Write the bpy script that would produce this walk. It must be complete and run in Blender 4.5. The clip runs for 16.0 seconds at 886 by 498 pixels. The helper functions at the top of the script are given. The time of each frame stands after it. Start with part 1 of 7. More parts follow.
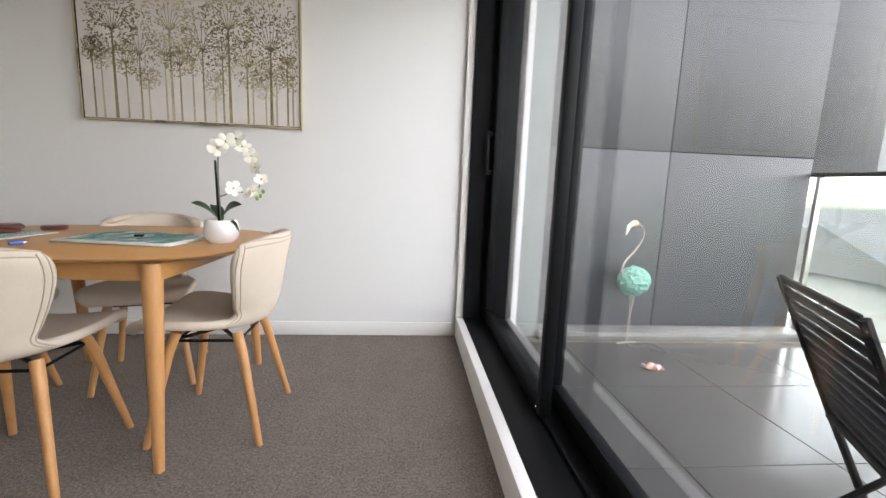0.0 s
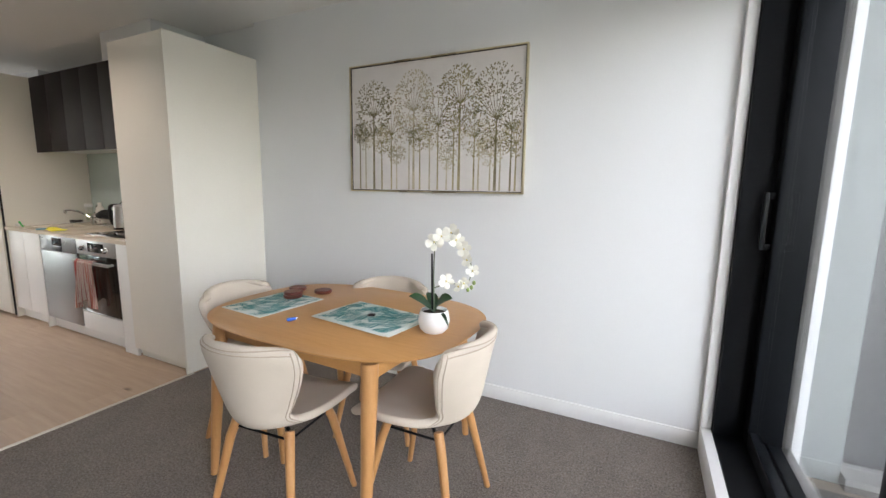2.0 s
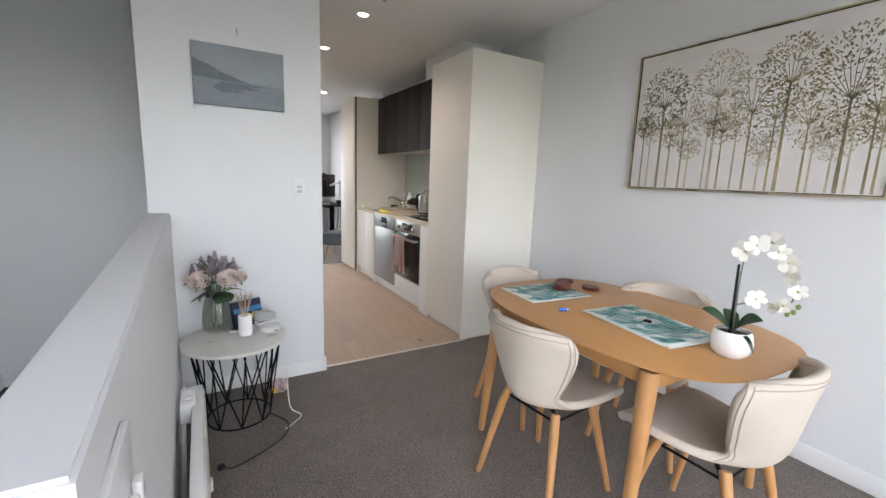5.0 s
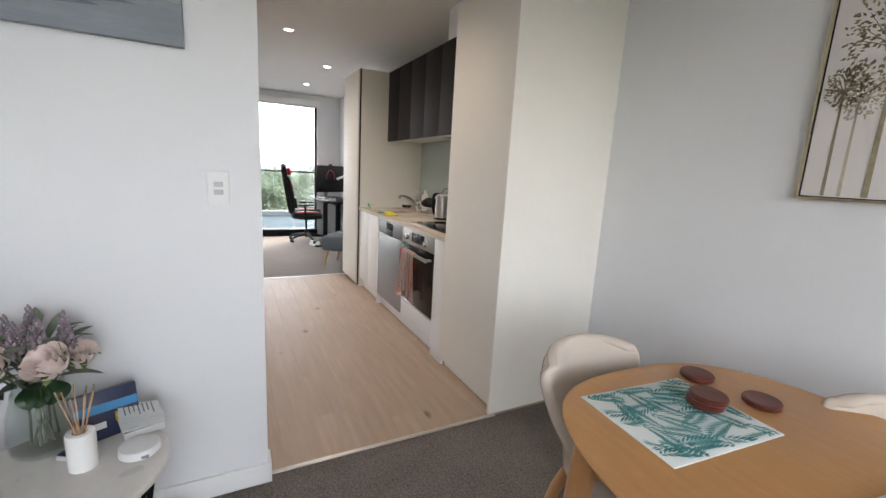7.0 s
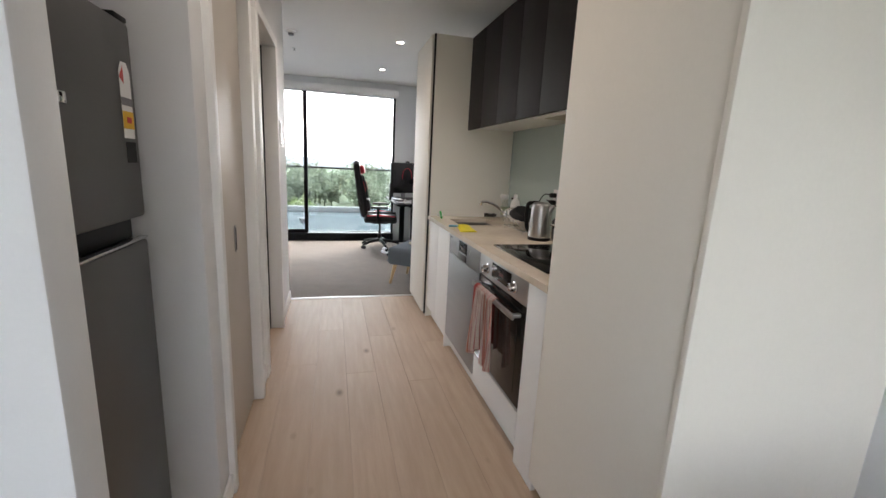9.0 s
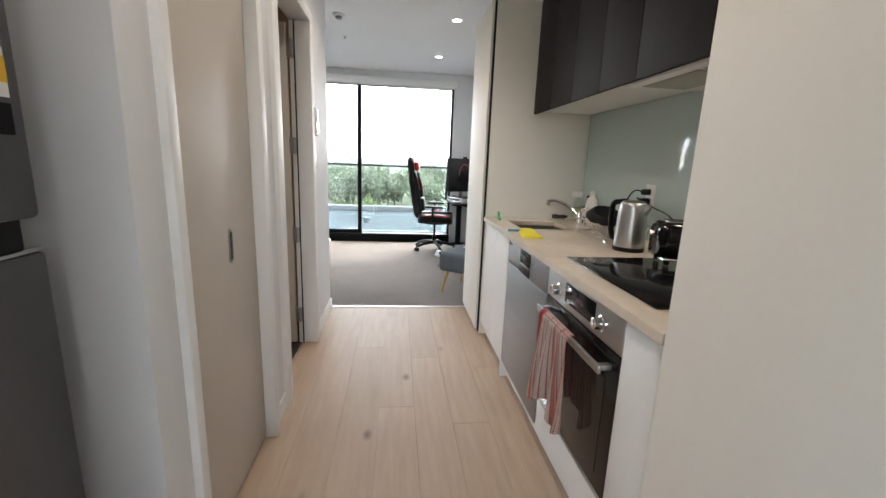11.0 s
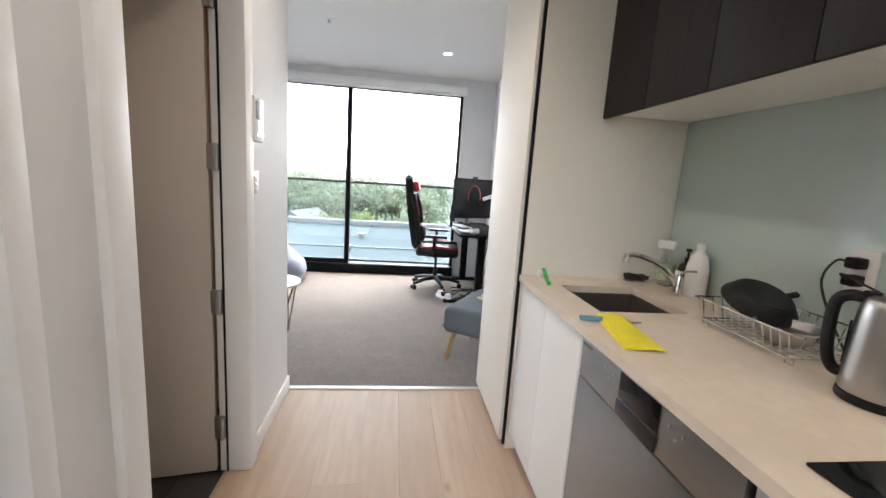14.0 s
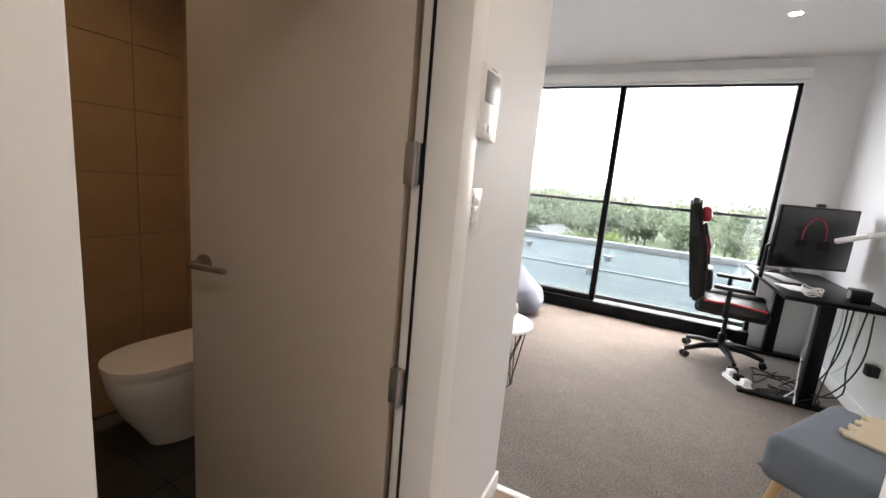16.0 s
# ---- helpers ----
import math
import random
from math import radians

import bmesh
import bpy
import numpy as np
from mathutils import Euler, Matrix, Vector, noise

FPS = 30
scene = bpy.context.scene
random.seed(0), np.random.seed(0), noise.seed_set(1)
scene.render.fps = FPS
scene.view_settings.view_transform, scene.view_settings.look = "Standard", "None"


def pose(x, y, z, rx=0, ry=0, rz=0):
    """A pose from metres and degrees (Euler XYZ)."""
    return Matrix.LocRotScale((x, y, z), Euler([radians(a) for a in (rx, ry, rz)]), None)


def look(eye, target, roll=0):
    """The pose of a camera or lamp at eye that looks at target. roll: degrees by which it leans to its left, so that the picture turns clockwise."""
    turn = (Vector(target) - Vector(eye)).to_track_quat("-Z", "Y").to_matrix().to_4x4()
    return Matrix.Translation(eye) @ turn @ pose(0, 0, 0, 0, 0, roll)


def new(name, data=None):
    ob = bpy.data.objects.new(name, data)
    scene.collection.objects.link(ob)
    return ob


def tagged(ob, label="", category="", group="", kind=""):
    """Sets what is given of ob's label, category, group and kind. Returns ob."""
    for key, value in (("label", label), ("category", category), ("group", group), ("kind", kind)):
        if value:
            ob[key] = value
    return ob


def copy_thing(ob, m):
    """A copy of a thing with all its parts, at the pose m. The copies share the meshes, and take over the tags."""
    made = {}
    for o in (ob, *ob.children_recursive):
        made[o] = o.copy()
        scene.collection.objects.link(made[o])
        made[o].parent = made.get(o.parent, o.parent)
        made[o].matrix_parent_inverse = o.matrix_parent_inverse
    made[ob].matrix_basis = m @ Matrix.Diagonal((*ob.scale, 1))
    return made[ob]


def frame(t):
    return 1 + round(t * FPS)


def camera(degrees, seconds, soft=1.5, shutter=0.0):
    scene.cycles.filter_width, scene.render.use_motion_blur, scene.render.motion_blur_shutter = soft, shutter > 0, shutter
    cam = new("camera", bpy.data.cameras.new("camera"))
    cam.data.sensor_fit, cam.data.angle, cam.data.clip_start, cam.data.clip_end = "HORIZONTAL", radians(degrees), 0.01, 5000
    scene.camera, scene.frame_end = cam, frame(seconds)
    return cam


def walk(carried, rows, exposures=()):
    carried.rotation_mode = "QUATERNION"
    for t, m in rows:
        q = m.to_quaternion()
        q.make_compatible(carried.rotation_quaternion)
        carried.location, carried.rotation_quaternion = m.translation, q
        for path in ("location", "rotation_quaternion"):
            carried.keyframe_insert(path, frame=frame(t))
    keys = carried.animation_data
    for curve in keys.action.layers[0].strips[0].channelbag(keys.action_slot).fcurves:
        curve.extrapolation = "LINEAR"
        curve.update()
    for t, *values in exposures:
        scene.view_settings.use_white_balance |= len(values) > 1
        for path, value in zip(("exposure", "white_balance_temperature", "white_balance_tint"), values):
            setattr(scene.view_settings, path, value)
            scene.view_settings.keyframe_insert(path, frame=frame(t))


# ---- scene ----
cam = camera(94.1, 16.0)
PATH = [
    (0, (-0.596, 0.531, 1.019), (-0.418, 2.499, 0.716), 2.2),
    (0.5, (-0.583, 0.669, 1.131), (-0.738, 2.641, 0.838), 2.6),
    (1, (-0.533, 0.815, 1.31), (-0.954, 2.746, 1.007), 2.1),
    (1.5, (-0.56, 0.821, 1.356), (-1.211, 2.689, 1.065), 1.6),
    (2, (-0.59, 0.807, 1.352), (-1.46, 2.585, 1.064), 0.9),
    (2.5, (-0.596, 0.775, 1.351), (-1.67, 2.437, 1.064), 0.5),
    (3, (-0.606, 0.745, 1.352), (-1.873, 2.266, 1.066), 0.3),
    (3.5, (-0.615, 0.719, 1.35), (-2.047, 2.085, 1.067), 0.5),
    (4, (-0.618, 0.702, 1.348), (-2.183, 1.913, 1.06), 0.9),
    (4.5, (-0.619, 0.672, 1.341), (-2.274, 1.754, 1.039), 1.5),
    (4.7, (-0.627, 0.649, 1.346), (-2.303, 1.694, 1.03), 1.7),
    (6.8, (-1.56, 1.218, 1.333), (-3.302, 2.129, 0.97), 3.3),
    (7, (-1.692, 1.253, 1.351), (-3.435, 2.163, 0.987), 3.2),
    (7.5, (-1.975, 1.359, 1.364), (-3.732, 2.241, 0.997), 2.9),
    (8, (-2.248, 1.507, 1.376), (-4.034, 2.323, 0.999), 3.0),
    (8.5, (-2.546, 1.617, 1.388), (-4.383, 2.308, 1.004), 3.0),
    (9, (-2.752, 1.737, 1.356), (-4.643, 2.25, 0.958), 2.9),
    (9.2, (-2.793, 1.792, 1.348), (-4.7, 2.24, 0.946), 2.9),
    (11.3, (-3.375, 1.917, 1.3), (-5.32, 2.14, 0.888), 2.2),
    (11.5, (-3.45, 1.937, 1.316), (-5.394, 2.17, 0.908), 2.2),
    (12, (-3.601, 1.956, 1.317), (-5.544, 2.231, 0.929), 2.4),
    (12.5, (-3.789, 1.887, 1.342), (-5.73, 2.21, 0.986), 2.8),
    (13, (-3.952, 1.85, 1.338), (-5.893, 2.186, 0.994), 3.2),
    (13.5, (-4.173, 1.894, 1.347), (-6.121, 2.204, 1.014), 3.4),
    (14, (-4.379, 1.933, 1.346), (-6.335, 2.171, 1.008), 3.8),
    (14.5, (-4.627, 1.942, 1.352), (-6.595, 2.027, 1.011), 4.1),
    (15, (-4.872, 1.971, 1.349), (-6.834, 1.808, 0.999), 4.4),
    (15.5, (-5.05, 1.928, 1.345), (-6.955, 1.436, 0.988), 4.6),
    (16, (-5.227, 1.755, 1.349), (-6.993, 0.884, 0.999), 5.1),
]
walk(cam, [(t, look(eye, target, roll)) for t, eye, target, roll in PATH], [(0, 3.96, 7200, 18), (1, 4.06, 7000, 17), (2, 4.0, 6850, 16), (3.5, 4.01, 6500, 15), (4.5, 4.06, 6600, 17), (7, 4.01, 6750, 18), (8, 3.91, 6700, 18), (9, 3.78, 6650, 16), (11.5, 4.12, 6450, 14), (12.2, 4.18, 6400, 14), (13, 4.35, 6400, 14), (14.3, 4.22, 6500, 16), (15, 4.13, 6600, 16), (16, 4.18, 7000, 19)])

# ---- world, sun, exposure ----
world = bpy.data.worlds.new("overcast_sky")
scene.world = world
world.use_nodes = True
wn = world.node_tree.nodes
sky = wn.new("ShaderNodeTexSky")
sky.sky_type = "NISHITA"
sky.sun_disc = False
sky.sun_elevation = radians(60)
sky.sun_rotation = radians(-74)
sky.dust_density = 1.5
sky.air_density = 1.0
sky.ozone_density = 0.4
veil = wn.new("ShaderNodeHueSaturation")
veil.inputs["Saturation"].default_value = 0.35
world.node_tree.links.new(sky.outputs[0], veil.inputs["Color"])
world.node_tree.links.new(veil.outputs[0], wn["Background"].inputs[0])
wn["Background"].inputs[1].default_value = 0.15

sun = new("sun", bpy.data.lights.new("sun", "SUN"))
sun.data.energy, sun.data.angle, sun.data.color = 0.45, radians(45), (1.0, 0.96, 0.9)
sun.matrix_world = look((-14, 4, 25.2), (0, 0, 0))
# area lamp added in the balcony door's opening to strengthen the sky's light
sky_lamp = new("door_sky_fill", bpy.data.lights.new("door_sky_fill", "AREA"))
sky_lamp.data.shape, sky_lamp.data.size, sky_lamp.data.size_y = "RECTANGLE", 3.6, 2.15
sky_lamp.data.energy, sky_lamp.data.color = 0.9, (0.95, 0.98, 1.0)
sky_lamp.matrix_world = look((-0.1, 1.35, 1.3), (-3.0, 1.35, 1.3))


# ---- materials ----
def nodes_of(name):
    m = bpy.data.materials.new(name)
    m.use_nodes = True
    t = m.node_tree
    return m, t, t.nodes["Principled BSDF"]


def mixer(t, fac, a, b, mode="MIX"):
    """A colour mix node; a, b: colours or sockets."""
    n = t.nodes.new("ShaderNodeMix")
    n.data_type, n.blend_type = "RGBA", mode
    for sock, v in ((n.inputs[0], fac), (n.inputs[6], a), (n.inputs[7], b)):
        if isinstance(v, (int, float)):
            sock.default_value = v
        elif isinstance(v, (tuple, list)):
            sock.default_value = (*v, 1)
        else:
            t.links.new(v, sock)
    return n.outputs[2]


def noise_of(t, scale, detail=3, stretch=(1, 1, 1), rough=0.55):
    tc = t.nodes.new("ShaderNodeTexCoord")
    mp = t.nodes.new("ShaderNodeMapping")
    mp.inputs["Scale"].default_value = stretch
    n = t.nodes.new("ShaderNodeTexNoise")
    n.inputs["Scale"].default_value, n.inputs["Detail"].default_value = scale, detail
    n.inputs["Roughness"].default_value = rough
    t.links.new(tc.outputs["Object"], mp.inputs[0])
    t.links.new(mp.outputs[0], n.inputs["Vector"])
    return n.outputs["Fac"]


def ramp(t, fac, lo, hi, a=0.0, b=1.0):
    n = t.nodes.new("ShaderNodeMapRange")
    n.inputs[1].default_value, n.inputs[2].default_value = lo, hi
    n.inputs[3].default_value, n.inputs[4].default_value = a, b
    t.links.new(fac, n.inputs[0])
    return n.outputs[0]


def bump(t, p, height, strength, dist=0.002):
    b = t.nodes.new("ShaderNodeBump")
    b.inputs["Strength"].default_value, b.inputs["Distance"].default_value = strength, dist
    t.links.new(height, b.inputs["Height"])
    t.links.new(b.outputs[0], p.inputs["Normal"])


def dull(c, k):
    return tuple(min(1.0, v * k) for v in c)


def plain(name, c, rough=0.5, metal=0.0, vary=0.08, big=2.0, fine=60.0, relief=0.05, dist=0.001, stretch=(1, 1, 1), coat=0.0, spec=0.5):
    """Broad stains, fine grain and a little relief on one base colour."""
    m, t, p = nodes_of(name)
    a = noise_of(t, big, 3, stretch)
    f = noise_of(t, fine, 2, stretch)
    c1 = mixer(t, ramp(t, a, 0.3, 0.7), dull(c, 1 - vary), dull(c, 1 + vary))
    c2 = mixer(t, ramp(t, f, 0.3, 0.7, 0.0, 0.5), c1, dull(c, 1 - 1.5 * vary))
    t.links.new(c2, p.inputs["Base Color"])
    t.links.new(ramp(t, a, 0.2, 0.8, max(0.02, rough - 0.06), min(1, rough + 0.06)), p.inputs["Roughness"])
    p.inputs["Metallic"].default_value = metal
    p.inputs["Coat Weight"].default_value = coat
    p.inputs["Specular IOR Level"].default_value = spec
    if relief:
        bump(t, p, f, relief, dist)
    return m


def glass(name, tint=(0.93, 0.97, 0.96), gloss=1.0):
    """A thin pane: clear, with a mirror's share that grows towards the edge-on view."""
    m = bpy.data.materials.new(name)
    m.use_nodes = True
    t = m.node_tree
    t.nodes.clear()
    out, mix, lw = (t.nodes.new("ShaderNode" + k) for k in ("OutputMaterial", "MixShader", "LayerWeight"))
    tr, gl = t.nodes.new("ShaderNodeBsdfTransparent"), t.nodes.new("ShaderNodeBsdfGlossy")
    tr.inputs[0].default_value = (*tint, 1)
    gl.inputs[0].default_value, gl.inputs["Roughness"].default_value = (gloss, gloss, gloss, 1), 0.0
    lw.inputs[0].default_value = 0.5
    pw, ma = t.nodes.new("ShaderNodeMath"), t.nodes.new("ShaderNodeMath")
    pw.operation, pw.inputs[1].default_value = "POWER", 5.0
    ma.operation, ma.inputs[1].default_value, ma.inputs[2].default_value = "MULTIPLY_ADD", 0.96, 0.04
    for a, b in ((lw.outputs["Facing"], pw.inputs[0]), (pw.outputs[0], ma.inputs[0]), (ma.outputs[0], mix.inputs[0]), (tr.outputs[0], mix.inputs[1]), (gl.outputs[0], mix.inputs[2]), (mix.outputs[0], out.inputs[0])):
        t.links.new(a, b)
    return m


def glow(name, c, power):
    m, t, p = nodes_of(name)
    p.inputs["Base Color"].default_value = (*c, 1)
    p.inputs["Emission Color"].default_value = (*c, 1)
    p.inputs["Emission Strength"].default_value = power
    return m


def wood(name, light, dark, along=(1, 14, 14), knots=0.0, rough=0.45, vary=0.25, grain=0.35, spec=0.5):
    """Long grain, tone by piece and, where asked, small dark knots; each piece has its own stretch of the grain."""
    m, t, p = nodes_of(name)
    oi = t.nodes.new("ShaderNodeObjectInfo")
    tc, shift, far = t.nodes.new("ShaderNodeTexCoord"), t.nodes.new("ShaderNodeVectorMath"), t.nodes.new("ShaderNodeMath")
    far.operation, far.inputs[1].default_value = "MULTIPLY", 61.0
    t.links.new(oi.outputs["Random"], far.inputs[0])
    t.links.new(tc.outputs["Object"], shift.inputs[0])
    t.links.new(far.outputs[0], shift.inputs[1])

    def tex(kind, scale, stretch):
        mp, n = t.nodes.new("ShaderNodeMapping"), t.nodes.new(kind)
        mp.inputs["Scale"].default_value = stretch
        n.inputs["Scale"].default_value = scale
        t.links.new(shift.outputs[0], mp.inputs[0])
        t.links.new(mp.outputs[0], n.inputs["Vector"])
        return n
    gn, fn = tex("ShaderNodeTexNoise", 6, along), tex("ShaderNodeTexNoise", 40, along)
    gn.inputs["Detail"].default_value, fn.inputs["Detail"].default_value = 4, 3
    g, f = gn.outputs["Fac"], fn.outputs["Fac"]
    col = mixer(t, ramp(t, g, 0.28, 0.74), light, dark)
    col = mixer(t, ramp(t, f, 0.35, 0.7, 0, grain), col, dull(dark, 0.8))
    col = mixer(t, ramp(t, oi.outputs["Random"], 0, 1, 0, vary), col, dull(dark, 0.9))
    if knots:
        v = tex("ShaderNodeTexVoronoi", 3.0, (0.7, 1.3, 1))
        col = mixer(t, ramp(t, v.outputs["Distance"], 0.02, 0.11, knots, 0), col, (0.16, 0.115, 0.08))
    t.links.new(col, p.inputs["Base Color"])
    p.inputs["Roughness"].default_value = rough
    p.inputs["Specular IOR Level"].default_value = spec
    bump(t, p, f, 0.06 if knots else 0.12, 0.001)
    return m


def carpet_mat():
    m, t, p = nodes_of("grey_carpet")
    big = noise_of(t, 1.6, 4)
    brushed = noise_of(t, 6.5, 3, (1, 0.6, 1), 0.6)
    mid = noise_of(t, 24, 4, rough=0.7)
    f = noise_of(t, 105, 4, rough=0.8)
    c = mixer(t, ramp(t, big, 0.35, 0.65), (0.138, 0.110, 0.089), (0.172, 0.139, 0.113))
    c = mixer(t, ramp(t, brushed, 0.40, 0.60, 0, 0.6), c, (0.205, 0.168, 0.138))
    c = mixer(t, ramp(t, mid, 0.42, 0.60, 0, 0.5), c, (0.108, 0.088, 0.072))
    c = mixer(t, ramp(t, f, 0.50, 0.62, 0, 0.9), c, (0.27, 0.23, 0.195))
    c = mixer(t, ramp(t, f, 0.48, 0.38, 0, 0.8), c, (0.05, 0.04, 0.032))
    t.links.new(c, p.inputs["Base Color"])
    p.inputs["Roughness"].default_value = 0.95
    p.inputs["Sheen Weight"].default_value = 0.1
    bump(t, p, mixer(t, 0.3, f, mid), 0.9, 0.012)
    return m


def foliage(name, c):
    m, t, p = nodes_of(name)
    g = t.nodes.new("ShaderNodeNewGeometry")
    n = noise_of(t, 0.12, 2)
    col = mixer(t, g.outputs["Random Per Island"], dull(c, 0.75), dull(c, 1.3))
    col = mixer(t, ramp(t, n, 0.35, 0.65, 0, 0.5), col, dull(c, 1.1))
    t.links.new(col, p.inputs["Base Color"])
    p.inputs["Roughness"].default_value = 0.7
    thin, both = t.nodes.new("ShaderNodeBsdfTranslucent"), t.nodes.new("ShaderNodeMixShader")
    both.inputs[0].default_value = 0.5
    t.links.new(col, thin.inputs["Color"])
    out = [n for n in t.nodes if n.type == "OUTPUT_MATERIAL"][0]
    t.links.new(p.outputs[0], both.inputs[1])
    t.links.new(thin.outputs[0], both.inputs[2])
    t.links.new(both.outputs[0], out.inputs["Surface"])
    return m


def towel_mat():
    """Woven checks in red, yellow and white by the cloth's own coordinates."""
    m, t, p = nodes_of("checked_cotton")
    uv = t.nodes.new("ShaderNodeUVMap")
    sep = t.nodes.new("ShaderNodeSeparateXYZ")
    t.links.new(uv.outputs[0], sep.inputs[0])

    def stripe(sock, n, lo):
        a = t.nodes.new("ShaderNodeMath")
        a.operation, a.inputs[1].default_value = "MULTIPLY", n
        t.links.new(sock, a.inputs[0])
        b = t.nodes.new("ShaderNodeMath")
        b.operation = "FRACT"
        t.links.new(a.outputs[0], b.inputs[0])
        c = t.nodes.new("ShaderNodeMath")
        c.operation, c.inputs[1].default_value = "GREATER_THAN", lo
        t.links.new(b.outputs[0], c.inputs[0])
        return c.outputs[0]
    c = mixer(t, stripe(sep.outputs[0], 22, 0.80), (0.80, 0.75, 0.68), (0.52, 0.15, 0.15))
    c = mixer(t, stripe(sep.outputs[1], 36, 0.80), c, (0.52, 0.15, 0.14))
    c = mixer(t, stripe(sep.outputs[0], 5, 0.86), c, (0.62, 0.26, 0.20))
    edge = t.nodes.new("ShaderNodeMath")
    edge.operation, edge.inputs[1].default_value = "LESS_THAN", 0.14
    t.links.new(sep.outputs[0], edge.inputs[0])
    c = mixer(t, edge.outputs[0], c, (0.62, 0.13, 0.12))
    t.links.new(c, p.inputs["Base Color"])
    p.inputs["Roughness"].default_value = 0.9
    bump(t, p, noise_of(t, 300, 2), 0.4, 0.002)
    return m


WALL = plain("white_wall_paint", (0.74, 0.745, 0.75), 0.6, vary=0.02, big=0.8, fine=150, relief=0.04)
CEIL = plain("ceiling_paint", (0.83, 0.82, 0.80), 0.8, vary=0.02, big=0.7, fine=120, relief=0.03)
TRIM = plain("white_trim_gloss", (0.8, 0.795, 0.78), 0.45, vary=0.02, big=3, fine=60, relief=0.02)
CREAM = plain("cream_laminate", (0.79, 0.755, 0.685), 0.62, spec=0.2, vary=0.02, big=1.2, fine=80, relief=0.02)
# white satin paint, with weak warm light put into its beige colour
DOORP = plain("shaded_door_paint", (0.54, 0.485, 0.425), 0.42, vary=0.025, big=1.0, fine=90, relief=0.03)
CARPET = carpet_mat()
OAKFLOOR = wood("pale_oak_boards", (0.50, 0.375, 0.272), (0.41, 0.297, 0.21), (0.45, 5, 5), knots=0.9, rough=0.56, vary=0.5, grain=0.18, spec=0.38)
OAK = wood("oak_table", (0.60, 0.315, 0.118), (0.52, 0.262, 0.092), (1, 10, 10), rough=0.38)
OAKLEG = wood("oak_leg", (0.55, 0.29, 0.115), (0.45, 0.215, 0.08), (10, 10, 1), rough=0.42)
BLACK = plain("black_aluminium", (0.005, 0.006, 0.0075), 0.45, 0.0, vary=0.15, relief=0.03, spec=0.14)
BLACKP = plain("black_plastic", (0.007, 0.007, 0.008), 0.45, vary=0.2, relief=0.04, spec=0.25)
GLOSSBLACK = plain("gloss_black", (0.006, 0.006, 0.007), 0.07, vary=0.1, relief=0.0, spec=0.28)
DARKWOOD = wood("dark_cabinet_front", (0.027, 0.022, 0.022), (0.020, 0.016, 0.017), (9, 9, 0.8), rough=0.6, vary=0.1, spec=0.22)
STEEL = plain("brushed_steel", (0.46, 0.455, 0.45), 0.36, 1.0, vary=0.03, big=2, fine=160, relief=0.008, stretch=(0.5, 0.5, 6))
DISHSTEEL = plain("dishwasher_steel", (0.33, 0.335, 0.345), 0.38, 1.0, vary=0.03, big=2, fine=160, relief=0.008, stretch=(0.5, 0.5, 6))
FRIDGE = plain("grey_steel_fridge", (0.125, 0.123, 0.122), 0.4, 0.7, vary=0.05, big=1.5, fine=90, relief=0.02)
SINKMAT = plain("dark_steel_sink", (0.27, 0.245, 0.225), 0.42, 0.9, vary=0.08)
CHROME = plain("chrome", (0.75, 0.75, 0.75), 0.12, 1.0, vary=0.03, relief=0.0)
STONE = plain("cream_stone_top", (0.70, 0.60, 0.49), 0.2, vary=0.07, big=3.5, fine=25, relief=0.0)
SPLASH = plain("pale_green_glass_back", (0.50, 0.61, 0.59), 0.04, vary=0.02, relief=0.0, coat=0.4)
FABRIC = plain("oatmeal_fabric", (0.55, 0.475, 0.395), 0.9, vary=0.06, big=4, fine=350, relief=0.35, dist=0.002)
PIPING = plain("stitched_piping", (0.40, 0.335, 0.27), 0.9, vary=0.1, fine=300, relief=0.3)
CERAMIC = plain("white_ceramic", (0.82, 0.81, 0.79), 0.2, vary=0.02, relief=0.0)
GOLD = plain("champagne_gold_frame", (0.62, 0.54, 0.36), 0.28, 0.9, vary=0.06)
CANVAS = plain("primed_canvas", (0.70, 0.66, 0.64), 0.75, vary=0.05, big=5, fine=400, relief=0.2)
PAINT_DARK = plain("bronze_paint", (0.34, 0.295, 0.19), 0.5, 0.2, vary=0.3, big=8)
PAINT_MID = plain("gold_paint", (0.43, 0.365, 0.215), 0.45, 0.3, vary=0.25, big=8)
PAINT_PALE = plain("pale_gold_paint", (0.56, 0.49, 0.36), 0.5, 0.2, vary=0.2, big=8)
TEAL = plain("teal_print", (0.055, 0.28, 0.28), 0.75, vary=0.35, big=30, fine=300, relief=0.1)
LINEN = plain("pale_linen", (0.70, 0.74, 0.70), 0.85, vary=0.05, big=10, fine=500, relief=0.2)
REDWOOD = wood("red_brown_wood", (0.15, 0.030, 0.016), (0.065, 0.015, 0.009), (1, 8, 8), rough=0.38)
PETAL = plain("white_petal", (0.80, 0.78, 0.70), 0.6, vary=0.05, big=30, fine=120, relief=0.1)
PINK = plain("blush_petal", (0.90, 0.76, 0.70), 0.6, vary=0.12, big=25, fine=120, relief=0.1)
LEAF = plain("dark_leaf", (0.016, 0.055, 0.018), 0.35, vary=0.3, big=20, fine=90, relief=0.15)
GREYLEAF = plain("sage_leaf", (0.18, 0.215, 0.15), 0.7, vary=0.3, big=20)
THROAT = plain("yellow_throat", (0.62, 0.50, 0.16), 0.5, vary=0.2, big=30)
LIME = plain("lime_bud", (0.20, 0.28, 0.08), 0.5, vary=0.2, big=30)
MAUVE = plain("mauve_flower", (0.36, 0.29, 0.33), 0.8, vary=0.3, big=40, fine=150, relief=0.3)
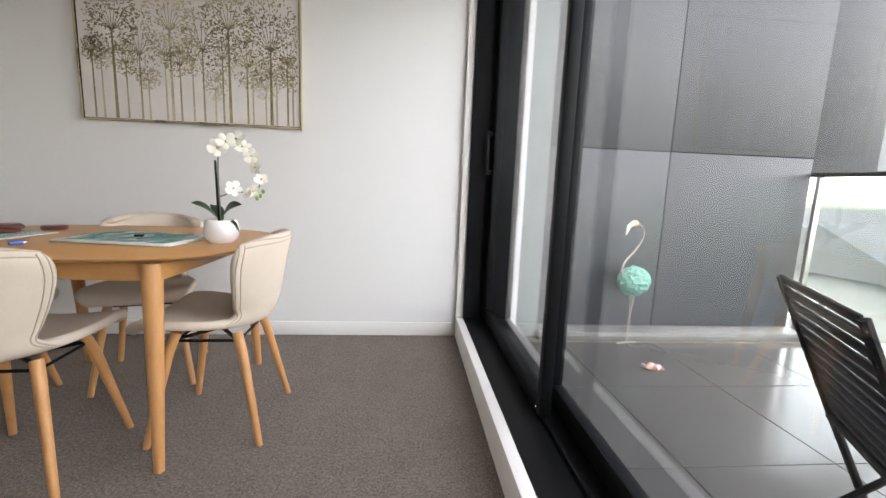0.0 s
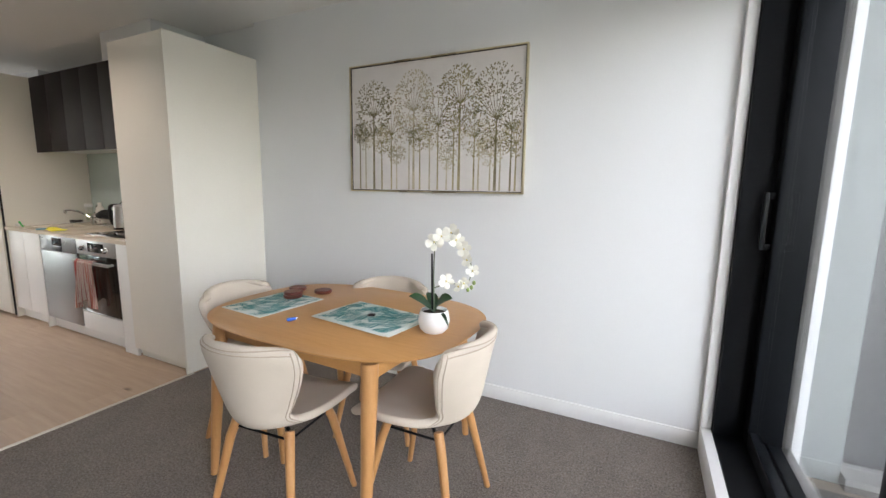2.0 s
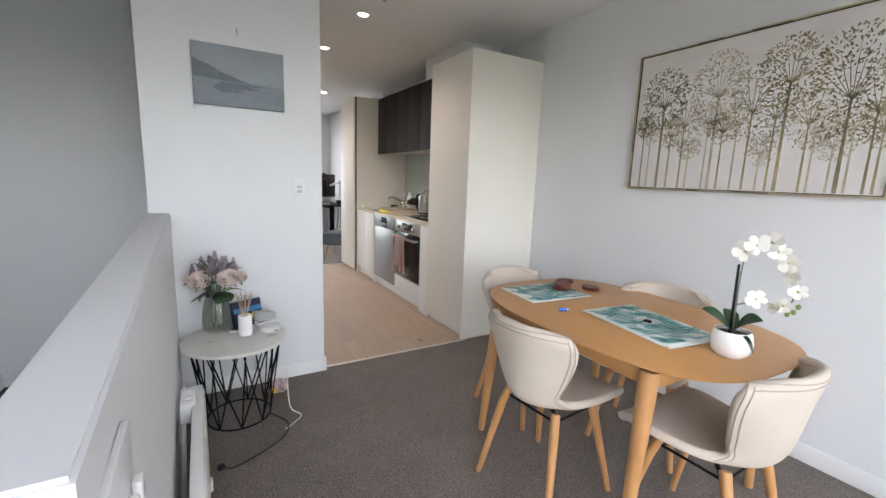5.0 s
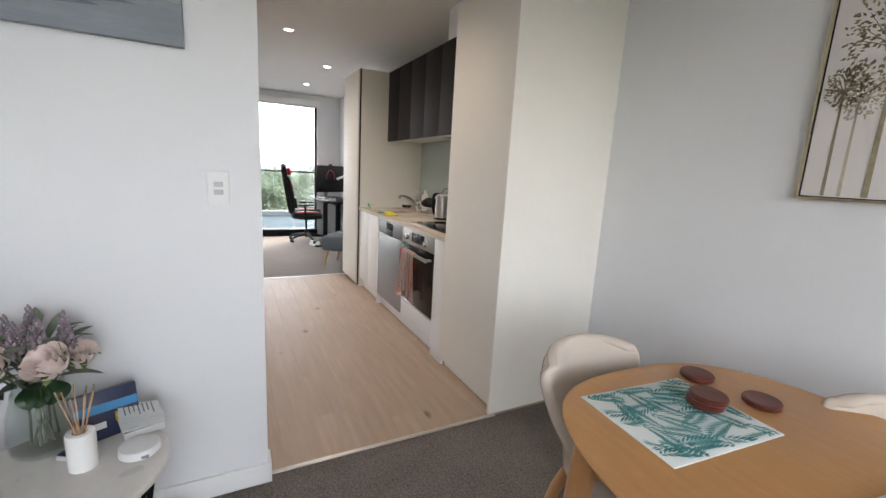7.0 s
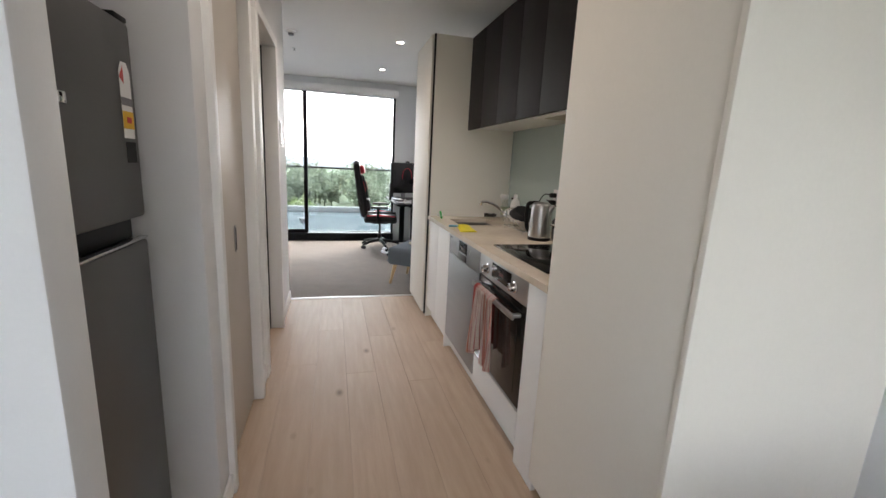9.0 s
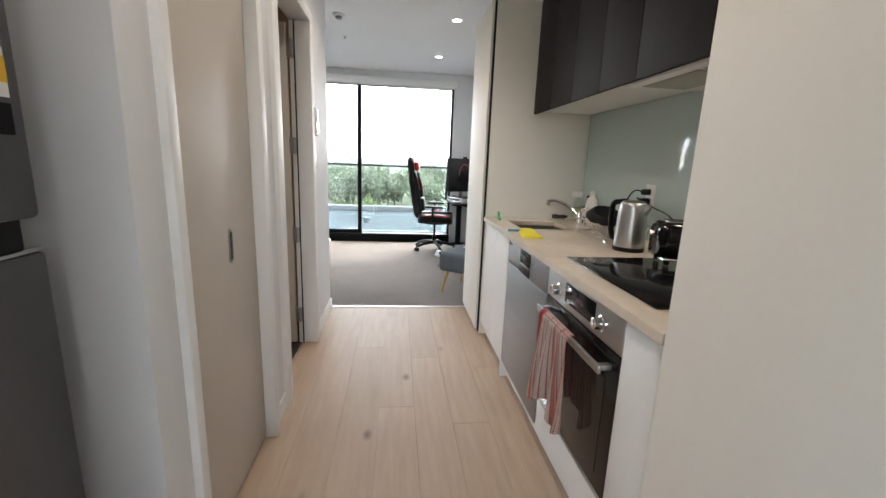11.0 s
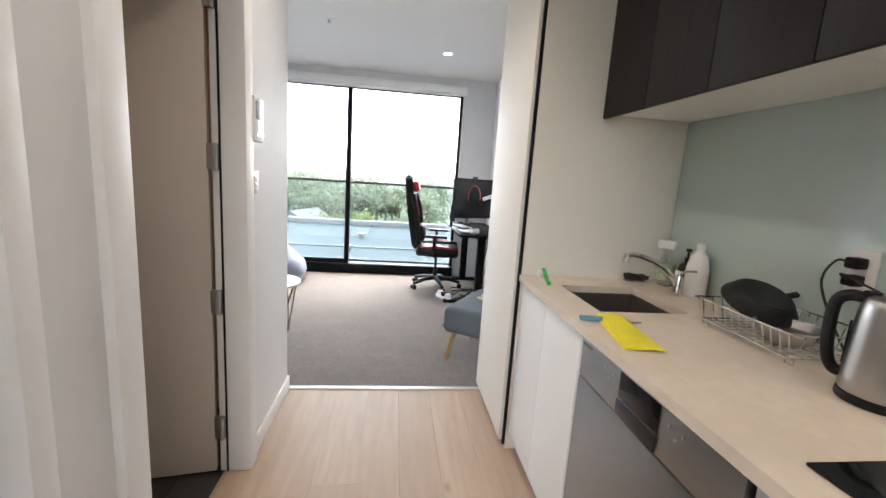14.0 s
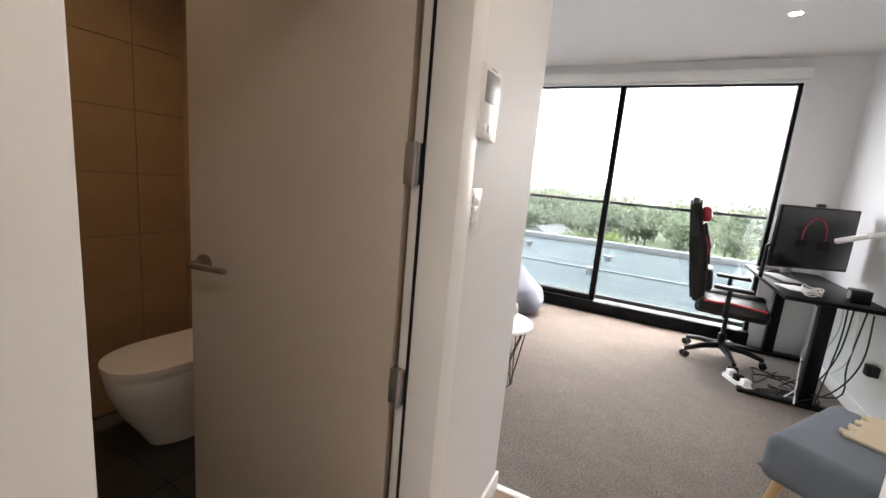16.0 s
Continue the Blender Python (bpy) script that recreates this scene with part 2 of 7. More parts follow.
REED = plain("pale_reed", (0.50, 0.33, 0.19), 0.7, vary=0.2, big=20)
MARBLE = plain("marble_laminate", (0.72, 0.69, 0.64), 0.3, vary=0.09, big=6, fine=18, relief=0.0)
NAVY = plain("navy_card", (0.012, 0.022, 0.07), 0.3, vary=0.2)
BLUE = plain("blue_card", (0.03, 0.22, 0.45), 0.35, vary=0.1)
YELLOW = plain("yellow_print", (0.75, 0.45, 0.03), 0.5, vary=0.1)
PAPER = plain("white_paper", (0.78, 0.78, 0.77), 0.7, vary=0.04)
INK = plain("grey_ink", (0.2, 0.2, 0.22), 0.7, vary=0.2)
REDINK = plain("red_print", (0.55, 0.05, 0.05), 0.5, vary=0.1)
CLOTHY = plain("yellow_microfibre", (0.80, 0.68, 0.03), 0.9, vary=0.08, big=12, fine=350, relief=0.4)
GREENP = plain("green_plastic", (0.02, 0.40, 0.07), 0.35, vary=0.1)
BLUEP = plain("pale_blue_plastic", (0.09, 0.26, 0.34), 0.4, vary=0.1)
BLUEBIT = plain("blue_plastic", (0.02, 0.11, 0.5), 0.3, vary=0.1)
AMBER = plain("orange_label", (0.6, 0.16, 0.04), 0.5, vary=0.2)
TOWEL = towel_mat()
# balcony cladding, reveal and pavers: colours set below real, for its dimmer light
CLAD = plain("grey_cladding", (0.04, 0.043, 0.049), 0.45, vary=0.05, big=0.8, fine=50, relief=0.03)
CLADLIGHT = plain("dimmed_pale_render", (0.19, 0.21, 0.21), 0.7, vary=0.05)
PAVER = plain("dimmed_pale_porcelain", (0.078, 0.076, 0.073), 0.16, vary=0.06, big=2.5, fine=40, relief=0.03)
# beige tile, browned further in colour to stand for warm lamplight
BATHTILE = plain("lamp_warmed_beige_tile", (0.41, 0.29, 0.175), 0.35, vary=0.08, big=4, fine=30, relief=0.05)
GROUT = plain("grout", (0.20, 0.17, 0.135), 0.9, vary=0.1)
DARKTILE = plain("dark_floor_tile", (0.03, 0.028, 0.027), 0.4, vary=0.15)
GREYBLUE = plain("grey_blue_fabric", (0.105, 0.125, 0.145), 0.95, vary=0.1, big=6, fine=300, relief=0.35, dist=0.002)
GREYBAG = plain("grey_beanbag_fabric", (0.19, 0.21, 0.26), 0.9, vary=0.1, big=5, fine=260, relief=0.3, dist=0.002)
LEATHER = plain("black_faux_leather", (0.010, 0.010, 0.011), 0.45, spec=0.25, vary=0.2, big=8, fine=200, relief=0.15)
REDLEATHER = plain("red_faux_leather", (0.42, 0.012, 0.025), 0.4, vary=0.15, big=8, fine=200, relief=0.15)
MINT = plain("mint_painted_tin", (0.12, 0.33, 0.26), 0.45, vary=0.25, big=30, fine=90, relief=0.2)
SHELLP = plain("pink_shell", (0.62, 0.40, 0.34), 0.5, vary=0.25, big=30)
BEAK = plain("peach_paint", (0.72, 0.42, 0.22), 0.5, vary=0.2, big=20)
WIRE = plain("pale_wire", (0.36, 0.32, 0.27), 0.5, 0.3, vary=0.1)
RUBBER = plain("black_cable", (0.012, 0.012, 0.012), 0.6, vary=0.2)
WHITEP = plain("white_plastic", (0.76, 0.76, 0.75), 0.3, vary=0.02, relief=0.0)
GREYP = plain("grey_plastic", (0.25, 0.25, 0.26), 0.4, vary=0.1)
SEA_SKY = plain("painted_sky", (0.30, 0.335, 0.365), 0.7, vary=0.14, big=4, fine=60, relief=0.08, stretch=(1, 0.6, 2))
SEA_WATER = plain("painted_water", (0.24, 0.275, 0.305), 0.7, vary=0.12, big=6, fine=60, relief=0.08, stretch=(1, 0.4, 4))
SEA_HILL = plain("painted_hill", (0.165, 0.19, 0.215), 0.7, vary=0.2, big=8)
PANE = glass("window_pane", (0.87, 0.885, 0.88))
CLEAR = glass("clear_glass", (0.95, 0.97, 0.96))
RAILGLASS = glass("balustrade_glass", (0.90, 0.95, 0.935))
LAMPGLOW = glow("lamp_diffuser", (1.0, 0.93, 0.82), 3.0)
SCREEN = plain("dark_screen", (0.01, 0.01, 0.012), 0.2, vary=0.1, relief=0.0)
ROOF = plain("blue_grey_membrane_roof", (0.05, 0.064, 0.072), 0.95, vary=0.1, big=0.15, fine=4, relief=0.05, spec=0.1)
ROOFWHITE = plain("white_parapet", (0.13, 0.135, 0.14), 0.8, vary=0.08, big=0.5)
GRASS = plain("far_ground", (0.05, 0.075, 0.03), 0.9, vary=0.3, big=0.05, fine=2)
ASPHALT = plain("asphalt", (0.06, 0.06, 0.062), 0.9, vary=0.15, big=0.3, fine=30)
# house white and iron darkened in colour to offset the bright outdoor exposure
HOUSEWHITE = plain("dimmed_white_boards", (0.17, 0.173, 0.173), 0.7, vary=0.05, big=0.5)
HOUSEROOF = plain("dimmed_iron_roof", (0.08, 0.085, 0.088), 0.8, vary=0.1, big=0.5, spec=0.2)
DARKPANE = plain("dark_house_pane", (0.05, 0.06, 0.07), 0.1, vary=0.1)
# leaf green paled and greyed to carry the distance haze in its colour
FOLIAGE = foliage("hazed_tree_foliage", (0.135, 0.16, 0.11))
BUSH = foliage("bush_foliage", (0.12, 0.16, 0.055))
BARK = plain("bark", (0.08, 0.06, 0.045), 0.9, vary=0.3, big=3)


# ---- building helpers ----
def take(bm, src):
    """Adds the bmesh src to bm."""
    me = bpy.data.meshes.new("tmp")
    src.to_mesh(me)
    src.free()
    bm.from_mesh(me)
    bpy.data.meshes.remove(me)
    return bm


def box(x0, x1, y0, y1, z0, z1, bev=0.0, bm=None, seg=2):
    b = bmesh.new()
    bmesh.ops.create_cube(b, size=1.0)
    for v in b.verts:
        v.co = Vector(((x0 + x1) / 2 + v.co.x * (x1 - x0), (y0 + y1) / 2 + v.co.y * (y1 - y0), (z0 + z1) / 2 + v.co.z * (z1 - z0)))
    if bev:
        bmesh.ops.bevel(b, geom=b.edges[:], offset=bev, segments=seg, affect="EDGES", profile=0.5)
    return b if bm is None else take(bm, b)


def rod(p, q, r0, r1=None, seg=12, bm=None):
    """A tapered rod from p to q."""
    b = bmesh.new() if bm is None else bm
    p, q = Vector(p), Vector(q)
    d = q - p
    m = Matrix.Translation((p + q) / 2) @ d.to_track_quat("Z", "Y").to_matrix().to_4x4()
    bmesh.ops.create_cone(b, cap_ends=True, segments=seg, radius1=r0, radius2=r0 if r1 is None else r1, depth=d.length, matrix=m)
    return b


def tube(pts, r, seg=6, bm=None, closed=False):
    """A round tube along points; r: one radius or one for each point."""
    b = bmesh.new() if bm is None else bm
    pts = [Vector(p) for p in pts]
    n = len(pts)
    rings = []
    side = None
    for i, p in enumerate(pts):
        a = pts[(i - 1) % n] if (i or closed) else p
        c = pts[(i + 1) % n] if (i < n - 1 or closed) else p
        d = (c - a).normalized()
        if side is None:
            side = d.orthogonal().normalized()
        side = (side - d * side.dot(d)).normalized()
        up = d.cross(side)
        rr = r[i] if isinstance(r, (list, tuple)) else r
        rings.append([b.verts.new(p + rr * (math.cos(k * 2 * math.pi / seg) * side + math.sin(k * 2 * math.pi / seg) * up)) for k in range(seg)])
    for i in range(n if closed else n - 1):
        u, w = rings[i], rings[(i + 1) % n]
        for k in range(seg):
            b.faces.new((u[k], u[(k + 1) % seg], w[(k + 1) % seg], w[k]))
    if not closed:
        b.faces.new(rings[0][::-1])
        b.faces.new(rings[-1])
    return b


def smooth_path(pts, steps=6):
    """Catmull-Rom points through pts."""
    pts = [Vector(p) for p in pts]
    out = []
    for i in range(len(pts) - 1):
        p0, p1, p2, p3 = pts[max(i - 1, 0)], pts[i], pts[i + 1], pts[min(i + 2, len(pts) - 1)]
        for k in range(steps):
            t = k / steps
            out.append(0.5 * ((2 * p1) + (p2 - p0) * t + (2 * p0 - 5 * p1 + 4 * p2 - p3) * t * t + (3 * p1 - p0 - 3 * p2 + p3) * t ** 3))
    return out + [pts[-1]]


def lathe(profile, seg=28, bm=None, at=(0, 0, 0), cap=True):
    """A body of revolution round z from (radius, height) pairs."""
    b = bmesh.new() if bm is None else bm
    rings = []
    for r, z in profile:
        if r < 1e-5:
            rings.append([b.verts.new((at[0], at[1], at[2] + z))])
        else:
            rings.append([b.verts.new((at[0] + r * math.cos(k * 2 * math.pi / seg), at[1] + r * math.sin(k * 2 * math.pi / seg), at[2] + z)) for k in range(seg)])
    for u, w in zip(rings, rings[1:]):
        for k in range(seg):
            f = [u[k % len(u)], u[(k + 1) % len(u)], w[(k + 1) % len(w)], w[k % len(w)]]
            f = [v for i, v in enumerate(f) if v not in f[:i]]
            if len(f) > 2:
                b.faces.new(f)
    if cap:
        for ring, flip in ((rings[0], True), (rings[-1], False)):
            if len(ring) > 2:
                b.faces.new(ring[::-1] if flip else ring)
    return b


def ball(c, r, scale=(1, 1, 1), bm=None, sub=2):
    b = bmesh.new() if bm is None else bm
    bmesh.ops.create_icosphere(b, subdivisions=sub, radius=r, matrix=Matrix.LocRotScale(c, None, scale))
    return b


def slab(outline, z0, z1, bm=None, bev=0.0):
    """A plate with the given outline in x and y."""
    b = bmesh.new()
    lo = [b.verts.new((x, y, z0)) for x, y in outline]
    hi = [b.verts.new((x, y, z1)) for x, y in outline]
    n = len(outline)
    b.faces.new(lo[::-1])
    top = b.faces.new(hi)
    for i in range(n):
        b.faces.new((lo[i], lo[(i + 1) % n], hi[(i + 1) % n], hi[i]))
    if bev:
        bmesh.ops.bevel(b, geom=list(top.edges), offset=bev, segments=2, affect="EDGES")
    return b if bm is None else take(bm, b)


def moved(b, m):
    bmesh.ops.transform(b, matrix=m, verts=b.verts[:])
    return b


def mesh_of(name, b, material, angle=35):
    me = bpy.data.meshes.new(name)
    bmesh.ops.recalc_face_normals(b, faces=b.faces[:])
    b.to_mesh(me)
    b.free()
    me.materials.append(material)
    me.polygons.foreach_set("use_smooth", [True] * len(me.polygons))
    me.set_sharp_from_angle(angle=radians(angle))
    return me


def part(name, b, material, parent=None, label="", angle=35):
    ob = new(name, mesh_of(name, b, material, angle))
    if parent is not None:
        ob.parent = parent
    return tagged(ob, label)


def thing(name, label, category, m=None, group=""):
    ob = new(name)
    ob.empty_display_size = 0.05
    if m is not None:
        ob.matrix_basis = m
    return tagged(ob, label, category, group)


def struct(name, b, material, label=""):
    return tagged(part(name, b, material), label, kind="structure")


def holed(axis, at, thick, u0, u1, z0, z1, holes=()):
    """A wall along u (x or y) with rectangular holes (u0, u1, z0, z1), as joined solid blocks; axis is the normal's."""
    b = bmesh.new()
    us = sorted({u0, u1, *[h[0] for h in holes], *[h[1] for h in holes]})
    for a, c in zip(us, us[1:]):
        spans, low = [], z0
        for h in sorted(h for h in holes if h[0] <= a and h[1] >= c):
            pass
        cuts = sorted((h[2], h[3]) for h in holes if h[0] <= a + 1e-6 and h[1] >= c - 1e-6)
        for lo, hi in cuts:
            if lo > low:
                spans.append((low, lo))
            low = max(low, hi)
        if low < z1:
            spans.append((low, z1))
        for lo, hi in spans:
            if axis == "x":
                box(at, at + thick, a, c, lo, hi, bm=b)
            else:
                box(a, c, at, at + thick, lo, hi, bm=b)
    return b


# ---- large structure ----
CEILING = 2.62
NORTH = 3.29
struct("ceiling", box(-10.2, 0.2, -0.8, 3.5, CEILING, CEILING + 0.15), CEIL, "flat white painted plasterboard ceiling")
struct("floor_dining", box(-3.445, 0.0, 0.42, 3.4, -0.2, 0.0), CARPET, "grey-brown cut pile carpet in the dining room")
struct("floor_landing", box(-1.06, 0.0, -0.75, 0.42, -0.2, 0.0), CARPET, "grey-brown carpet of the stair landing")
struct("floor_bedroom", box(-10.15, -6.85, -0.75, 3.3, -0.2, 0.0), CARPET, "grey cut pile carpet of the far room")
struct("floor", box(-6.83, -3.447, 0.45, 3.3, -0.2, -0.016), plain("floor_underlay", (0.30, 0.23, 0.17), 0.9), "pale oak board floor of the kitchen")
struct("threshold_strip_1", box(-3.455, -3.435, 1.33, 2.56, -0.01, 0.006, 0.002), plain("alu_trim", (0.6, 0.56, 0.5), 0.4, 0.6), "thin metal carpet edge strip")
struct("threshold_strip_3", box(-6.109, -5.393, 1.2315, 1.2445, -0.01, 0.002, 0.001), plain("oak_edge_trim", (0.42, 0.35, 0.28), 0.45, 0.3), "thin trim between the bathroom tiles and the oak boards")
struct("threshold_strip_2", box(-6.86, -6.825, 1.25, 2.56, -0.01, 0.007, 0.002), plain("pale_trim", (0.72, 0.70, 0.66), 0.4, 0.3), "thin pale metal carpet edge strip")
# walls
struct("wall_north", box(-3.47, 0.1, NORTH - 0.045, NORTH + 0.15, -0.2, CEILING), WALL, "plain white painted wall with a large painting")
struct("wall_north_kitchen", box(-6.9, -3.47, NORTH, NORTH + 0.15, -0.2, CEILING), WALL, "plain white painted wall")
struct("wall_north_bedroom", box(-10.0, -6.9, 3.18, 3.44, -0.2, CEILING), WALL, "plain white painted wall behind the desk")
struct("wall_west_dining", box(-3.49, -3.405, 0.424, 1.36, -0.2, CEILING, 0.004), WALL, "white painted end wall with a small picture")
struct("wall_stair_south", box(-10.1, 0.2, -0.80, -0.68, -2.8, CEILING), WALL, "white painted stairwell wall")
struct("wall_stair_west", box(-4.9, -4.8, -0.68, 0.42, -2.8, CEILING), WALL, "white painted stairwell end wall")
struct("wall_stair_north", box(-4.9, -3.49, 0.42, 0.52, -2.8, CEILING), WALL, "white painted stairwell side wall")
struct("wall_stair_north_low", box(-3.49, -1.06, 0.40, 0.52, -2.8, -0.2), WALL)
struct("wall_stair_east_low", box(-1.06, -0.96, -0.68, 0.52, -2.8, -0.2), WALL)
struct("floor_stair", box(-4.9, -0.96, -0.68, 0.52, -2.9, -2.8), CARPET)
struct("half_wall", slab([(-3.404, 0.424), (-3.404, 0.523), (-1.06, 0.577), (-1.06, 0.485)][::-1], -0.2, 1.106, bev=0.005), WALL, "white painted half-height wall beside the stairwell")
struct("wall_fridge_back", box(-4.3, -3.49, 0.52, 0.6, -0.2, CEILING), WALL)
struct("wall_nib", box(-4.36, -4.225, 0.6, 1.328, -0.2, CEILING, 0.003), WALL, "white painted wall nib beside the fridge")
struct("wall_south_kitchen", holed("y", 1.222, 0.1, -6.82, -4.36, -0.2, CEILING, [(-6.13, -5.36, -0.2, 2.14), (-5.08, -4.36, -0.2, 2.12)]), WALL, "white painted corridor wall with two doors")
struct("wall_bedroom_east", box(-6.82, -6.72, -0.68, 1.222, -0.2, CEILING), WALL)
struct("wall_bath_east", box(-5.22, -5.12, -0.68, 1.222, -0.2, CEILING), WALL)
struct("wall_bath_south", box(-6.72, -5.22, -0.68, -0.565, -0.2, CEILING), GROUT, "beige tiled bathroom wall")
struct("wall_bath_west", box(-6.72, -6.63, -0.565, 1.222, -0.2, CEILING), BATHTILE)
struct("floor_bath", box(-6.72, -5.12, -0.68, 1.23, -0.2, -0.012), plain("grey_grout", (0.10, 0.097, 0.093), 0.9), "dark tiled bathroom floor")
struct("wall_slider_back", box(-5.1, -4.36, 0.9, 1.0, -0.2, CEILING), WALL)
struct("wall_east", holed("x", -0.02, 0.2, -0.8, 3.44, -0.2, CEILING, [(-0.55, 3.25, 0.0, 2.42)]), WALL, "white wall round the balcony window")
struct("window_kerb", box(-0.248, -0.20, -0.68, 3.243, -0.02, 0.14, 0.005), TRIM, "white painted kerb under the balcony window")
struct("window_jamb", box(-0.248, -0.20, 3.205, 3.243, 0.14, CEILING, 0.004), TRIM, "white painted window reveal")
struct("window_head", box(-0.20, -0.02, -0.68, 3.243, 2.42, CEILING), WALL)
struct("wall_west_bedroom", holed("x", -10.1, 0.13, -0.75, 3.2, -0.2, CEILING, [(-0.35, 2.755, 0.0, 2.46)]), WALL, "white wall round the wide window")
struct("bulkhead", box(-4.86, -4.13, 2.85, NORTH - 0.002, 2.38, CEILING - 0.001, 0.003), WALL, "white boxed duct above the cabinets")


def skirting(name, x0, x1, y0, y1):
    struct(name, box(x0, x1, y0, y1, 0.0, 0.092, 0.003), TRIM, "white painted skirting board")


skirting("baseboard_1", -3.455, -0.249, NORTH - 0.059, NORTH - 0.0455)
skirting("baseboard_2", -3.404, -3.391, 0.539, 1.372)
skirting("baseboard_3", -3.49, -3.391, 1.361, 1.373)
struct("baseboard_4", slab([(-3.39, 0.524), (-3.39, 0.537), (-1.06, 0.591), (-1.06, 0.578)][::-1], 0.0, 0.092), TRIM, "white painted skirting board")
skirting("baseboard_5", -4.225, -4.213, 0.62, 1.341)
skirting("baseboard_6", -4.358, -4.213, 1.329, 1.341)
skirting("baseboard_7", -5.298, -5.118, 1.323, 1.335)
skirting("baseboard_8", -6.832, -6.197, 1.323, 1.335)
skirting("baseboard_9", -6.833, -6.821, -0.6, 1.322)
skirting("baseboard_10", -9.96, -6.92, 3.166, 3.179)


# ---- windows and doors ----
def pane_of(parent, name, b, material):
    ob = part(name, b, material, parent)
    ob.visible_shadow = False
    return ob


def balcony_window():
    w = tagged(thing("window_1", "black aluminium sliding balcony door with clear glass", "window"), kind="structure")
    part("track", box(-0.199, 0.12, -0.55, 3.244, 0.0, 0.142, 0.004), BLACK, w)
    part("track_rib", box(-0.06, -0.045, -0.55, 3.2, 0.142, 0.158, 0.002), BLACK, w)
    part("track_rib", box(0.02, 0.035, -0.55, 3.2, 0.142, 0.158, 0.002), BLACK, w)
    part("window_frame", box(-0.199, 0.12, 3.17, 3.244, 0.142, 2.42, 0.004), BLACK, w)
    part("window_frame", box(-0.199, 0.12, -0.55, -0.48, 0.142, 2.42, 0.004), BLACK, w)
    part("window_frame", box(-0.199, 0.12, -0.48, 3.17, 2.36, 2.42, 0.004), BLACK, w)
    # sliding leaf and fixed leaves
    for name, x, y0, y1 in (("sliding_leaf", -0.055, 1.95, 3.165), ("fixed_leaf", 0.03, 0.8, 2.15), ("fixed_leaf", -0.055, -0.48, 0.88)):
        b = bmesh.new()
        near = 0.04 if name == "sliding_leaf" else 0.075
        for c0, c1 in ((y0, y0 + near), (y1 - 0.085, y1)):
            box(x - 0.02, x + 0.025, c0, c1, 0.158, 2.36, 0.004, b)
        for z0, z1 in ((0.158, 0.235), (2.29, 2.36)):
            box(x - 0.02, x + 0.025, y0 + near, y1 - 0.085, z0, z1, 0.004, b)
        leaf = part(name, b, BLACK, w)
        pane_of(leaf, "pane", box(x - 0.003, x + 0.003, y0 + near - 0.005, y1 - 0.08, 0.23, 2.295), PANE)
        if name == "sliding_leaf":
            h = box(x - 0.065, x - 0.045, y1 - 0.06, y1 - 0.03, 1.10, 1.36, 0.006)
            box(x - 0.05, x - 0.02, y1 - 0.058, y1 - 0.032, 1.10, 1.13, 0.003, h)
            box(x - 0.05, x - 0.02, y1 - 0.058, y1 - 0.032, 1.33, 1.36, 0.003, h)
            part("handle", h, BLACK, leaf)
            part("roller_screw", rod((x - 0.03, y0 + 0.03, 0.19), (x - 0.018, y0 + 0.03, 0.19), 0.007), CHROME, leaf)


def wide_window():
    w = tagged(thing("window_2", "wide black framed window and sliding door with clear glass", "window"), kind="structure")
    part("window_sill", box(-10.1, -9.93, -0.35, 2.755, 0.0, 0.13, 0.004), BLACK, w)
    part("window_frame", box(-10.07, -10.0, 2.72, 2.755, 0.13, 2.46, 0.004), BLACK, w)
    part("window_frame", box(-10.07, -10.0, -0.35, -0.31, 0.13, 2.46, 0.004), BLACK, w)
    part("window_frame", box(-10.07, -10.0, -0.31, 2.72, 2.4, 2.46, 0.004), BLACK, w)
    part("mullion", box(-10.07, -9.975, 1.27, 1.33, 0.13, 2.4, 0.004), BLACK, w)
    b = bmesh.new()
    box(-10.0, -9.965, -0.31, 1.27, 0.13, 0.19, 0.004, b)
    box(-10.0, -9.965, -0.31, -0.25, 0.19, 2.4, 0.004, b)
    part("sliding_leaf", b, BLACK, w)
    pane_of(w, "pane", box(-10.035, -10.029, 1.33, 2.72, 0.13, 2.4), PANE)
    pane_of(w, "pane", box(-9.985, -9.98, -0.25, 1.27, 0.19, 2.4), PANE)
    bl = thing("roller_blind", "rolled-up white roller blind in a white cassette", "blind")
    part("cassette", box(-9.968, -9.88, -0.4, 2.78, 2.42, 2.518, 0.012), TRIM, bl)
    part("bottom_rail", box(-9.93, -9.905, -0.35, 2.745, 2.398, 2.42, 0.004), WHITEP, bl)
    part("chain", tube([(-9.89, 2.745, 2.42), (-9.885, 2.75, 1.6), (-9.885, 2.75, 0.9)], 0.003, 5), WHITEP, bl)


def far_balustrade():
    r = tagged(thing("balustrade_west", "glass balustrade with a black top rail outside the window", "railing"), kind="structure")
    part("top_rail", box(-10.62, -10.57, -1.2, 3.6, 1.188, 1.222, 0.006), BLACK, r)
    for i in range(4):
        y = -1.15 + i * 1.19
        pane_of(r, "pane", box(-10.6, -10.59, y, y + 1.17, 0.06, 1.188), RAILGLASS)
    part("bottom_channel", box(-10.63, -10.56, -1.2, 3.6, -0.05, 0.06, 0.004), BLACK, r)
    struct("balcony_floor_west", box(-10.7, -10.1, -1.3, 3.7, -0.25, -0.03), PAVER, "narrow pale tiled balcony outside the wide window")


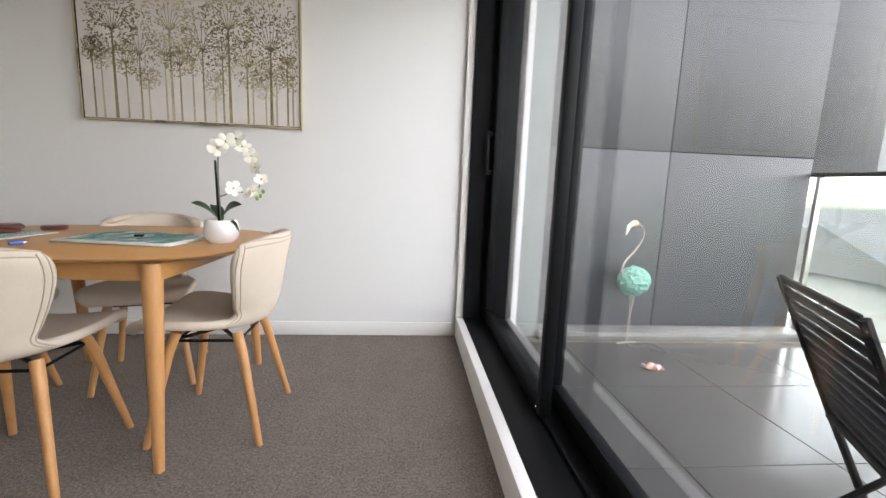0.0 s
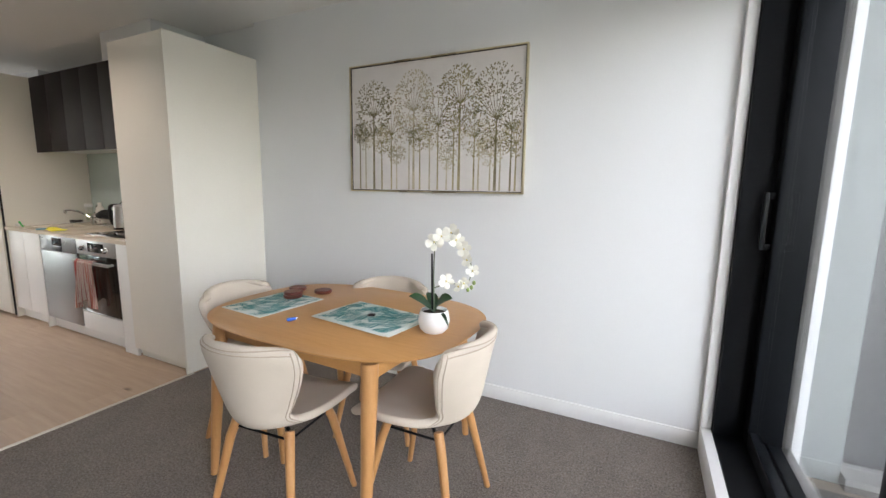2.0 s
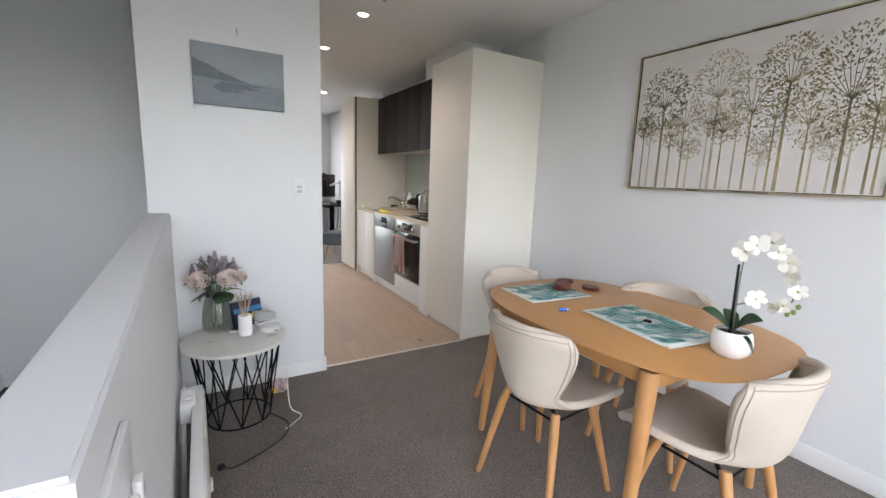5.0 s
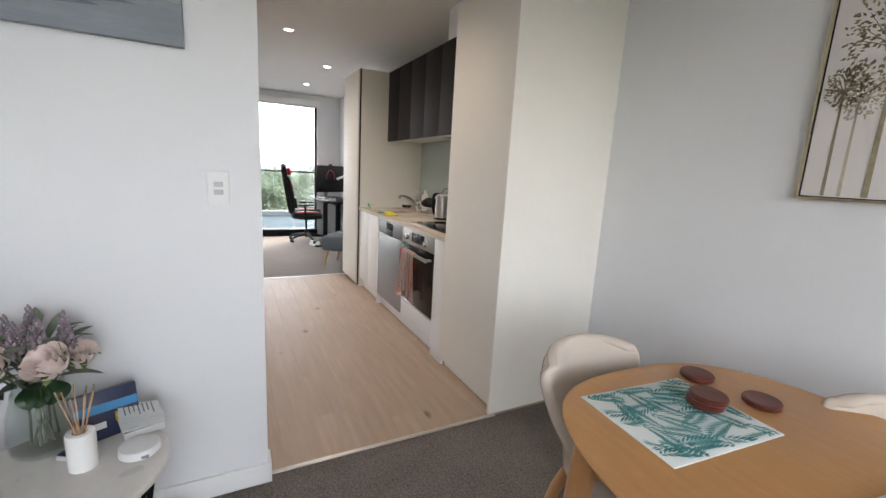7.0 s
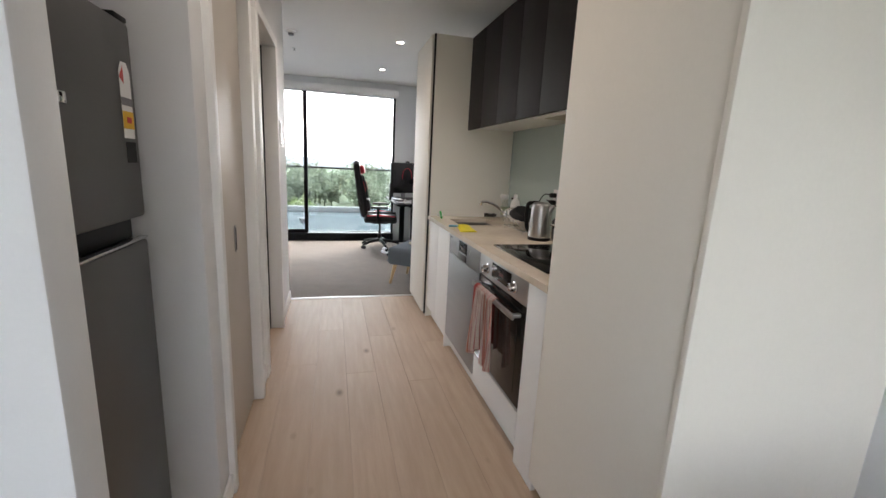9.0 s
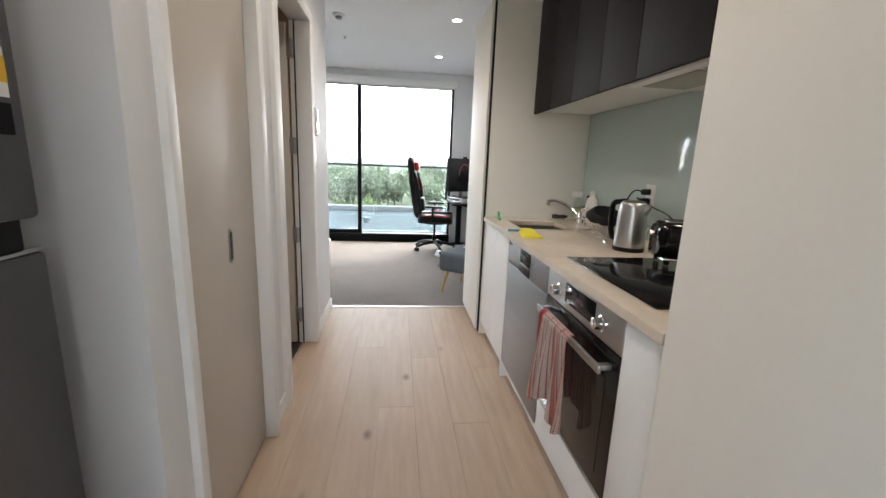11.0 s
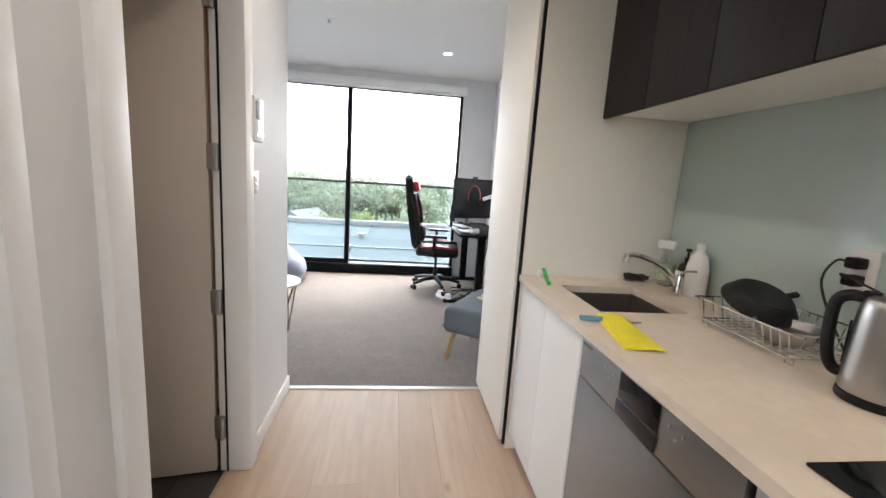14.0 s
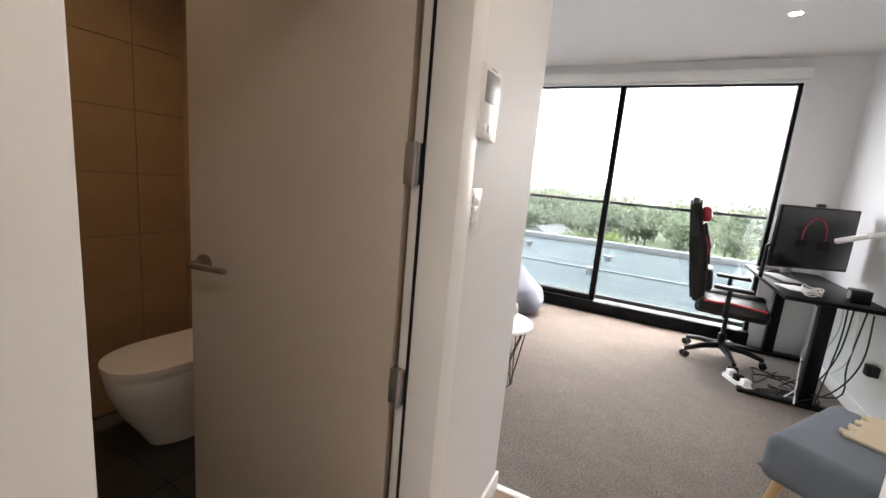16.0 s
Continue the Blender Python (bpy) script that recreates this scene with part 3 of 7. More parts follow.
def bath_door():
    d = tagged(thing("door_1", "white hinged bathroom door standing open inwards", "door"), kind="structure")
    b = bmesh.new()
    for x0, x1 in ((-6.195, -6.11), (-5.392, -5.30)):
        box(x0, x1, 1.215, 1.345, 0.0, 2.12, 0.004, b)
    box(-6.195, -5.30, 1.215, 1.345, 2.12, 2.18, 0.004, b)
    part("door_frame", b, TRIM, d)
    # black strip added as the shade in the gap between leaf and jamb
    part("hinge_gap_shade", box(-6.11, -6.105, 1.243, 1.251, 0.0, 2.12, 0.001), BLACKP, d, "black strip standing for the dark gap beside the leaf")
    hinge = Vector((-6.10, 1.225, 0))
    m = Matrix.Translation(hinge) @ Matrix.Rotation(math.atan2(-0.665, 0.115), 4, "Z")
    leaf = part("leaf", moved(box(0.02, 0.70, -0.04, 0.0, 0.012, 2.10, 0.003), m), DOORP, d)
    hb = bmesh.new()
    lathe([(0.0, 0.0), (0.026, 0.0), (0.026, 0.008), (0.011, 0.01), (0.011, 0.05), (0, 0.05)], 20, hb)
    moved(hb, Matrix.Translation((0.645, 0.0, 1.03)) @ Matrix.Rotation(radians(-90), 4, "X"))
    box(0.52, 0.655, 0.042, 0.056, 1.021, 1.039, 0.005, hb)
    part("door_handle", moved(hb, m), SINKMAT, leaf, "dark satin metal lever handle")
    for z in (0.217, 0.785, 1.37, 1.955):
        h = box(-6.117, -6.095, 1.20, 1.242, z - 0.05, z + 0.05, 0.002)
        rod((-6.091, 1.232, z - 0.052), (-6.091, 1.232, z + 0.052), 0.007, seg=10, bm=h)
        part("hinge", h, STEEL, d)
        part("hinge_leaf", moved(box(-0.002, 0.001, -0.036, -0.002, z - 0.05, z + 0.05), m), STEEL, d)


def sliding_door():
    d = tagged(thing("door_2", "white cavity sliding door, closed, with a steel flush pull", "door"), kind="structure")
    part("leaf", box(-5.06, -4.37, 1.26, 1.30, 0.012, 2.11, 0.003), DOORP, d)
    part("door_frame", box(-5.115, -5.06, 1.22, 1.352, 0.0, 2.12, 0.004), TRIM, d)
    part("door_frame", box(-4.40, -4.355, 1.22, 1.352, 0.0, 2.12, 0.004), TRIM, d)
    part("door_frame", box(-5.115, -4.355, 1.22, 1.352, 2.12, 2.18, 0.004), TRIM, d)
    pull = bmesh.new()
    ring = [(0.017 * math.cos(a), (0.045 if math.sin(a) >= 0 else -0.045) + 0.017 * math.sin(a)) for a in [k * math.pi / 12 for k in range(24)]]
    slab([(x, y) for x, y in ring], 0.0, 0.004, pull, 0.001)
    m = Matrix.Translation((-4.796, 1.30, 0.978)) @ Matrix.Rotation(radians(90), 4, "X") @ Matrix.Scale(-1, 4, (0, 0, 1))
    p1 = part("flush_pull", moved(pull, m), STEEL, d)
    # flat dark plate on the pull, its colour standing for the recess's shade
    part("recess", moved(slab([(x * 0.6, y * 0.85) for x, y in ring], 0.004, 0.005), m), plain("recess_shade", (0.07, 0.065, 0.06), 0.5, 0.5), p1)


balcony_window()
wide_window()
far_balustrade()
bath_door()
sliding_door()


def downlight(x, y, power, colour=(1.0, 0.9, 0.78)):
    d = thing("downlight", "round recessed white downlight, switched on", "ceiling light", pose(x, y, CEILING), "ceiling downlights")
    part("ring", lathe([(0.036, -0.001), (0.040, -0.006), (0.052, -0.004), (0.055, 0.0)], 28, cap=False), TRIM, d)
    part("diffuser", lathe([(0.0, -0.0015), (0.038, -0.0015)], 24, cap=False), LAMPGLOW, d)
    lamp = new("downlight_lamp", bpy.data.lights.new("downlight_lamp", "SPOT"))
    lamp.data.energy, lamp.data.color, lamp.data.spot_size, lamp.data.spot_blend, lamp.data.shadow_soft_size = power, colour, radians(130), 0.8, 0.04
    lamp.location = (x, y, CEILING - 0.03)


for x, y in ((-4.095, 1.875), (-5.175, 1.848), (-6.216, 1.81), (-7.50, 2.435), (-8.92, 2.40)):
    downlight(x, y, 1.25 if x > -7 else 0.6)
downlight(-5.9, 0.2, 0.92, (1.0, 0.70, 0.42))


# ---- kitchen ----
def pantry():
    c = thing("tall_pantry_cabinet", "tall cream laminate pantry cabinet standing beside the dining table", "cabinet")
    part("side_panel", box(-3.478, -3.46, 2.525, 3.288, 0.0, 2.344, 0.002), CREAM, c)
    part("body", box(-4.118, -3.479, 2.553, 3.288, 0.07, 2.343, 0.002), CREAM, c)
    part("door", box(-4.118, -3.481, 2.532, 2.551, 0.075, 2.342, 0.0025), CREAM, c)
    part("kickboard", box(-4.118, -3.479, 2.58, 2.60, 0.0, 0.07), CREAM, c)


def tall_cabinet():
    c = thing("tall_fridge_cabinet", "tall cream laminate cabinet at the end of the kitchen run", "cabinet")
    part("body", box(-6.88, -6.262, 2.545, 3.288, 0.035, 2.387, 0.002), CREAM, c)
    part("side_panel", box(-6.258, -6.236, 2.545, 3.288, 0.0, 2.387, 0.002), CREAM, c)
    part("door", box(-6.88, -6.262, 2.515, 2.538, 0.035, 2.385, 0.003), CREAM, c)
    # solid black strip in place of the dark gap at the front corner
    part("corner_gap_shade", box(-6.256, -6.245, 2.53, 2.544, 0.02, 2.387), BLACKP, c, "black strip standing for the dark gap at the front corner")
    part("kickboard", box(-6.88, -6.262, 2.58, 2.60, 0.0, 0.034), CREAM, c)


def upper_cabinets():
    xs = [-6.232, -5.91, -5.59, -5.265, -4.95, -4.54, -4.125]
    for a, b in zip(xs, xs[1:]):
        c = thing("wall_cabinet", "dark stained wooden wall cabinet above the kitchen bench", "cabinet", group="wall cabinets")
        part("body", box(a + 0.0005, b - 0.0005, 2.87, 3.288, 1.69, 2.385), CREAM, c)
        part("door", box(a + 0.0015, b - 0.0015, 2.846, 2.866, 1.657, 2.385, 0.0015), DARKWOOD, c)
        part("base_panel", box(a + 0.0005, b - 0.0005, 2.852, 3.288, 1.675, 1.689), TRIM, c)


def base_units():
    c = thing("sink_cabinet", "white two-door kitchen base cabinet under the sink", "cabinet")
    part("body", box(-6.232, -5.600, 2.575, 3.288, 0.1, 0.66), TRIM, c)
    part("door", box(-6.232, -5.923, 2.552, 2.573, 0.105, 0.888, 0.002), TRIM, c)
    part("door", box(-5.920, -5.600, 2.552, 2.573, 0.105, 0.888, 0.002), TRIM, c)
    part("side_panel", box(-5.598, -5.582, 2.548, 3.288, 0.0, 0.898, 0.001), TRIM, c)
    part("kickboard", box(-6.232, -5.600, 2.60, 2.615, 0.0, 0.1), TRIM, c)
    d = thing("dishwasher", "stainless steel dishwasher under the kitchen bench", "dishwasher")
    part("body", box(-5.578, -4.944, 2.58, 3.28, 0.1, 0.886), GREYP, d)
    part("door", box(-5.578, -4.944, 2.552, 2.579, 0.11, 0.745, 0.003), DISHSTEEL, d)
    pan = part("control_panel", box(-5.578, -4.944, 2.552, 2.579, 0.75, 0.888, 0.003), DISHSTEEL, d)
    part("display", box(-5.345, -5.175, 2.5495, 2.5515, 0.80, 0.872, 0.0008), GLOSSBLACK, pan)
    part("grip", box(-5.345, -5.175, 2.545, 2.5515, 0.752, 0.795, 0.003), plain("dark_grip", (0.06, 0.06, 0.06), 0.3, 0.8), pan)
    for i in range(3):
        part("button", rod((-5.42 + i * 0.022, 2.5519, 0.845 - 0.02 * (i % 2)), (-5.42 + i * 0.022, 2.548, 0.845 - 0.02 * (i % 2)), 0.0042), STEEL, pan)
        part("button", rod((-5.14 + i * 0.022, 2.5519, 0.845 - 0.02 * (i % 2)), (-5.14 + i * 0.022, 2.548, 0.845 - 0.02 * (i % 2)), 0.0042), STEEL, pan)
    part("badge", box(-5.57, -5.51, 2.5500, 2.5518, 0.855, 0.865), INK, pan, "small unreadable maker's mark")
    part("kickboard", box(-5.6, -4.94, 2.60, 2.615, 0.0, 0.1), TRIM, d)

    o = thing("oven", "built-in stainless steel and black glass oven", "oven")
    part("body", box(-4.925, -4.315, 2.58, 3.2, 0.265, 0.886), GREYP, o)
    cp = part("control_panel", box(-4.925, -4.315, 2.552, 2.579, 0.762, 0.888, 0.003), STEEL, o)
    part("display", box(-4.735, -4.49, 2.5495, 2.5517, 0.79, 0.868, 0.0008), GLOSSBLACK, cp)
    part("clock_digits", box(-4.635, -4.58, 2.5485, 2.5493, 0.822, 0.838), plain("dim_red_digits", (0.10, 0.03, 0.03), 0.4), cp, "faint red clock digits")
    for x in (-4.795, -4.44):
        k = lathe([(0.027, 0.0), (0.027, 0.006), (0.021, 0.009), (0.019, 0.032), (0.016, 0.034), (0.0, 0.034)], 24)
        part("knob", moved(k, Matrix.Translation((x, 2.552, 0.818)) @ Matrix.Rotation(radians(90), 4, "X")), CHROME, cp)
    dr = part("door", box(-4.925, -4.315, 2.552, 2.579, 0.268, 0.758, 0.003), plain("oven_black_glass", (0.006, 0.0055, 0.0055), 0.08, relief=0.0), o)
    part("window", box(-4.86, -4.38, 2.5500, 2.5518, 0.32, 0.66, 0.0006), plain("oven_window", (0.022, 0.016, 0.013), 0.1, relief=0.0), dr)
    part("door_trim", box(-4.925, -4.315, 2.549, 2.579, 0.255, 0.268, 0.002), STEEL, o)
    h = box(-4.9, -4.34, 2.500, 2.512, 0.695, 0.722, 0.004)
    for x in (-4.885, -4.365):
        box(x - 0.012, x + 0.012, 2.512, 2.552, 0.70, 0.717, 0.003, h)
    part("handle", h, STEEL, dr)
    part("drawer_front", box(-4.925, -4.315, 2.552, 2.575, 0.105, 0.252, 0.002), TRIM, o)
    part("kickboard", box(-4.94, -4.125, 2.60, 2.615, 0.0, 0.1), TRIM, o)
    f = thing("filler_cabinet", "narrow white filler panel beside the oven", "cabinet")
    part("front", box(-4.31, -4.124, 2.552, 2.573, 0.0, 0.888, 0.002), TRIM, f)
    part("body", box(-4.31, -4.124, 2.576, 3.28, 0.1, 0.886), TRIM, f)


def bench():
    t = thing("kitchen_benchtop", "cream engineered stone kitchen benchtop with fine veins", "worktop")
    b = bmesh.new()
    x0, x1, y0, y1 = -6.234, -4.124, 2.532, 3.287
    sx0, sx1, sy0, sy1 = -6.06, -5.70, 2.665, 3.005
    box(x0, sx0, y0, y1, 0.89, 0.92, bm=b)
    box(sx1, x1, y0, y1, 0.89, 0.92, bm=b)
    box(sx0, sx1, y0, sy0, 0.89, 0.92, bm=b)
    box(sx0, sx1, sy1, y1, 0.89, 0.92, bm=b)
    bmesh.ops.remove_doubles(b, verts=b.verts[:], dist=0.0001)
    part("slab", b, STONE, t)
    s = thing("kitchen_sink", "dark steel undermount kitchen sink", "sink")
    bs = bmesh.new()
    z1, z0 = 0.89, 0.70
    box(sx0 - 0.004, sx0, sy0 - 0.004, sy1 + 0.004, z0, z1, bm=bs)
    box(sx1, sx1 + 0.004, sy0 - 0.004, sy1 + 0.004, z0, z1, bm=bs)
    box(sx0, sx1, sy0 - 0.004, sy0, z0, z1, bm=bs)
    box(sx0, sx1, sy1, sy1 + 0.004, z0, z1, bm=bs)
    box(sx0, sx1, sy0, sy1, z0 - 0.004, z0, bm=bs)
    part("bowl", bs, SINKMAT, s)
    part("drain", lathe([(0.0, 0.004), (0.03, 0.004), (0.04, 0.001)], 24, at=(-5.9, 2.85, 0.70), cap=False), CHROME, s)
    part("overflow", box(-5.704, -5.701, 2.83, 2.93, 0.83, 0.85, 0.001), BLACKP, s)
    g = thing("splashback", "pale green back-painted glass splashback", "splashback")
    part("glass_sheet", box(-6.234, -4.124, 3.268, 3.288, 0.921, 1.674, 0.001), SPLASH, g)
    h = thing("induction_hob", "black glass induction hob set on the bench", "hob")
    part("glass_top", box(-4.915, -4.285, 2.62, 3.13, 0.921, 0.927, 0.002), GLOSSBLACK, h)
    hd = thing("range_hood", "slim built-in range hood with a lit lamp under the wall cabinets", "range hood")
    part("frame", box(-5.10, -4.30, 2.89, 3.26, 1.655, 1.674, 0.003), TRIM, hd)
    for i in range(2):
        part("filter", box(-5.05 + i * 0.37, -4.71 + i * 0.37, 2.94, 3.14, 1.651, 1.6545, 0.001), plain("filter_mesh", (0.42, 0.38, 0.31), 0.4, 0.6, fine=200, relief=0.3), hd)
    for x in (-4.72,):
        part("lamp_diffuser", lathe([(0.0, -0.002), (0.03, -0.002), (0.034, 0.0)], 20, at=(x, 3.2, 1.655), cap=False), LAMPGLOW, hd)
        la = new("hood_lamp", bpy.data.lights.new("hood_lamp", "SPOT"))
        la.data.energy, la.data.color, la.data.spot_size, la.data.spot_blend, la.data.shadow_soft_size = 0.22, (1.0, 0.83, 0.62), radians(140), 0.6, 0.02
        la.location = (x, 3.19, 1.645)


def bench_things():
    Z = 0.9205
    k = thing("kettle", "brushed stainless steel electric kettle with a black handle", "kettle", pose(-5.105, 3.005, Z, 0, 0, 215) @ Matrix.Diagonal((0.86, 0.86, 1, 1)))
    part("base", lathe([(0.0, 0.0), (0.082, 0.0), (0.084, 0.006), (0.082, 0.018), (0.0, 0.019)], 40), BLACKP, k)
    part("body", lathe([(0.079, 0.020), (0.081, 0.024), (0.080, 0.06), (0.0775, 0.12), (0.0745, 0.18), (0.070, 0.215), (0.066, 0.226), (0.062, 0.230)], 56), STEEL, k)
    part("lid", lathe([(0.061, 0.2302), (0.052, 0.236), (0.02, 0.239), (0.0, 0.2395)], 40, cap=False), STEEL, k)
    part("lid_catch", box(0.035, 0.07, -0.013, 0.013, 0.232, 0.243, 0.004), BLACKP, k)
    sp = bmesh.new()
    bmesh.ops.create_cone(sp, cap_ends=True, segments=20, radius1=0.028, radius2=0.010, depth=0.045, matrix=Matrix.Translation((-0.074, 0, 0.203)) @ Matrix.Rotation(radians(-50), 4, "Y"))
    part("spout", sp, STEEL, k)
    hp = smooth_path([(0.060, 0, 0.226), (0.094, 0, 0.226), (0.116, 0, 0.205), (0.118, 0, 0.14), (0.110, 0, 0.08), (0.094, 0, 0.052), (0.076, 0, 0.05)], 5)
    hb = tube(hp, [0.012 + 0.003 * math.sin(math.pi * q / (len(hp) - 1)) for q in range(len(hp))], 12)
    moved(hb, Matrix.Scale(1.25, 4, (0, 1, 0)))
    part("handle", hb, BLACKP, k)
    part("water_gauge", box(0.0765, 0.0815, -0.009, 0.009, 0.07, 0.17, 0.002), BLACKP, k)

    t = thing("toaster", "glossy black two-slot toaster standing on the hob", "toaster", pose(-4.825, 3.09, 0.9275, 0, 0, 78) @ Matrix.Scale(0.95, 4, (0, 0, 1)))
    tb = box(-0.132, 0.132, -0.08, 0.08, 0.012, 0.182, 0.042, seg=5)
    part("body", tb, GLOSSBLACK, t)
    part("trim_band", box(-0.118, 0.118, -0.0815, 0.0815, 0.02, 0.030, 0.004), CHROME, t)
    part("top_plate", box(-0.10, 0.10, -0.05, 0.05, 0.180, 0.185, 0.002), STEEL, t)
    for y in (-0.024, 0.024):
        part("slot", box(-0.09, 0.09, y - 0.013, y + 0.013, 0.1845, 0.1865), BLACKP, t)
    part("lever", box(-0.152, -0.128, -0.02, 0.02, 0.12, 0.14, 0.004), CHROME, t)
    for x in (-0.09, 0.09):
        for y in (-0.05, 0.05):
            part("foot", rod((x, y, 0), (x, y, 0.02), 0.012), BLACKP, t)

    ou = thing("power_outlet", "white double wall outlet with two black plugs", "outlet")
    part("plate", box(-5.425, -5.35, 3.258, 3.2675, 1.10, 1.225, 0.003), WHITEP, ou)
    pl = thing("appliance_cords", "black power cords plugged in above the bench", "cable")
    for z, end in ((1.185, (-5.17, 3.09, 0.935)), (1.135, (-4.83, 3.08, 0.945))):
        part("plug", box(-5.405, -5.37, 3.215, 3.2575, z - 0.016, z + 0.016, 0.006), BLACKP, pl)
        part("cord", tube(smooth_path([(-5.388, 3.218, z), (-5.388, 3.17, z + 0.005), (-5.38, 3.13, z - 0.06), (-5.33, 3.15, 1.0), (-5.24, 3.12, 0.93), end] if end[0] < -5 else [(-5.388, 3.218, z), (-5.37, 3.18, z + 0.02), (-5.25, 3.20, z - 0.02), (-5.08, 3.19, 1.08), (-5.0, 3.2, 0.97), (-4.95, 3.17, 0.93), end], 8), 0.0035, 6), RUBBER, pl)

    r = thing("dish_rack", "chrome wire dish rack standing on the bench", "dish rack")
    rb = bmesh.new()
    x0, x1, y0, y1 = -5.62, -5.26, 2.95, 3.22
    for z, g in ((Z + 0.09, 0.0), (Z + 0.02, 0.02)):
        tube([(x0 + g, y0 + g, z), (x1 - g, y0 + g, z), (x1 - g, y1 - g, z), (x0 + g, y1 - g, z)], 0.003, 6, rb, True)
    part("rim", rb, CHROME, r)
    for i in range(13):
        x = x0 + 0.02 + i * (x1 - x0 - 0.04) / 12
        part("wire", tube([(x, y0, Z + 0.09), (x, y0 + 0.02, Z + 0.02), (x, y1 - 0.02, Z + 0.02), (x, y1, Z + 0.09)], 0.0018, 5), CHROME, r)
    for i in range(7):
        y = y0 + 0.03 + i * (y1 - y0 - 0.06) / 6
        part("wire", tube([(x0, y, Z + 0.09), (x0 + 0.02, y, Z + 0.02), (x1 - 0.02, y, Z + 0.02), (x1, y, Z + 0.09)], 0.0018, 5), CHROME, r)
    for x in (x0 + 0.03, x1 - 0.03):
        for y in (y0 + 0.03, y1 - 0.03):
            part("foot", tube([(x - 0.012, y, Z + 0.02), (x - 0.012, y, Z + 0.003), (x + 0.012, y, Z + 0.003), (x + 0.012, y, Z + 0.02)], 0.0025, 5), CHROME, r)
    pm = Matrix.Translation((-5.52, 3.09, Z + 0.10)) @ Matrix.Scale(0.82, 4) @ Matrix.Rotation(radians(24), 4, "Y") @ Matrix.Rotation(radians(180), 4, "X")
    p = thing("frying_pan", "black frying pan drying upside down in the dish rack", "pan")
    part("bowl", moved(lathe([(0.0, 0.0), (0.09, 0.0), (0.105, 0.012), (0.128, 0.05), (0.132, 0.052), (0.13, 0.046), (0.1, 0.006), (0, 0.004)], 36, cap=False), pm @ Matrix.Translation((0, 0, -0.05))), BLACKP, p)
    part("handle", moved(box(-0.28, -0.12, -0.012, 0.012, -0.012, 0.004, 0.005), pm @ Matrix.Rotation(radians(75), 4, "Z")), BLACKP, p)
    bw = thing("steel_bowl", "small steel bowl resting in the dish rack", "bowl")
    part("bowl", lathe([(0.0, 0.0), (0.04, 0.0), (0.075, 0.03), (0.085, 0.055), (0.08, 0.054), (0.07, 0.032), (0, 0.004)], 28, at=(-5.38, 3.06, Z + 0.024), cap=False), STEEL, bw)
    gl = thing("drinking_glass", "clear drinking glass by the dish rack", "glass")
    part("tumbler", lathe([(0.0, 0.0), (0.03, 0.0), (0.034, 0.09), (0.032, 0.09), (0.028, 0.006), (0, 0.006)], 24, at=(-5.675, 3.13, Z), cap=False), CLEAR, gl)

    tp = thing("mixer_tap", "chrome kitchen mixer tap behind the sink", "tap")
    part("base", lathe([(0.025, 0.0), (0.025, 0.006), (0.019, 0.010), (0.019, 0.075), (0.016, 0.085), (0, 0.09)], 24, at=(-5.95, 3.13, Z)), CHROME, tp)
    part("spout", tube(smooth_path([(-5.95, 3.12, Z + 0.06), (-5.98, 3.06, Z + 0.12), (-6.02, 2.99, Z + 0.15), (-6.04, 2.95, Z + 0.15)], 5), 0.011, 10), CHROME, tp)
    part("aerator", rod((-6.042, 2.945, Z + 0.155), (-6.046, 2.94, Z + 0.118), 0.014), CHROME, tp)
    part("lever", tube([(-5.95, 3.13, Z + 0.09), (-5.93, 3.15, Z + 0.11), (-5.9, 3.17, Z + 0.115)], 0.006, 8), CHROME, tp)

    sb = thing("spray_bottle", "clear spray bottle with a green label and white trigger", "bottle", pose(-6.13, 3.20, Z, 0, 0, 40))
    part("body", lathe([(0.0, 0.0), (0.036, 0.0), (0.038, 0.01), (0.038, 0.11), (0.03, 0.135), (0.014, 0.155), (0.014, 0.17), (0, 0.17)], 24), CLEAR, sb)
    part("label", lathe([(0.0385, 0.03), (0.0385, 0.1)], 24, cap=False), plain("pale_green_label", (0.42, 0.50, 0.34), 0.5, vary=0.3, big=40), sb)
    part("trigger_head", box(-0.05, 0.025, -0.012, 0.012, 0.17, 0.21, 0.006), WHITEP, sb)
    part("trigger", tube([(-0.03, 0, 0.175), (-0.04, 0, 0.155), (-0.036, 0, 0.135)], 0.005, 6), WHITEP, sb)
    so = thing("soap_pump", "dark brown soap pump bottle with a pale label", "bottle", pose(-6.035, 3.225, Z))
    part("body", lathe([(0.0, 0.0), (0.032, 0.0), (0.033, 0.008), (0.033, 0.10), (0.024, 0.122), (0.012, 0.13), (0, 0.13)], 24), plain("amber_brown", (0.03, 0.015, 0.01), 0.15), so)
    part("label", box(-0.022, 0.022, -0.0345, -0.031, 0.025, 0.09, 0.001), PAPER, so)
    part("pump", lathe([(0.011, 0.13), (0.013, 0.15), (0.005, 0.152), (0.005, 0.175), (0.012, 0.178), (0.012, 0.19), (0, 0.19)], 16), BLACKP, so)
    wbt = thing("white_bottle", "plain white detergent bottle beside the splashback", "bottle", pose(-5.955, 3.215, Z))
    part("body", lathe([(0.0, 0.0), (0.042, 0.0), (0.044, 0.01), (0.044, 0.12), (0.034, 0.17), (0.016, 0.195), (0, 0.195)], 28), CERAMIC, wbt)
    part("cap", lathe([(0.017, 0.195), (0.017, 0.225), (0.0, 0.226)], 20), WHITEP, wbt)
    ob = thing("orange_bottle", "small bottle with an orange label", "bottle", pose(-6.075, 3.235, Z))
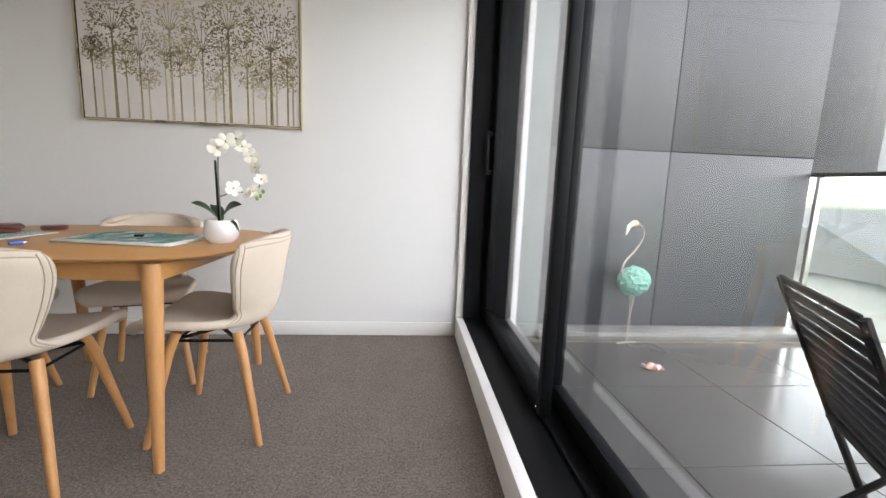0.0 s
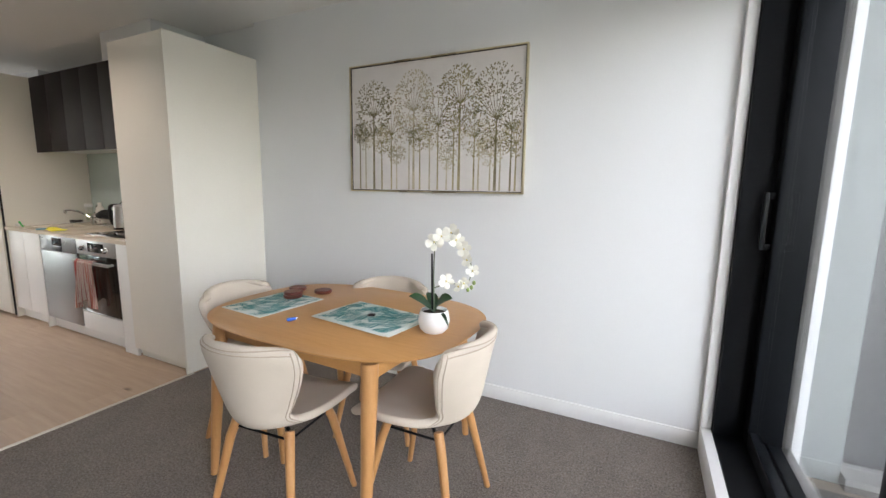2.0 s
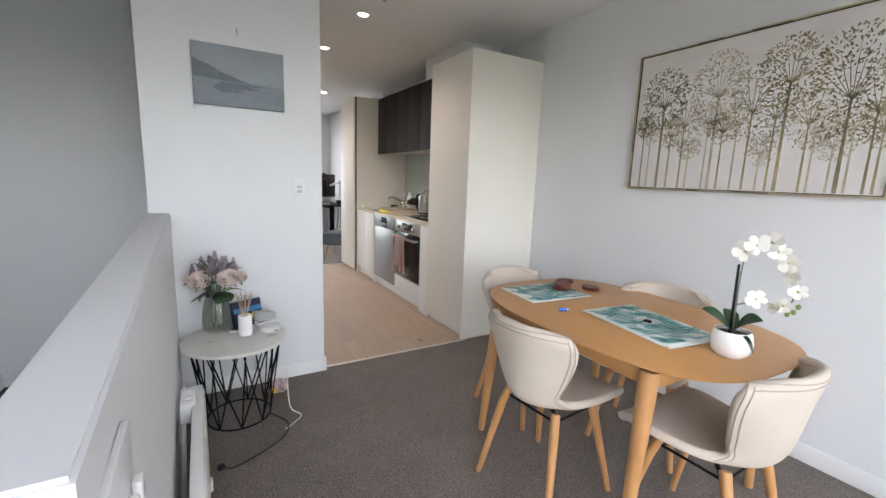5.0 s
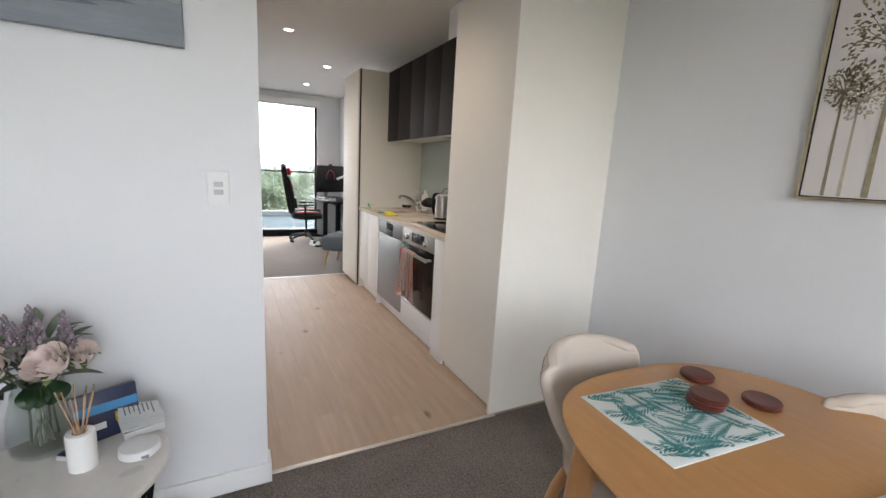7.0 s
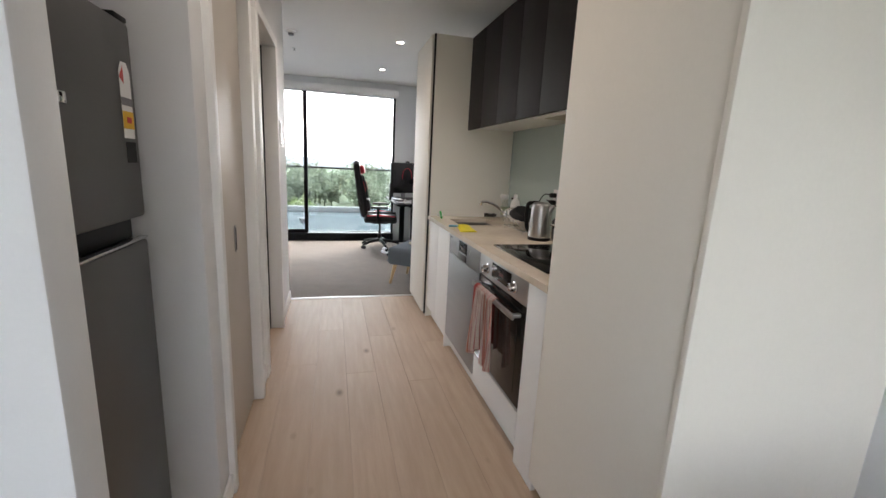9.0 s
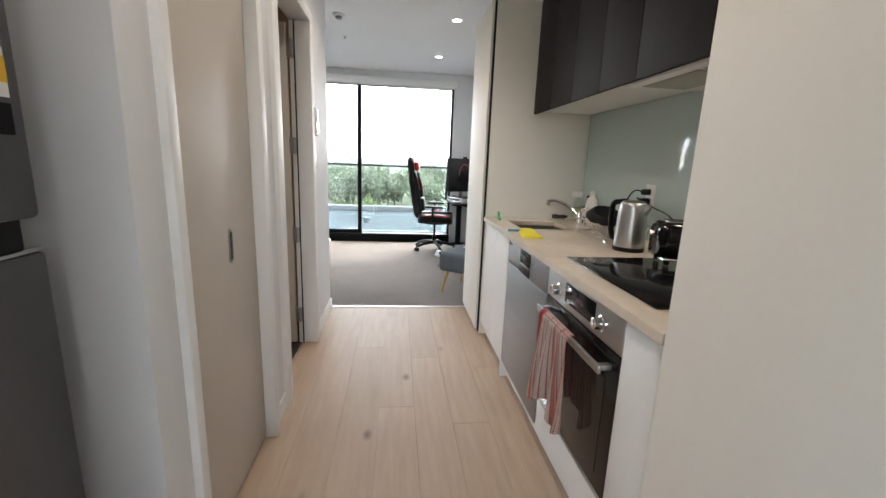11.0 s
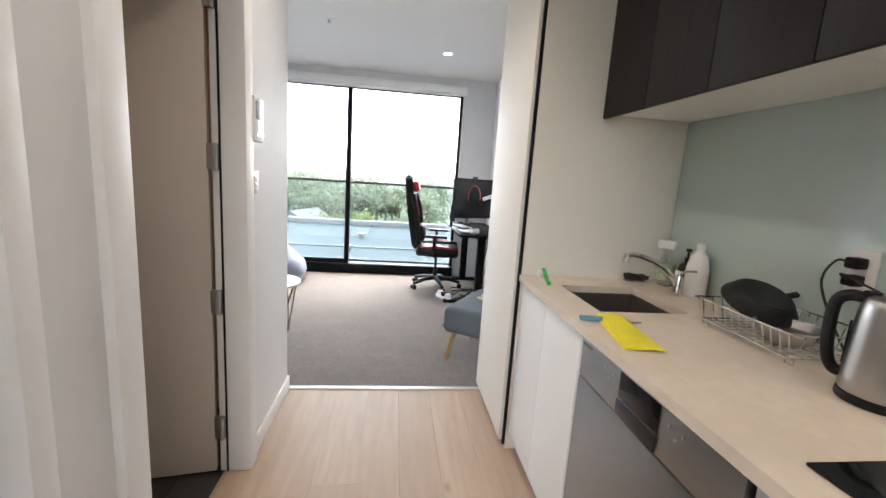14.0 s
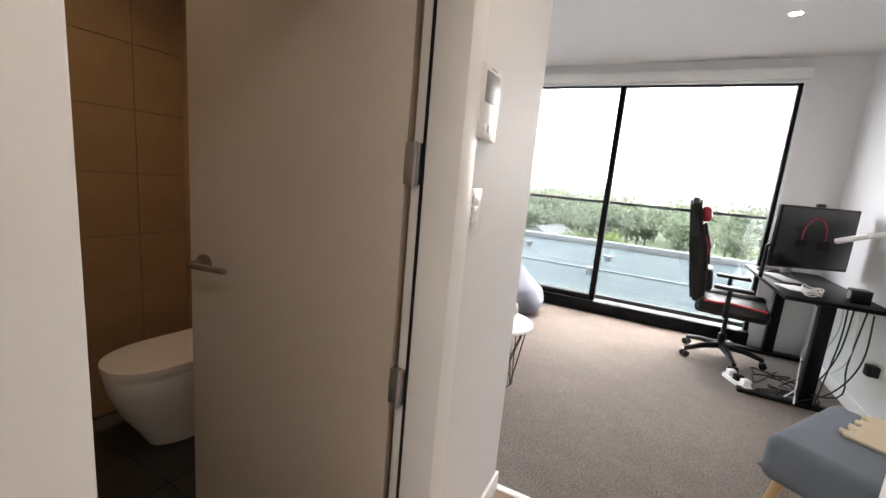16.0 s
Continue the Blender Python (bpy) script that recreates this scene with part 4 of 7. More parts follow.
    part("body", lathe([(0.0, 0.0), (0.022, 0.0), (0.022, 0.08), (0.01, 0.1), (0.01, 0.115), (0, 0.115)], 18), AMBER, ob)
    sc = thing("steel_scourer", "dark wire scouring pad on the bench behind the sink", "scourer")
    s = bmesh.new()
    for i in range(9):
        pts = [Vector((-6.185 + 0.035 * math.cos(a + i) * random.uniform(0.5, 1), 3.09 + 0.055 * math.sin(a * 1.3 + i) * random.uniform(0.6, 1), Z + 0.006 + 0.028 * random.random())) for a in [j * 0.7 for j in range(16)]]
        tube(pts, 0.003, 4, s)
    part("wire_pad", s, plain("dark_wire", (0.07, 0.06, 0.055), 0.35, 0.8), sc)
    br = thing("dish_brush", "green handled dish brush at the corner of the bench", "brush")
    part("handle", tube(smooth_path([(-6.20, 2.63, Z + 0.032), (-6.17, 2.625, Z + 0.04), (-6.10, 2.615, Z + 0.014), (-6.03, 2.60, Z + 0.011)], 5), [0.004] * 4 + [0.009] * 12, 8), GREENP, br)
    part("head", lathe([(0.0, 0.0), (0.022, 0.0), (0.026, 0.018), (0.02, 0.028), (0, 0.03)], 20, at=(-6.205, 2.63, Z)), WHITEP, br)
    kn = thing("paring_knife", "small knife with a pale blue handle", "knife")
    part("handle", moved(box(-0.055, 0.055, -0.011, 0.011, 0.0, 0.014, 0.005), pose(-5.60, 2.60, Z, 0, 0, 80)), BLUEP, kn)
    part("blade", moved(slab([(0.05, -0.009), (0.12, -0.007), (0.145, 0.004), (0.05, 0.009)], 0.005, 0.0065), pose(-5.60, 2.60, Z, 0, 0, 80)), STEEL, kn)
    cl = thing("folded_cloth", "bright yellow folded cleaning cloth lying on the bench edge", "cloth")
    n, w = 14, 10
    for layer in range(2):
        cb = bmesh.new()
        sheets = []
        for face in range(2):
            rows = []
            for i in range(n + 1):
                u = i / n
                row = []
                for q in range(w + 1):
                    v = q / w
                    rise = 0.006 * layer + 0.0045 * face + (0.003 * math.sin(u * 4 + v * 2) + 0.004 * math.sin(v * math.pi)) * (layer if face else 0.4 * layer)
                    row.append(cb.verts.new((-5.64 + 0.27 * u + 0.02 * layer * v, 2.70 - 0.03 * u - (0.085 - 0.008 * layer) * (1 - v) - 0.02 * u * (1 - v), Z + 0.0005 + max(0, rise))))
                rows.append(row)
            sheets.append(rows)
            for i in range(n):
                for q in range(w):
                    cb.faces.new((rows[i][q], rows[i + 1][q], rows[i + 1][q + 1], rows[i][q + 1]))
        lo, hi = sheets
        edge = [(i, 0) for i in range(n)] + [(n, q) for q in range(w)] + [(i, w) for i in range(n, 0, -1)] + [(0, q) for q in range(w, 0, -1)]
        for (a, c), (d, e) in zip(edge, edge[1:] + edge[:1]):
            cb.faces.new((lo[a][c], lo[d][e], hi[d][e], hi[a][c]))
        part("fold", cb, CLOTHY, cl, angle=80)

    to = thing("tea_towel", "red and white checked tea towel hanging over the oven handle", "towel")
    b = bmesh.new()
    uvl = b.loops.layers.uv.new("UVMap")
    nu, nv = 40, 40
    grid = []
    for j in range(nv + 1):
        v = j / nv
        row = []
        for i in range(nu + 1):
            u = i / nu
            spread = 0.27 + 0.10 * min(1, v * 1.2)
            x = -4.675 - 0.04 * v + (u - 0.5) * spread
            drop = 0.42 + 0.05 * math.sin(u * 9.0) - 0.09 * abs(u - 0.45)
            fold = (0.004 + 0.02 * v) * math.sin(u * 22 + 1.5 * v) + 0.012 * v * math.sin(u * 9 + 1)
            if v < 0.08:
                a = v / 0.08 * math.pi
                y, z = 2.506 + 0.012 * math.cos(a), 0.723 + 0.010 * math.sin(a)
            else:
                y, z = 2.488 + fold - 0.004, 0.723 - (v - 0.08) * drop
            row.append(b.verts.new((x, y, z)))
        grid.append(row)
    for j in range(nv):
        for i in range(nu):
            f = b.faces.new((grid[j][i], grid[j][i + 1], grid[j + 1][i + 1], grid[j + 1][i]))
            for lp, (p, q) in zip(f.loops, ((i, j), (i + 1, j), (i + 1, j + 1), (i, j + 1))):
                lp[uvl].uv = (p / nu, q / nv)
    bmesh.ops.solidify(b, geom=b.faces[:], thickness=0.002)
    part("cloth", b, TOWEL, to, angle=80)


def fridge():
    f = thing("fridge_freezer", "grey steel top-mount fridge freezer in its niche", "fridge")
    part("body", box(-4.155, -3.585, 0.62, 1.14, 0.03, 1.69, 0.006), FRIDGE, f)
    up = part("freezer_door", box(-4.155, -3.585, 1.145, 1.20, 1.165, 1.688, 0.012), FRIDGE, f)
    lo = part("fridge_door", box(-4.155, -3.585, 1.145, 1.20, 0.045, 1.10, 0.012), FRIDGE, f)
    part("handle_recess", box(-4.153, -3.587, 1.141, 1.16, 1.101, 1.164, 0.002), BLACKP, f)
    part("handle_lip", box(-4.153, -3.587, 1.18, 1.2, 1.101, 1.108, 0.002), CHROME, f)
    part("hinge_cap", box(-4.155, -4.085, 1.15, 1.195, 1.688, 1.702, 0.003), BLACKP, f)
    part("rating_label", slab([(0, 0), (0.06, 0), (0.06, 0.17), (0.045, 0.195), (0.015, 0.195), (0, 0.17)], 0, 0.0008), PAPER, up).matrix_basis = Matrix.Translation((-4.065, 1.2006, 1.385)) @ Matrix.Rotation(radians(90), 4, "X") @ Matrix.Rotation(radians(180), 4, "Y")
    part("label_band", box(-4.125, -4.065, 1.2012, 1.2022, 1.47, 1.49), INK, up)
    part("label_band", box(-4.125, -4.065, 1.2012, 1.2022, 1.41, 1.455), YELLOW, up)
    part("label_mark", box(-4.110, -4.085, 1.2022, 1.203, 1.425, 1.44), REDINK, up)
    part("label_mark", slab([(0.0, 0.0), (0.022, -0.015), (0.022, 0.03)], 0, 0.0006), REDINK, up).matrix_basis = Matrix.Translation((-4.065, 1.2014, 1.54)) @ Matrix.Rotation(radians(90), 4, "X") @ Matrix.Rotation(radians(180), 4, "Y")
    part("warranty_sticker", box(-4.125, -4.070, 1.2004, 1.2012, 1.32, 1.375), BLACKP, up)
    part("hook", box(-3.800, -3.775, 1.2004, 1.215, 1.44, 1.465, 0.004), CHROME, up)
    for x in (-4.115, -3.625):
        part("foot", rod((x, 1.1, 0), (x, 1.1, 0.035), 0.02), BLACKP, f)


def words(name, text, size, m, material, parent):
    cu = bpy.data.curves.new(name, "FONT")
    cu.body, cu.size, cu.extrude = text, size, 0.0003
    cu.align_x = "CENTER"
    tmp = bpy.data.objects.new(name, cu)
    scene.collection.objects.link(tmp)
    me = bpy.data.meshes.new_from_object(tmp.evaluated_get(bpy.context.evaluated_depsgraph_get()))
    bpy.data.objects.remove(tmp)
    me.materials.append(material)
    ob = new(name, me)
    ob.matrix_basis = m
    ob.parent = parent
    return ob


def wall_controls():
    i = thing("intercom_panel", "white wall intercom with a small grey screen", "intercom")
    part("housing", box(-6.305, -6.185, 1.323, 1.352, 1.445, 1.625, 0.006), WHITEP, i)
    part("screen", box(-6.29, -6.2, 1.3515, 1.3535, 1.535, 1.608, 0.001), GREYP, i)
    part("speaker_grille", box(-6.265, -6.225, 1.3515, 1.3535, 1.614, 1.618, 0.0005), GREYP, i)
    for k in range(3):
        part("button", rod((-6.275 + 0.03 * k, 1.352, 1.475), (-6.275 + 0.03 * k, 1.3555, 1.475), 0.010), WHITEP if k else CHROME, i)
    for name, x0, x1, y, z0, n in (("light_switch", -6.295, -6.20, 1.323, 1.205, 3),):
        s = thing(name, "white wall light switch plate with three rockers", "switch")
        part("plate", box(x0, x1, y, y + 0.009, z0, z0 + 0.118, 0.003), WHITEP, s)
        for k in range(n):
            part("rocker", box(x0 + 0.03, x1 - 0.03, y + 0.0085, y + 0.013, z0 + 0.02 + k * 0.028, z0 + 0.042 + k * 0.028, 0.001), CERAMIC, s)
    s = thing("light_switch", "white wall light switch plate with two rockers", "switch")
    part("plate", box(-3.4045, -3.396, 1.181, 1.252, 1.190, 1.312, 0.003), WHITEP, s)
    # rockers coloured grey for the shade that sets them off the white plate
    for z in (1.228, 1.256):
        part("rocker", box(-3.3965, -3.392, 1.202, 1.232, z, z + 0.018, 0.001), plain("shaded_rocker", (0.5, 0.5, 0.5), 0.4), s)
    h = thing("picture_hook", "small brass picture hook above the sea painting", "hook")
    part("hook", tube([(-3.404, 0.898, 2.13), (-3.398, 0.898, 2.115), (-3.392, 0.898, 2.10), (-3.396, 0.898, 2.092)], 0.003, 6), GOLD, h)
    sm = thing("smoke_detector", "round white ceiling smoke detector", "smoke detector", pose(-7.575, 1.325, CEILING))
    part("base", lathe([(0.055, 0.0), (0.055, -0.014), (0.045, -0.022)], 28), WHITEP, sm)
    part("sensor", lathe([(0.03, -0.022), (0.03, -0.036), (0.022, -0.044), (0, -0.044)], 20), GREYP, sm)
    for x, y in ((-8.28, 1.297), (-3.695, 1.895)):
        sp = thing("ceiling_sprinkler", "small white ceiling sprinkler head", "sprinkler", pose(x, y, CEILING))
        part("rose", lathe([(0.032, 0.0), (0.03, -0.005), (0.012, -0.006)], 20), WHITEP, sp)
        part("head", lathe([(0.008, -0.006), (0.006, -0.022), (0.016, -0.024), (0.016, -0.026), (0, -0.026)], 14), STEEL, sp)


pantry()
tall_cabinet()
upper_cabinets()
base_units()
bench()
bench_things()
fridge()
wall_controls()


# ---- dining room ----
def superellipse(cx, cy, a, b, p, n=72):
    out = []
    for k in range(n):
        t = 2 * math.pi * k / n
        c, s = math.cos(t), math.sin(t)
        out.append((cx + a * math.copysign(abs(c) ** (2 / p), c), cy + b * math.copysign(abs(s) ** (2 / p), s)))
    return out


TX, TY, TZ = -1.866, 2.362, 0.75


def dining_table():
    t = thing("dining_table", "oak dining table with a rounded top and round tapered legs", "table", pose(TX, TY, 0, 0, 0, -2))
    b = bmesh.new()
    lo = [b.verts.new((x, y, TZ - 0.026)) for x, y in superellipse(0, 0, 0.60, 0.415, 3.0)]
    mid = [b.verts.new((x, y, TZ - 0.008)) for x, y in superellipse(0, 0, 0.66, 0.472, 3.0)]
    hi = [b.verts.new((x, y, TZ - 0.003)) for x, y in superellipse(0, 0, 0.663, 0.475, 3.0)]
    top = [b.verts.new((x, y, TZ)) for x, y in superellipse(0, 0, 0.659, 0.471, 3.0)]
    for u, w in ((lo, mid), (mid, hi), (hi, top)):
        for i in range(len(u)):
            b.faces.new((u[i], u[(i + 1) % len(u)], w[(i + 1) % len(u)], w[i]))
    b.faces.new(lo[::-1])
    b.faces.new(top)
    part("tabletop", b, OAK, t)
    ap = bmesh.new()
    box(-0.42, 0.42, -0.375, -0.355, TZ - 0.09, TZ - 0.026, 0.003, ap)
    box(-0.42, 0.42, 0.355, 0.375, TZ - 0.09, TZ - 0.026, 0.003, ap)
    box(-0.45, -0.43, -0.35, 0.35, TZ - 0.09, TZ - 0.026, 0.003, ap)
    box(0.43, 0.45, -0.35, 0.35, TZ - 0.09, TZ - 0.026, 0.003, ap)
    part("apron", ap, OAK, t)
    for sx in (-1, 1):
        for sy in (-1, 1):
            part("leg", tube([(sx * 0.43, sy * 0.375, TZ - 0.027), (sx * 0.435, sy * 0.385, TZ - 0.13), (sx * 0.45, sy * 0.44, 0.0)], [0.033, 0.032, 0.017], 18), OAKLEG, t)


def chair_shell(thick):
    """The one-piece padded seat and back; its profile runs from the seat's front edge up to the top of the back."""
    prof = smooth_path([(0, 0.245, 0.435), (0, 0.225, 0.458), (0, 0.15, 0.468), (0, 0.03, 0.455), (0, -0.09, 0.442), (0, -0.165, 0.462), (0, -0.205, 0.52), (0, -0.222, 0.60), (0, -0.238, 0.70), (0, -0.255, 0.775), (0, -0.262, 0.812)], 6)
    widths = smooth_path([(0.0, 0.165, 0), (0.05, 0.20, 0), (0.17, 0.224, 0), (0.30, 0.212, 0), (0.42, 0.168, 0), (0.50, 0.138, 0), (0.58, 0.134, 0), (0.66, 0.162, 0), (0.74, 0.200, 0), (0.81, 0.224, 0), (0.87, 0.230, 0), (0.92, 0.222, 0), (0.965, 0.202, 0), (1.0, 0.165, 0)], 8)

    def width(s):
        for p, q in zip(widths, widths[1:]):
            if p.x <= s <= q.x + 1e-6:
                return p.y + (q.y - p.y) * (s - p.x) / max(q.x - p.x, 1e-6)
        return widths[-1].y
    n, w = len(prof), 32
    mid = []
    for i, p in enumerate(prof):
        s = i / (n - 1)
        back = min(1, max(0, (s - 0.40) / 0.22))
        row = []
        for j in range(w + 1):
            u = math.sin((2 * j / w - 1) * math.pi / 2)
            wrap = 0.105 * back * abs(u) ** 2.2
            dish = 0.020 * (1 - back) * abs(u) ** 2 * min(1, s * 8)
            lift = 0.022 * max(0, 1 - abs(s - 0.45) / 0.2) * abs(u) ** 2
            top = -0.040 * max(0, (s - 0.72) / 0.28) ** 1.5 * abs(u) ** 3
            row.append(Vector((u * width(s), p.y + wrap + lift, p.z + dish + lift + top)))
        mid.append(row)
    b = bmesh.new()
    sides = []
    for sgn in (1, -1):
        rows = []
        for i in range(n):
            row = []
            for j in range(w + 1):
                du = mid[i][min(j + 3, w)] - mid[i][max(j - 3, 0)]
                dv = mid[min(i + 3, n - 1)][j] - mid[max(i - 3, 0)][j]
                nn = du.cross(dv).normalized()
                k = min(1.0, min(i, n - 1 - i) / 6) * min(1.0, min(j, w - j) / 8)
                row.append(b.verts.new(mid[i][j] + nn * sgn * thick * (0.33 + 0.07 * math.sin(k * math.pi / 2))))
            rows.append(row)
        sides.append(rows)
        for i in range(n - 1):
            for j in range(w):
                b.faces.new((rows[i][j], rows[i][j + 1], rows[i + 1][j + 1], rows[i + 1][j]))
    A, B = sides
    loop = [(0, j) for j in range(w)] + [(i, w) for i in range(n - 1)] + [(n - 1, j) for j in range(w, 0, -1)] + [(i, 0) for i in range(n - 1, 0, -1)]
    rim = []
    for i, j in loop:
        c = mid[i][j]
        inner = mid[min(max(i, 4), n - 5)][min(max(j, 6), w - 6)]
        rim.append(b.verts.new(c + (c - inner).normalized() * thick * 0.24))
    for q, (i, j) in enumerate(loop):
        k, m = loop[(q + 1) % len(loop)]
        r0, r1 = rim[q], rim[(q + 1) % len(loop)]
        b.faces.new((A[i][j], A[k][m], r1, r0))
        b.faces.new((r0, r1, B[k][m], B[i][j]))
    for q in range(6):
        bmesh.ops.smooth_vert(b, verts=b.verts[:], factor=0.5, use_axis_x=True, use_axis_y=True, use_axis_z=True)
    # stitch lines on the outer face, a little in from the edge
    seams = []
    for off in (2, 4):
        line = [(i, off) for i in range(int(n * 0.42), n - 3)] + [(n - 4, j) for j in range(off + 1, w - off)] + [(i, w - off) for i in range(n - 4, int(n * 0.42) - 1, -1)]
        outer = A if A[n - 5][w // 2].co.y < B[n - 5][w // 2].co.y else B
        seams.append([outer[i - (off - 2 if i == n - 4 else 0)][j].co.copy() for i, j in line])
    return b, seams


def dining_chair():
    c = thing("dining_chair", "oatmeal fabric dining chair with tapered oak legs at the table", "chair", group="chairs round the table")
    b, seams = chair_shell(0.046)
    sh = part("shell", b, FABRIC, c, angle=75)
    part("cross_frame", tube([(-0.15, 0.12, 0.405), (0.15, -0.12, 0.405)], 0.008, 6, tube([(-0.15, -0.12, 0.405), (0.15, 0.12, 0.405)], 0.008, 6)), BLACK, c)
    part("under_frame", tube([(-0.135, 0.115, 0.398), (0.135, 0.115, 0.398), (0.135, -0.115, 0.398), (-0.135, -0.115, 0.398)], 0.006, 6, closed=True), BLACK, c)
    for sx in (-1, 1):
        for sy in (-1, 1):
            part("leg", tube([(sx * 0.130, sy * 0.110, 0.43), (sx * 0.148, sy * 0.132, 0.36), (sx * 0.205, sy * 0.205, 0.0)], [0.019, 0.0185, 0.0125], 14), OAKLEG, c)
    for line in seams:
        part("piping", tube(smooth_path(line, 2), 0.0026, 5), PIPING, sh)
    return c


def dining_set():
    dining_table()
    c = dining_chair()
    c.matrix_basis = pose(-1.882, 1.957, 0, 0, 0, 5)
    copy_thing(c, pose(-1.35, 2.245, 0, 0, 0, 91))
    copy_thing(c, pose(-1.885, 2.68, 0, 0, 0, 197))
    copy_thing(c, pose(-2.435, 2.325, 0, 0, 0, -86))


def fronds(b, x0, x1, y0, y1, z, rnd):
    """Palm leaf print: curved stems with long leaflets that end at the mat's edge, each frond a hair above the last."""
    cols = max(3, int((x1 - x0) / 0.050))
    rows = max(3, int((y1 - y0) / 0.050))
    for k in range(cols * rows):
        x = x0 + (x1 - x0) * ((k % cols) + rnd.uniform(0.1, 0.9)) / cols
        y = y0 + (y1 - y0) * ((k // cols) + rnd.uniform(0.1, 0.9)) / rows
        z += 0.00005
        a = 0.9 + rnd.uniform(-0.9, 0.9) + (math.pi if k % 2 else 0)
        bend = rnd.uniform(-0.7, 0.7)
        px, py = x - 0.055 * math.cos(a), y - 0.055 * math.sin(a)
        for i in range(10):
            a += bend / 10
            px, py = px + 0.0115 * math.cos(a), py + 0.0115 * math.sin(a)
            if not (x0 < px < x1 and y0 < py < y1):
                continue
            for side in (-1, 1):
                la = a + side * 0.62
                ln = 0.043 * math.sin(math.pi * (i + 1.8) / 12.5)
                while ln > 0.012 and not (x0 < px + ln * math.cos(la) < x1 and y0 < py + ln * math.sin(la) < y1):
                    ln *= 0.8
                tip = (px + ln * math.cos(la), py + ln * math.sin(la))
                if not (x0 < tip[0] < x1 and y0 < tip[1] < y1):
                    continue
                wx, wy = -math.sin(la) * 0.0032, math.cos(la) * 0.0032
                mx, my = px * 0.55 + tip[0] * 0.45, py * 0.55 + tip[1] * 0.45
                zz = z + 0.00002 * side
                b.faces.new([b.verts.new((q[0], q[1], zz)) for q in ((px, py), (mx + wx, my + wy), tip, (mx - wx, my - wy))])


def placemat(cx, cy, w, d, turn, layers, seed, label):
    m = thing("placemat", label, "placemat", pose(cx, cy, TZ + 0.0005, 0, 0, turn), "placemats on the table")
    rnd = random.Random(seed)
    for i in range(layers):
        dx, dy = (rnd.uniform(-0.008, 0.008), rnd.uniform(-0.008, 0.008)) if i < layers - 1 else (0, 0)
        part("mat", box(-w / 2 + dx, w / 2 + dx, -d / 2 + dy, d / 2 + dy, i * 0.004, i * 0.004 + 0.0035, 0.001), LINEN, m)
    b = bmesh.new()
    fronds(b, -w / 2 + 0.004, w / 2 - 0.004, -d / 2 + 0.004, d / 2 - 0.004, layers * 0.004 - 0.0003, rnd)
    part("leaf_print", b, TEAL, m)


def coaster(x, y, n, lean=0):
    for i in range(n):
        c = thing("coaster", "round red-brown wooden coaster on the table", "coaster", pose(x + 0.006 * i, y, TZ + 0.005 + i * 0.0185 if n > 1 else TZ + 0.0005, 0, 0, 40 * i), "wooden coasters")
        part("disc", lathe([(0.0, 0.0), (0.045, 0.0), (0.049, 0.004), (0.049, 0.014), (0.045, 0.018), (0.0, 0.018)], 32), REDWOOD, c)


def flower(b, m, r, petals=5, cup=0.25):
    for k in range(petals):
        a = 2 * math.pi * k / petals
        wide = 0.55 if k % 2 else 0.42
        pts = [(0.08, 0), (0.45, wide * 0.8), (0.85, wide * 0.75), (1.0, 0.0), (0.85, -wide * 0.75), (0.45, -wide * 0.8)]
        vs = []
        for u, v in pts:
            p = Vector((u * r, v * r, cup * r * (u * u) - 0.2 * r * abs(v)))
            p.rotate(Euler((0, 0, a)))
            vs.append(b.verts.new(m @ p))
        c = b.verts.new(m @ (Matrix.Rotation(a, 4, "Z") @ Vector((0.55 * r, 0, 0.10 * r))))
        for i in range(6):
            b.faces.new((vs[i], vs[(i + 1) % 6], c))


def blade(b, root, tip, width, droop, normal):
    """A pointed leaf from root to tip."""
    root, tip, normal = Vector(root), Vector(tip), Vector(normal)
    side = (tip - root).cross(normal).normalized()
    n = 8
    rows = []
    for i in range(n + 1):
        s = i / n
        p = root.lerp(tip, s) + normal * (droop * math.sin(math.pi * s))
        w = width * math.sin(math.pi * min(1, 0.06 + s * 0.94)) ** 0.8
        rows.append([b.verts.new(p - side * w + normal * w * 0.25), b.verts.new(p), b.verts.new(p + side * w + normal * w * 0.25)])
    for u, v in zip(rows, rows[1:]):
        for j in range(2):
            b.faces.new((u[j], u[j + 1], v[j + 1], v[j]))


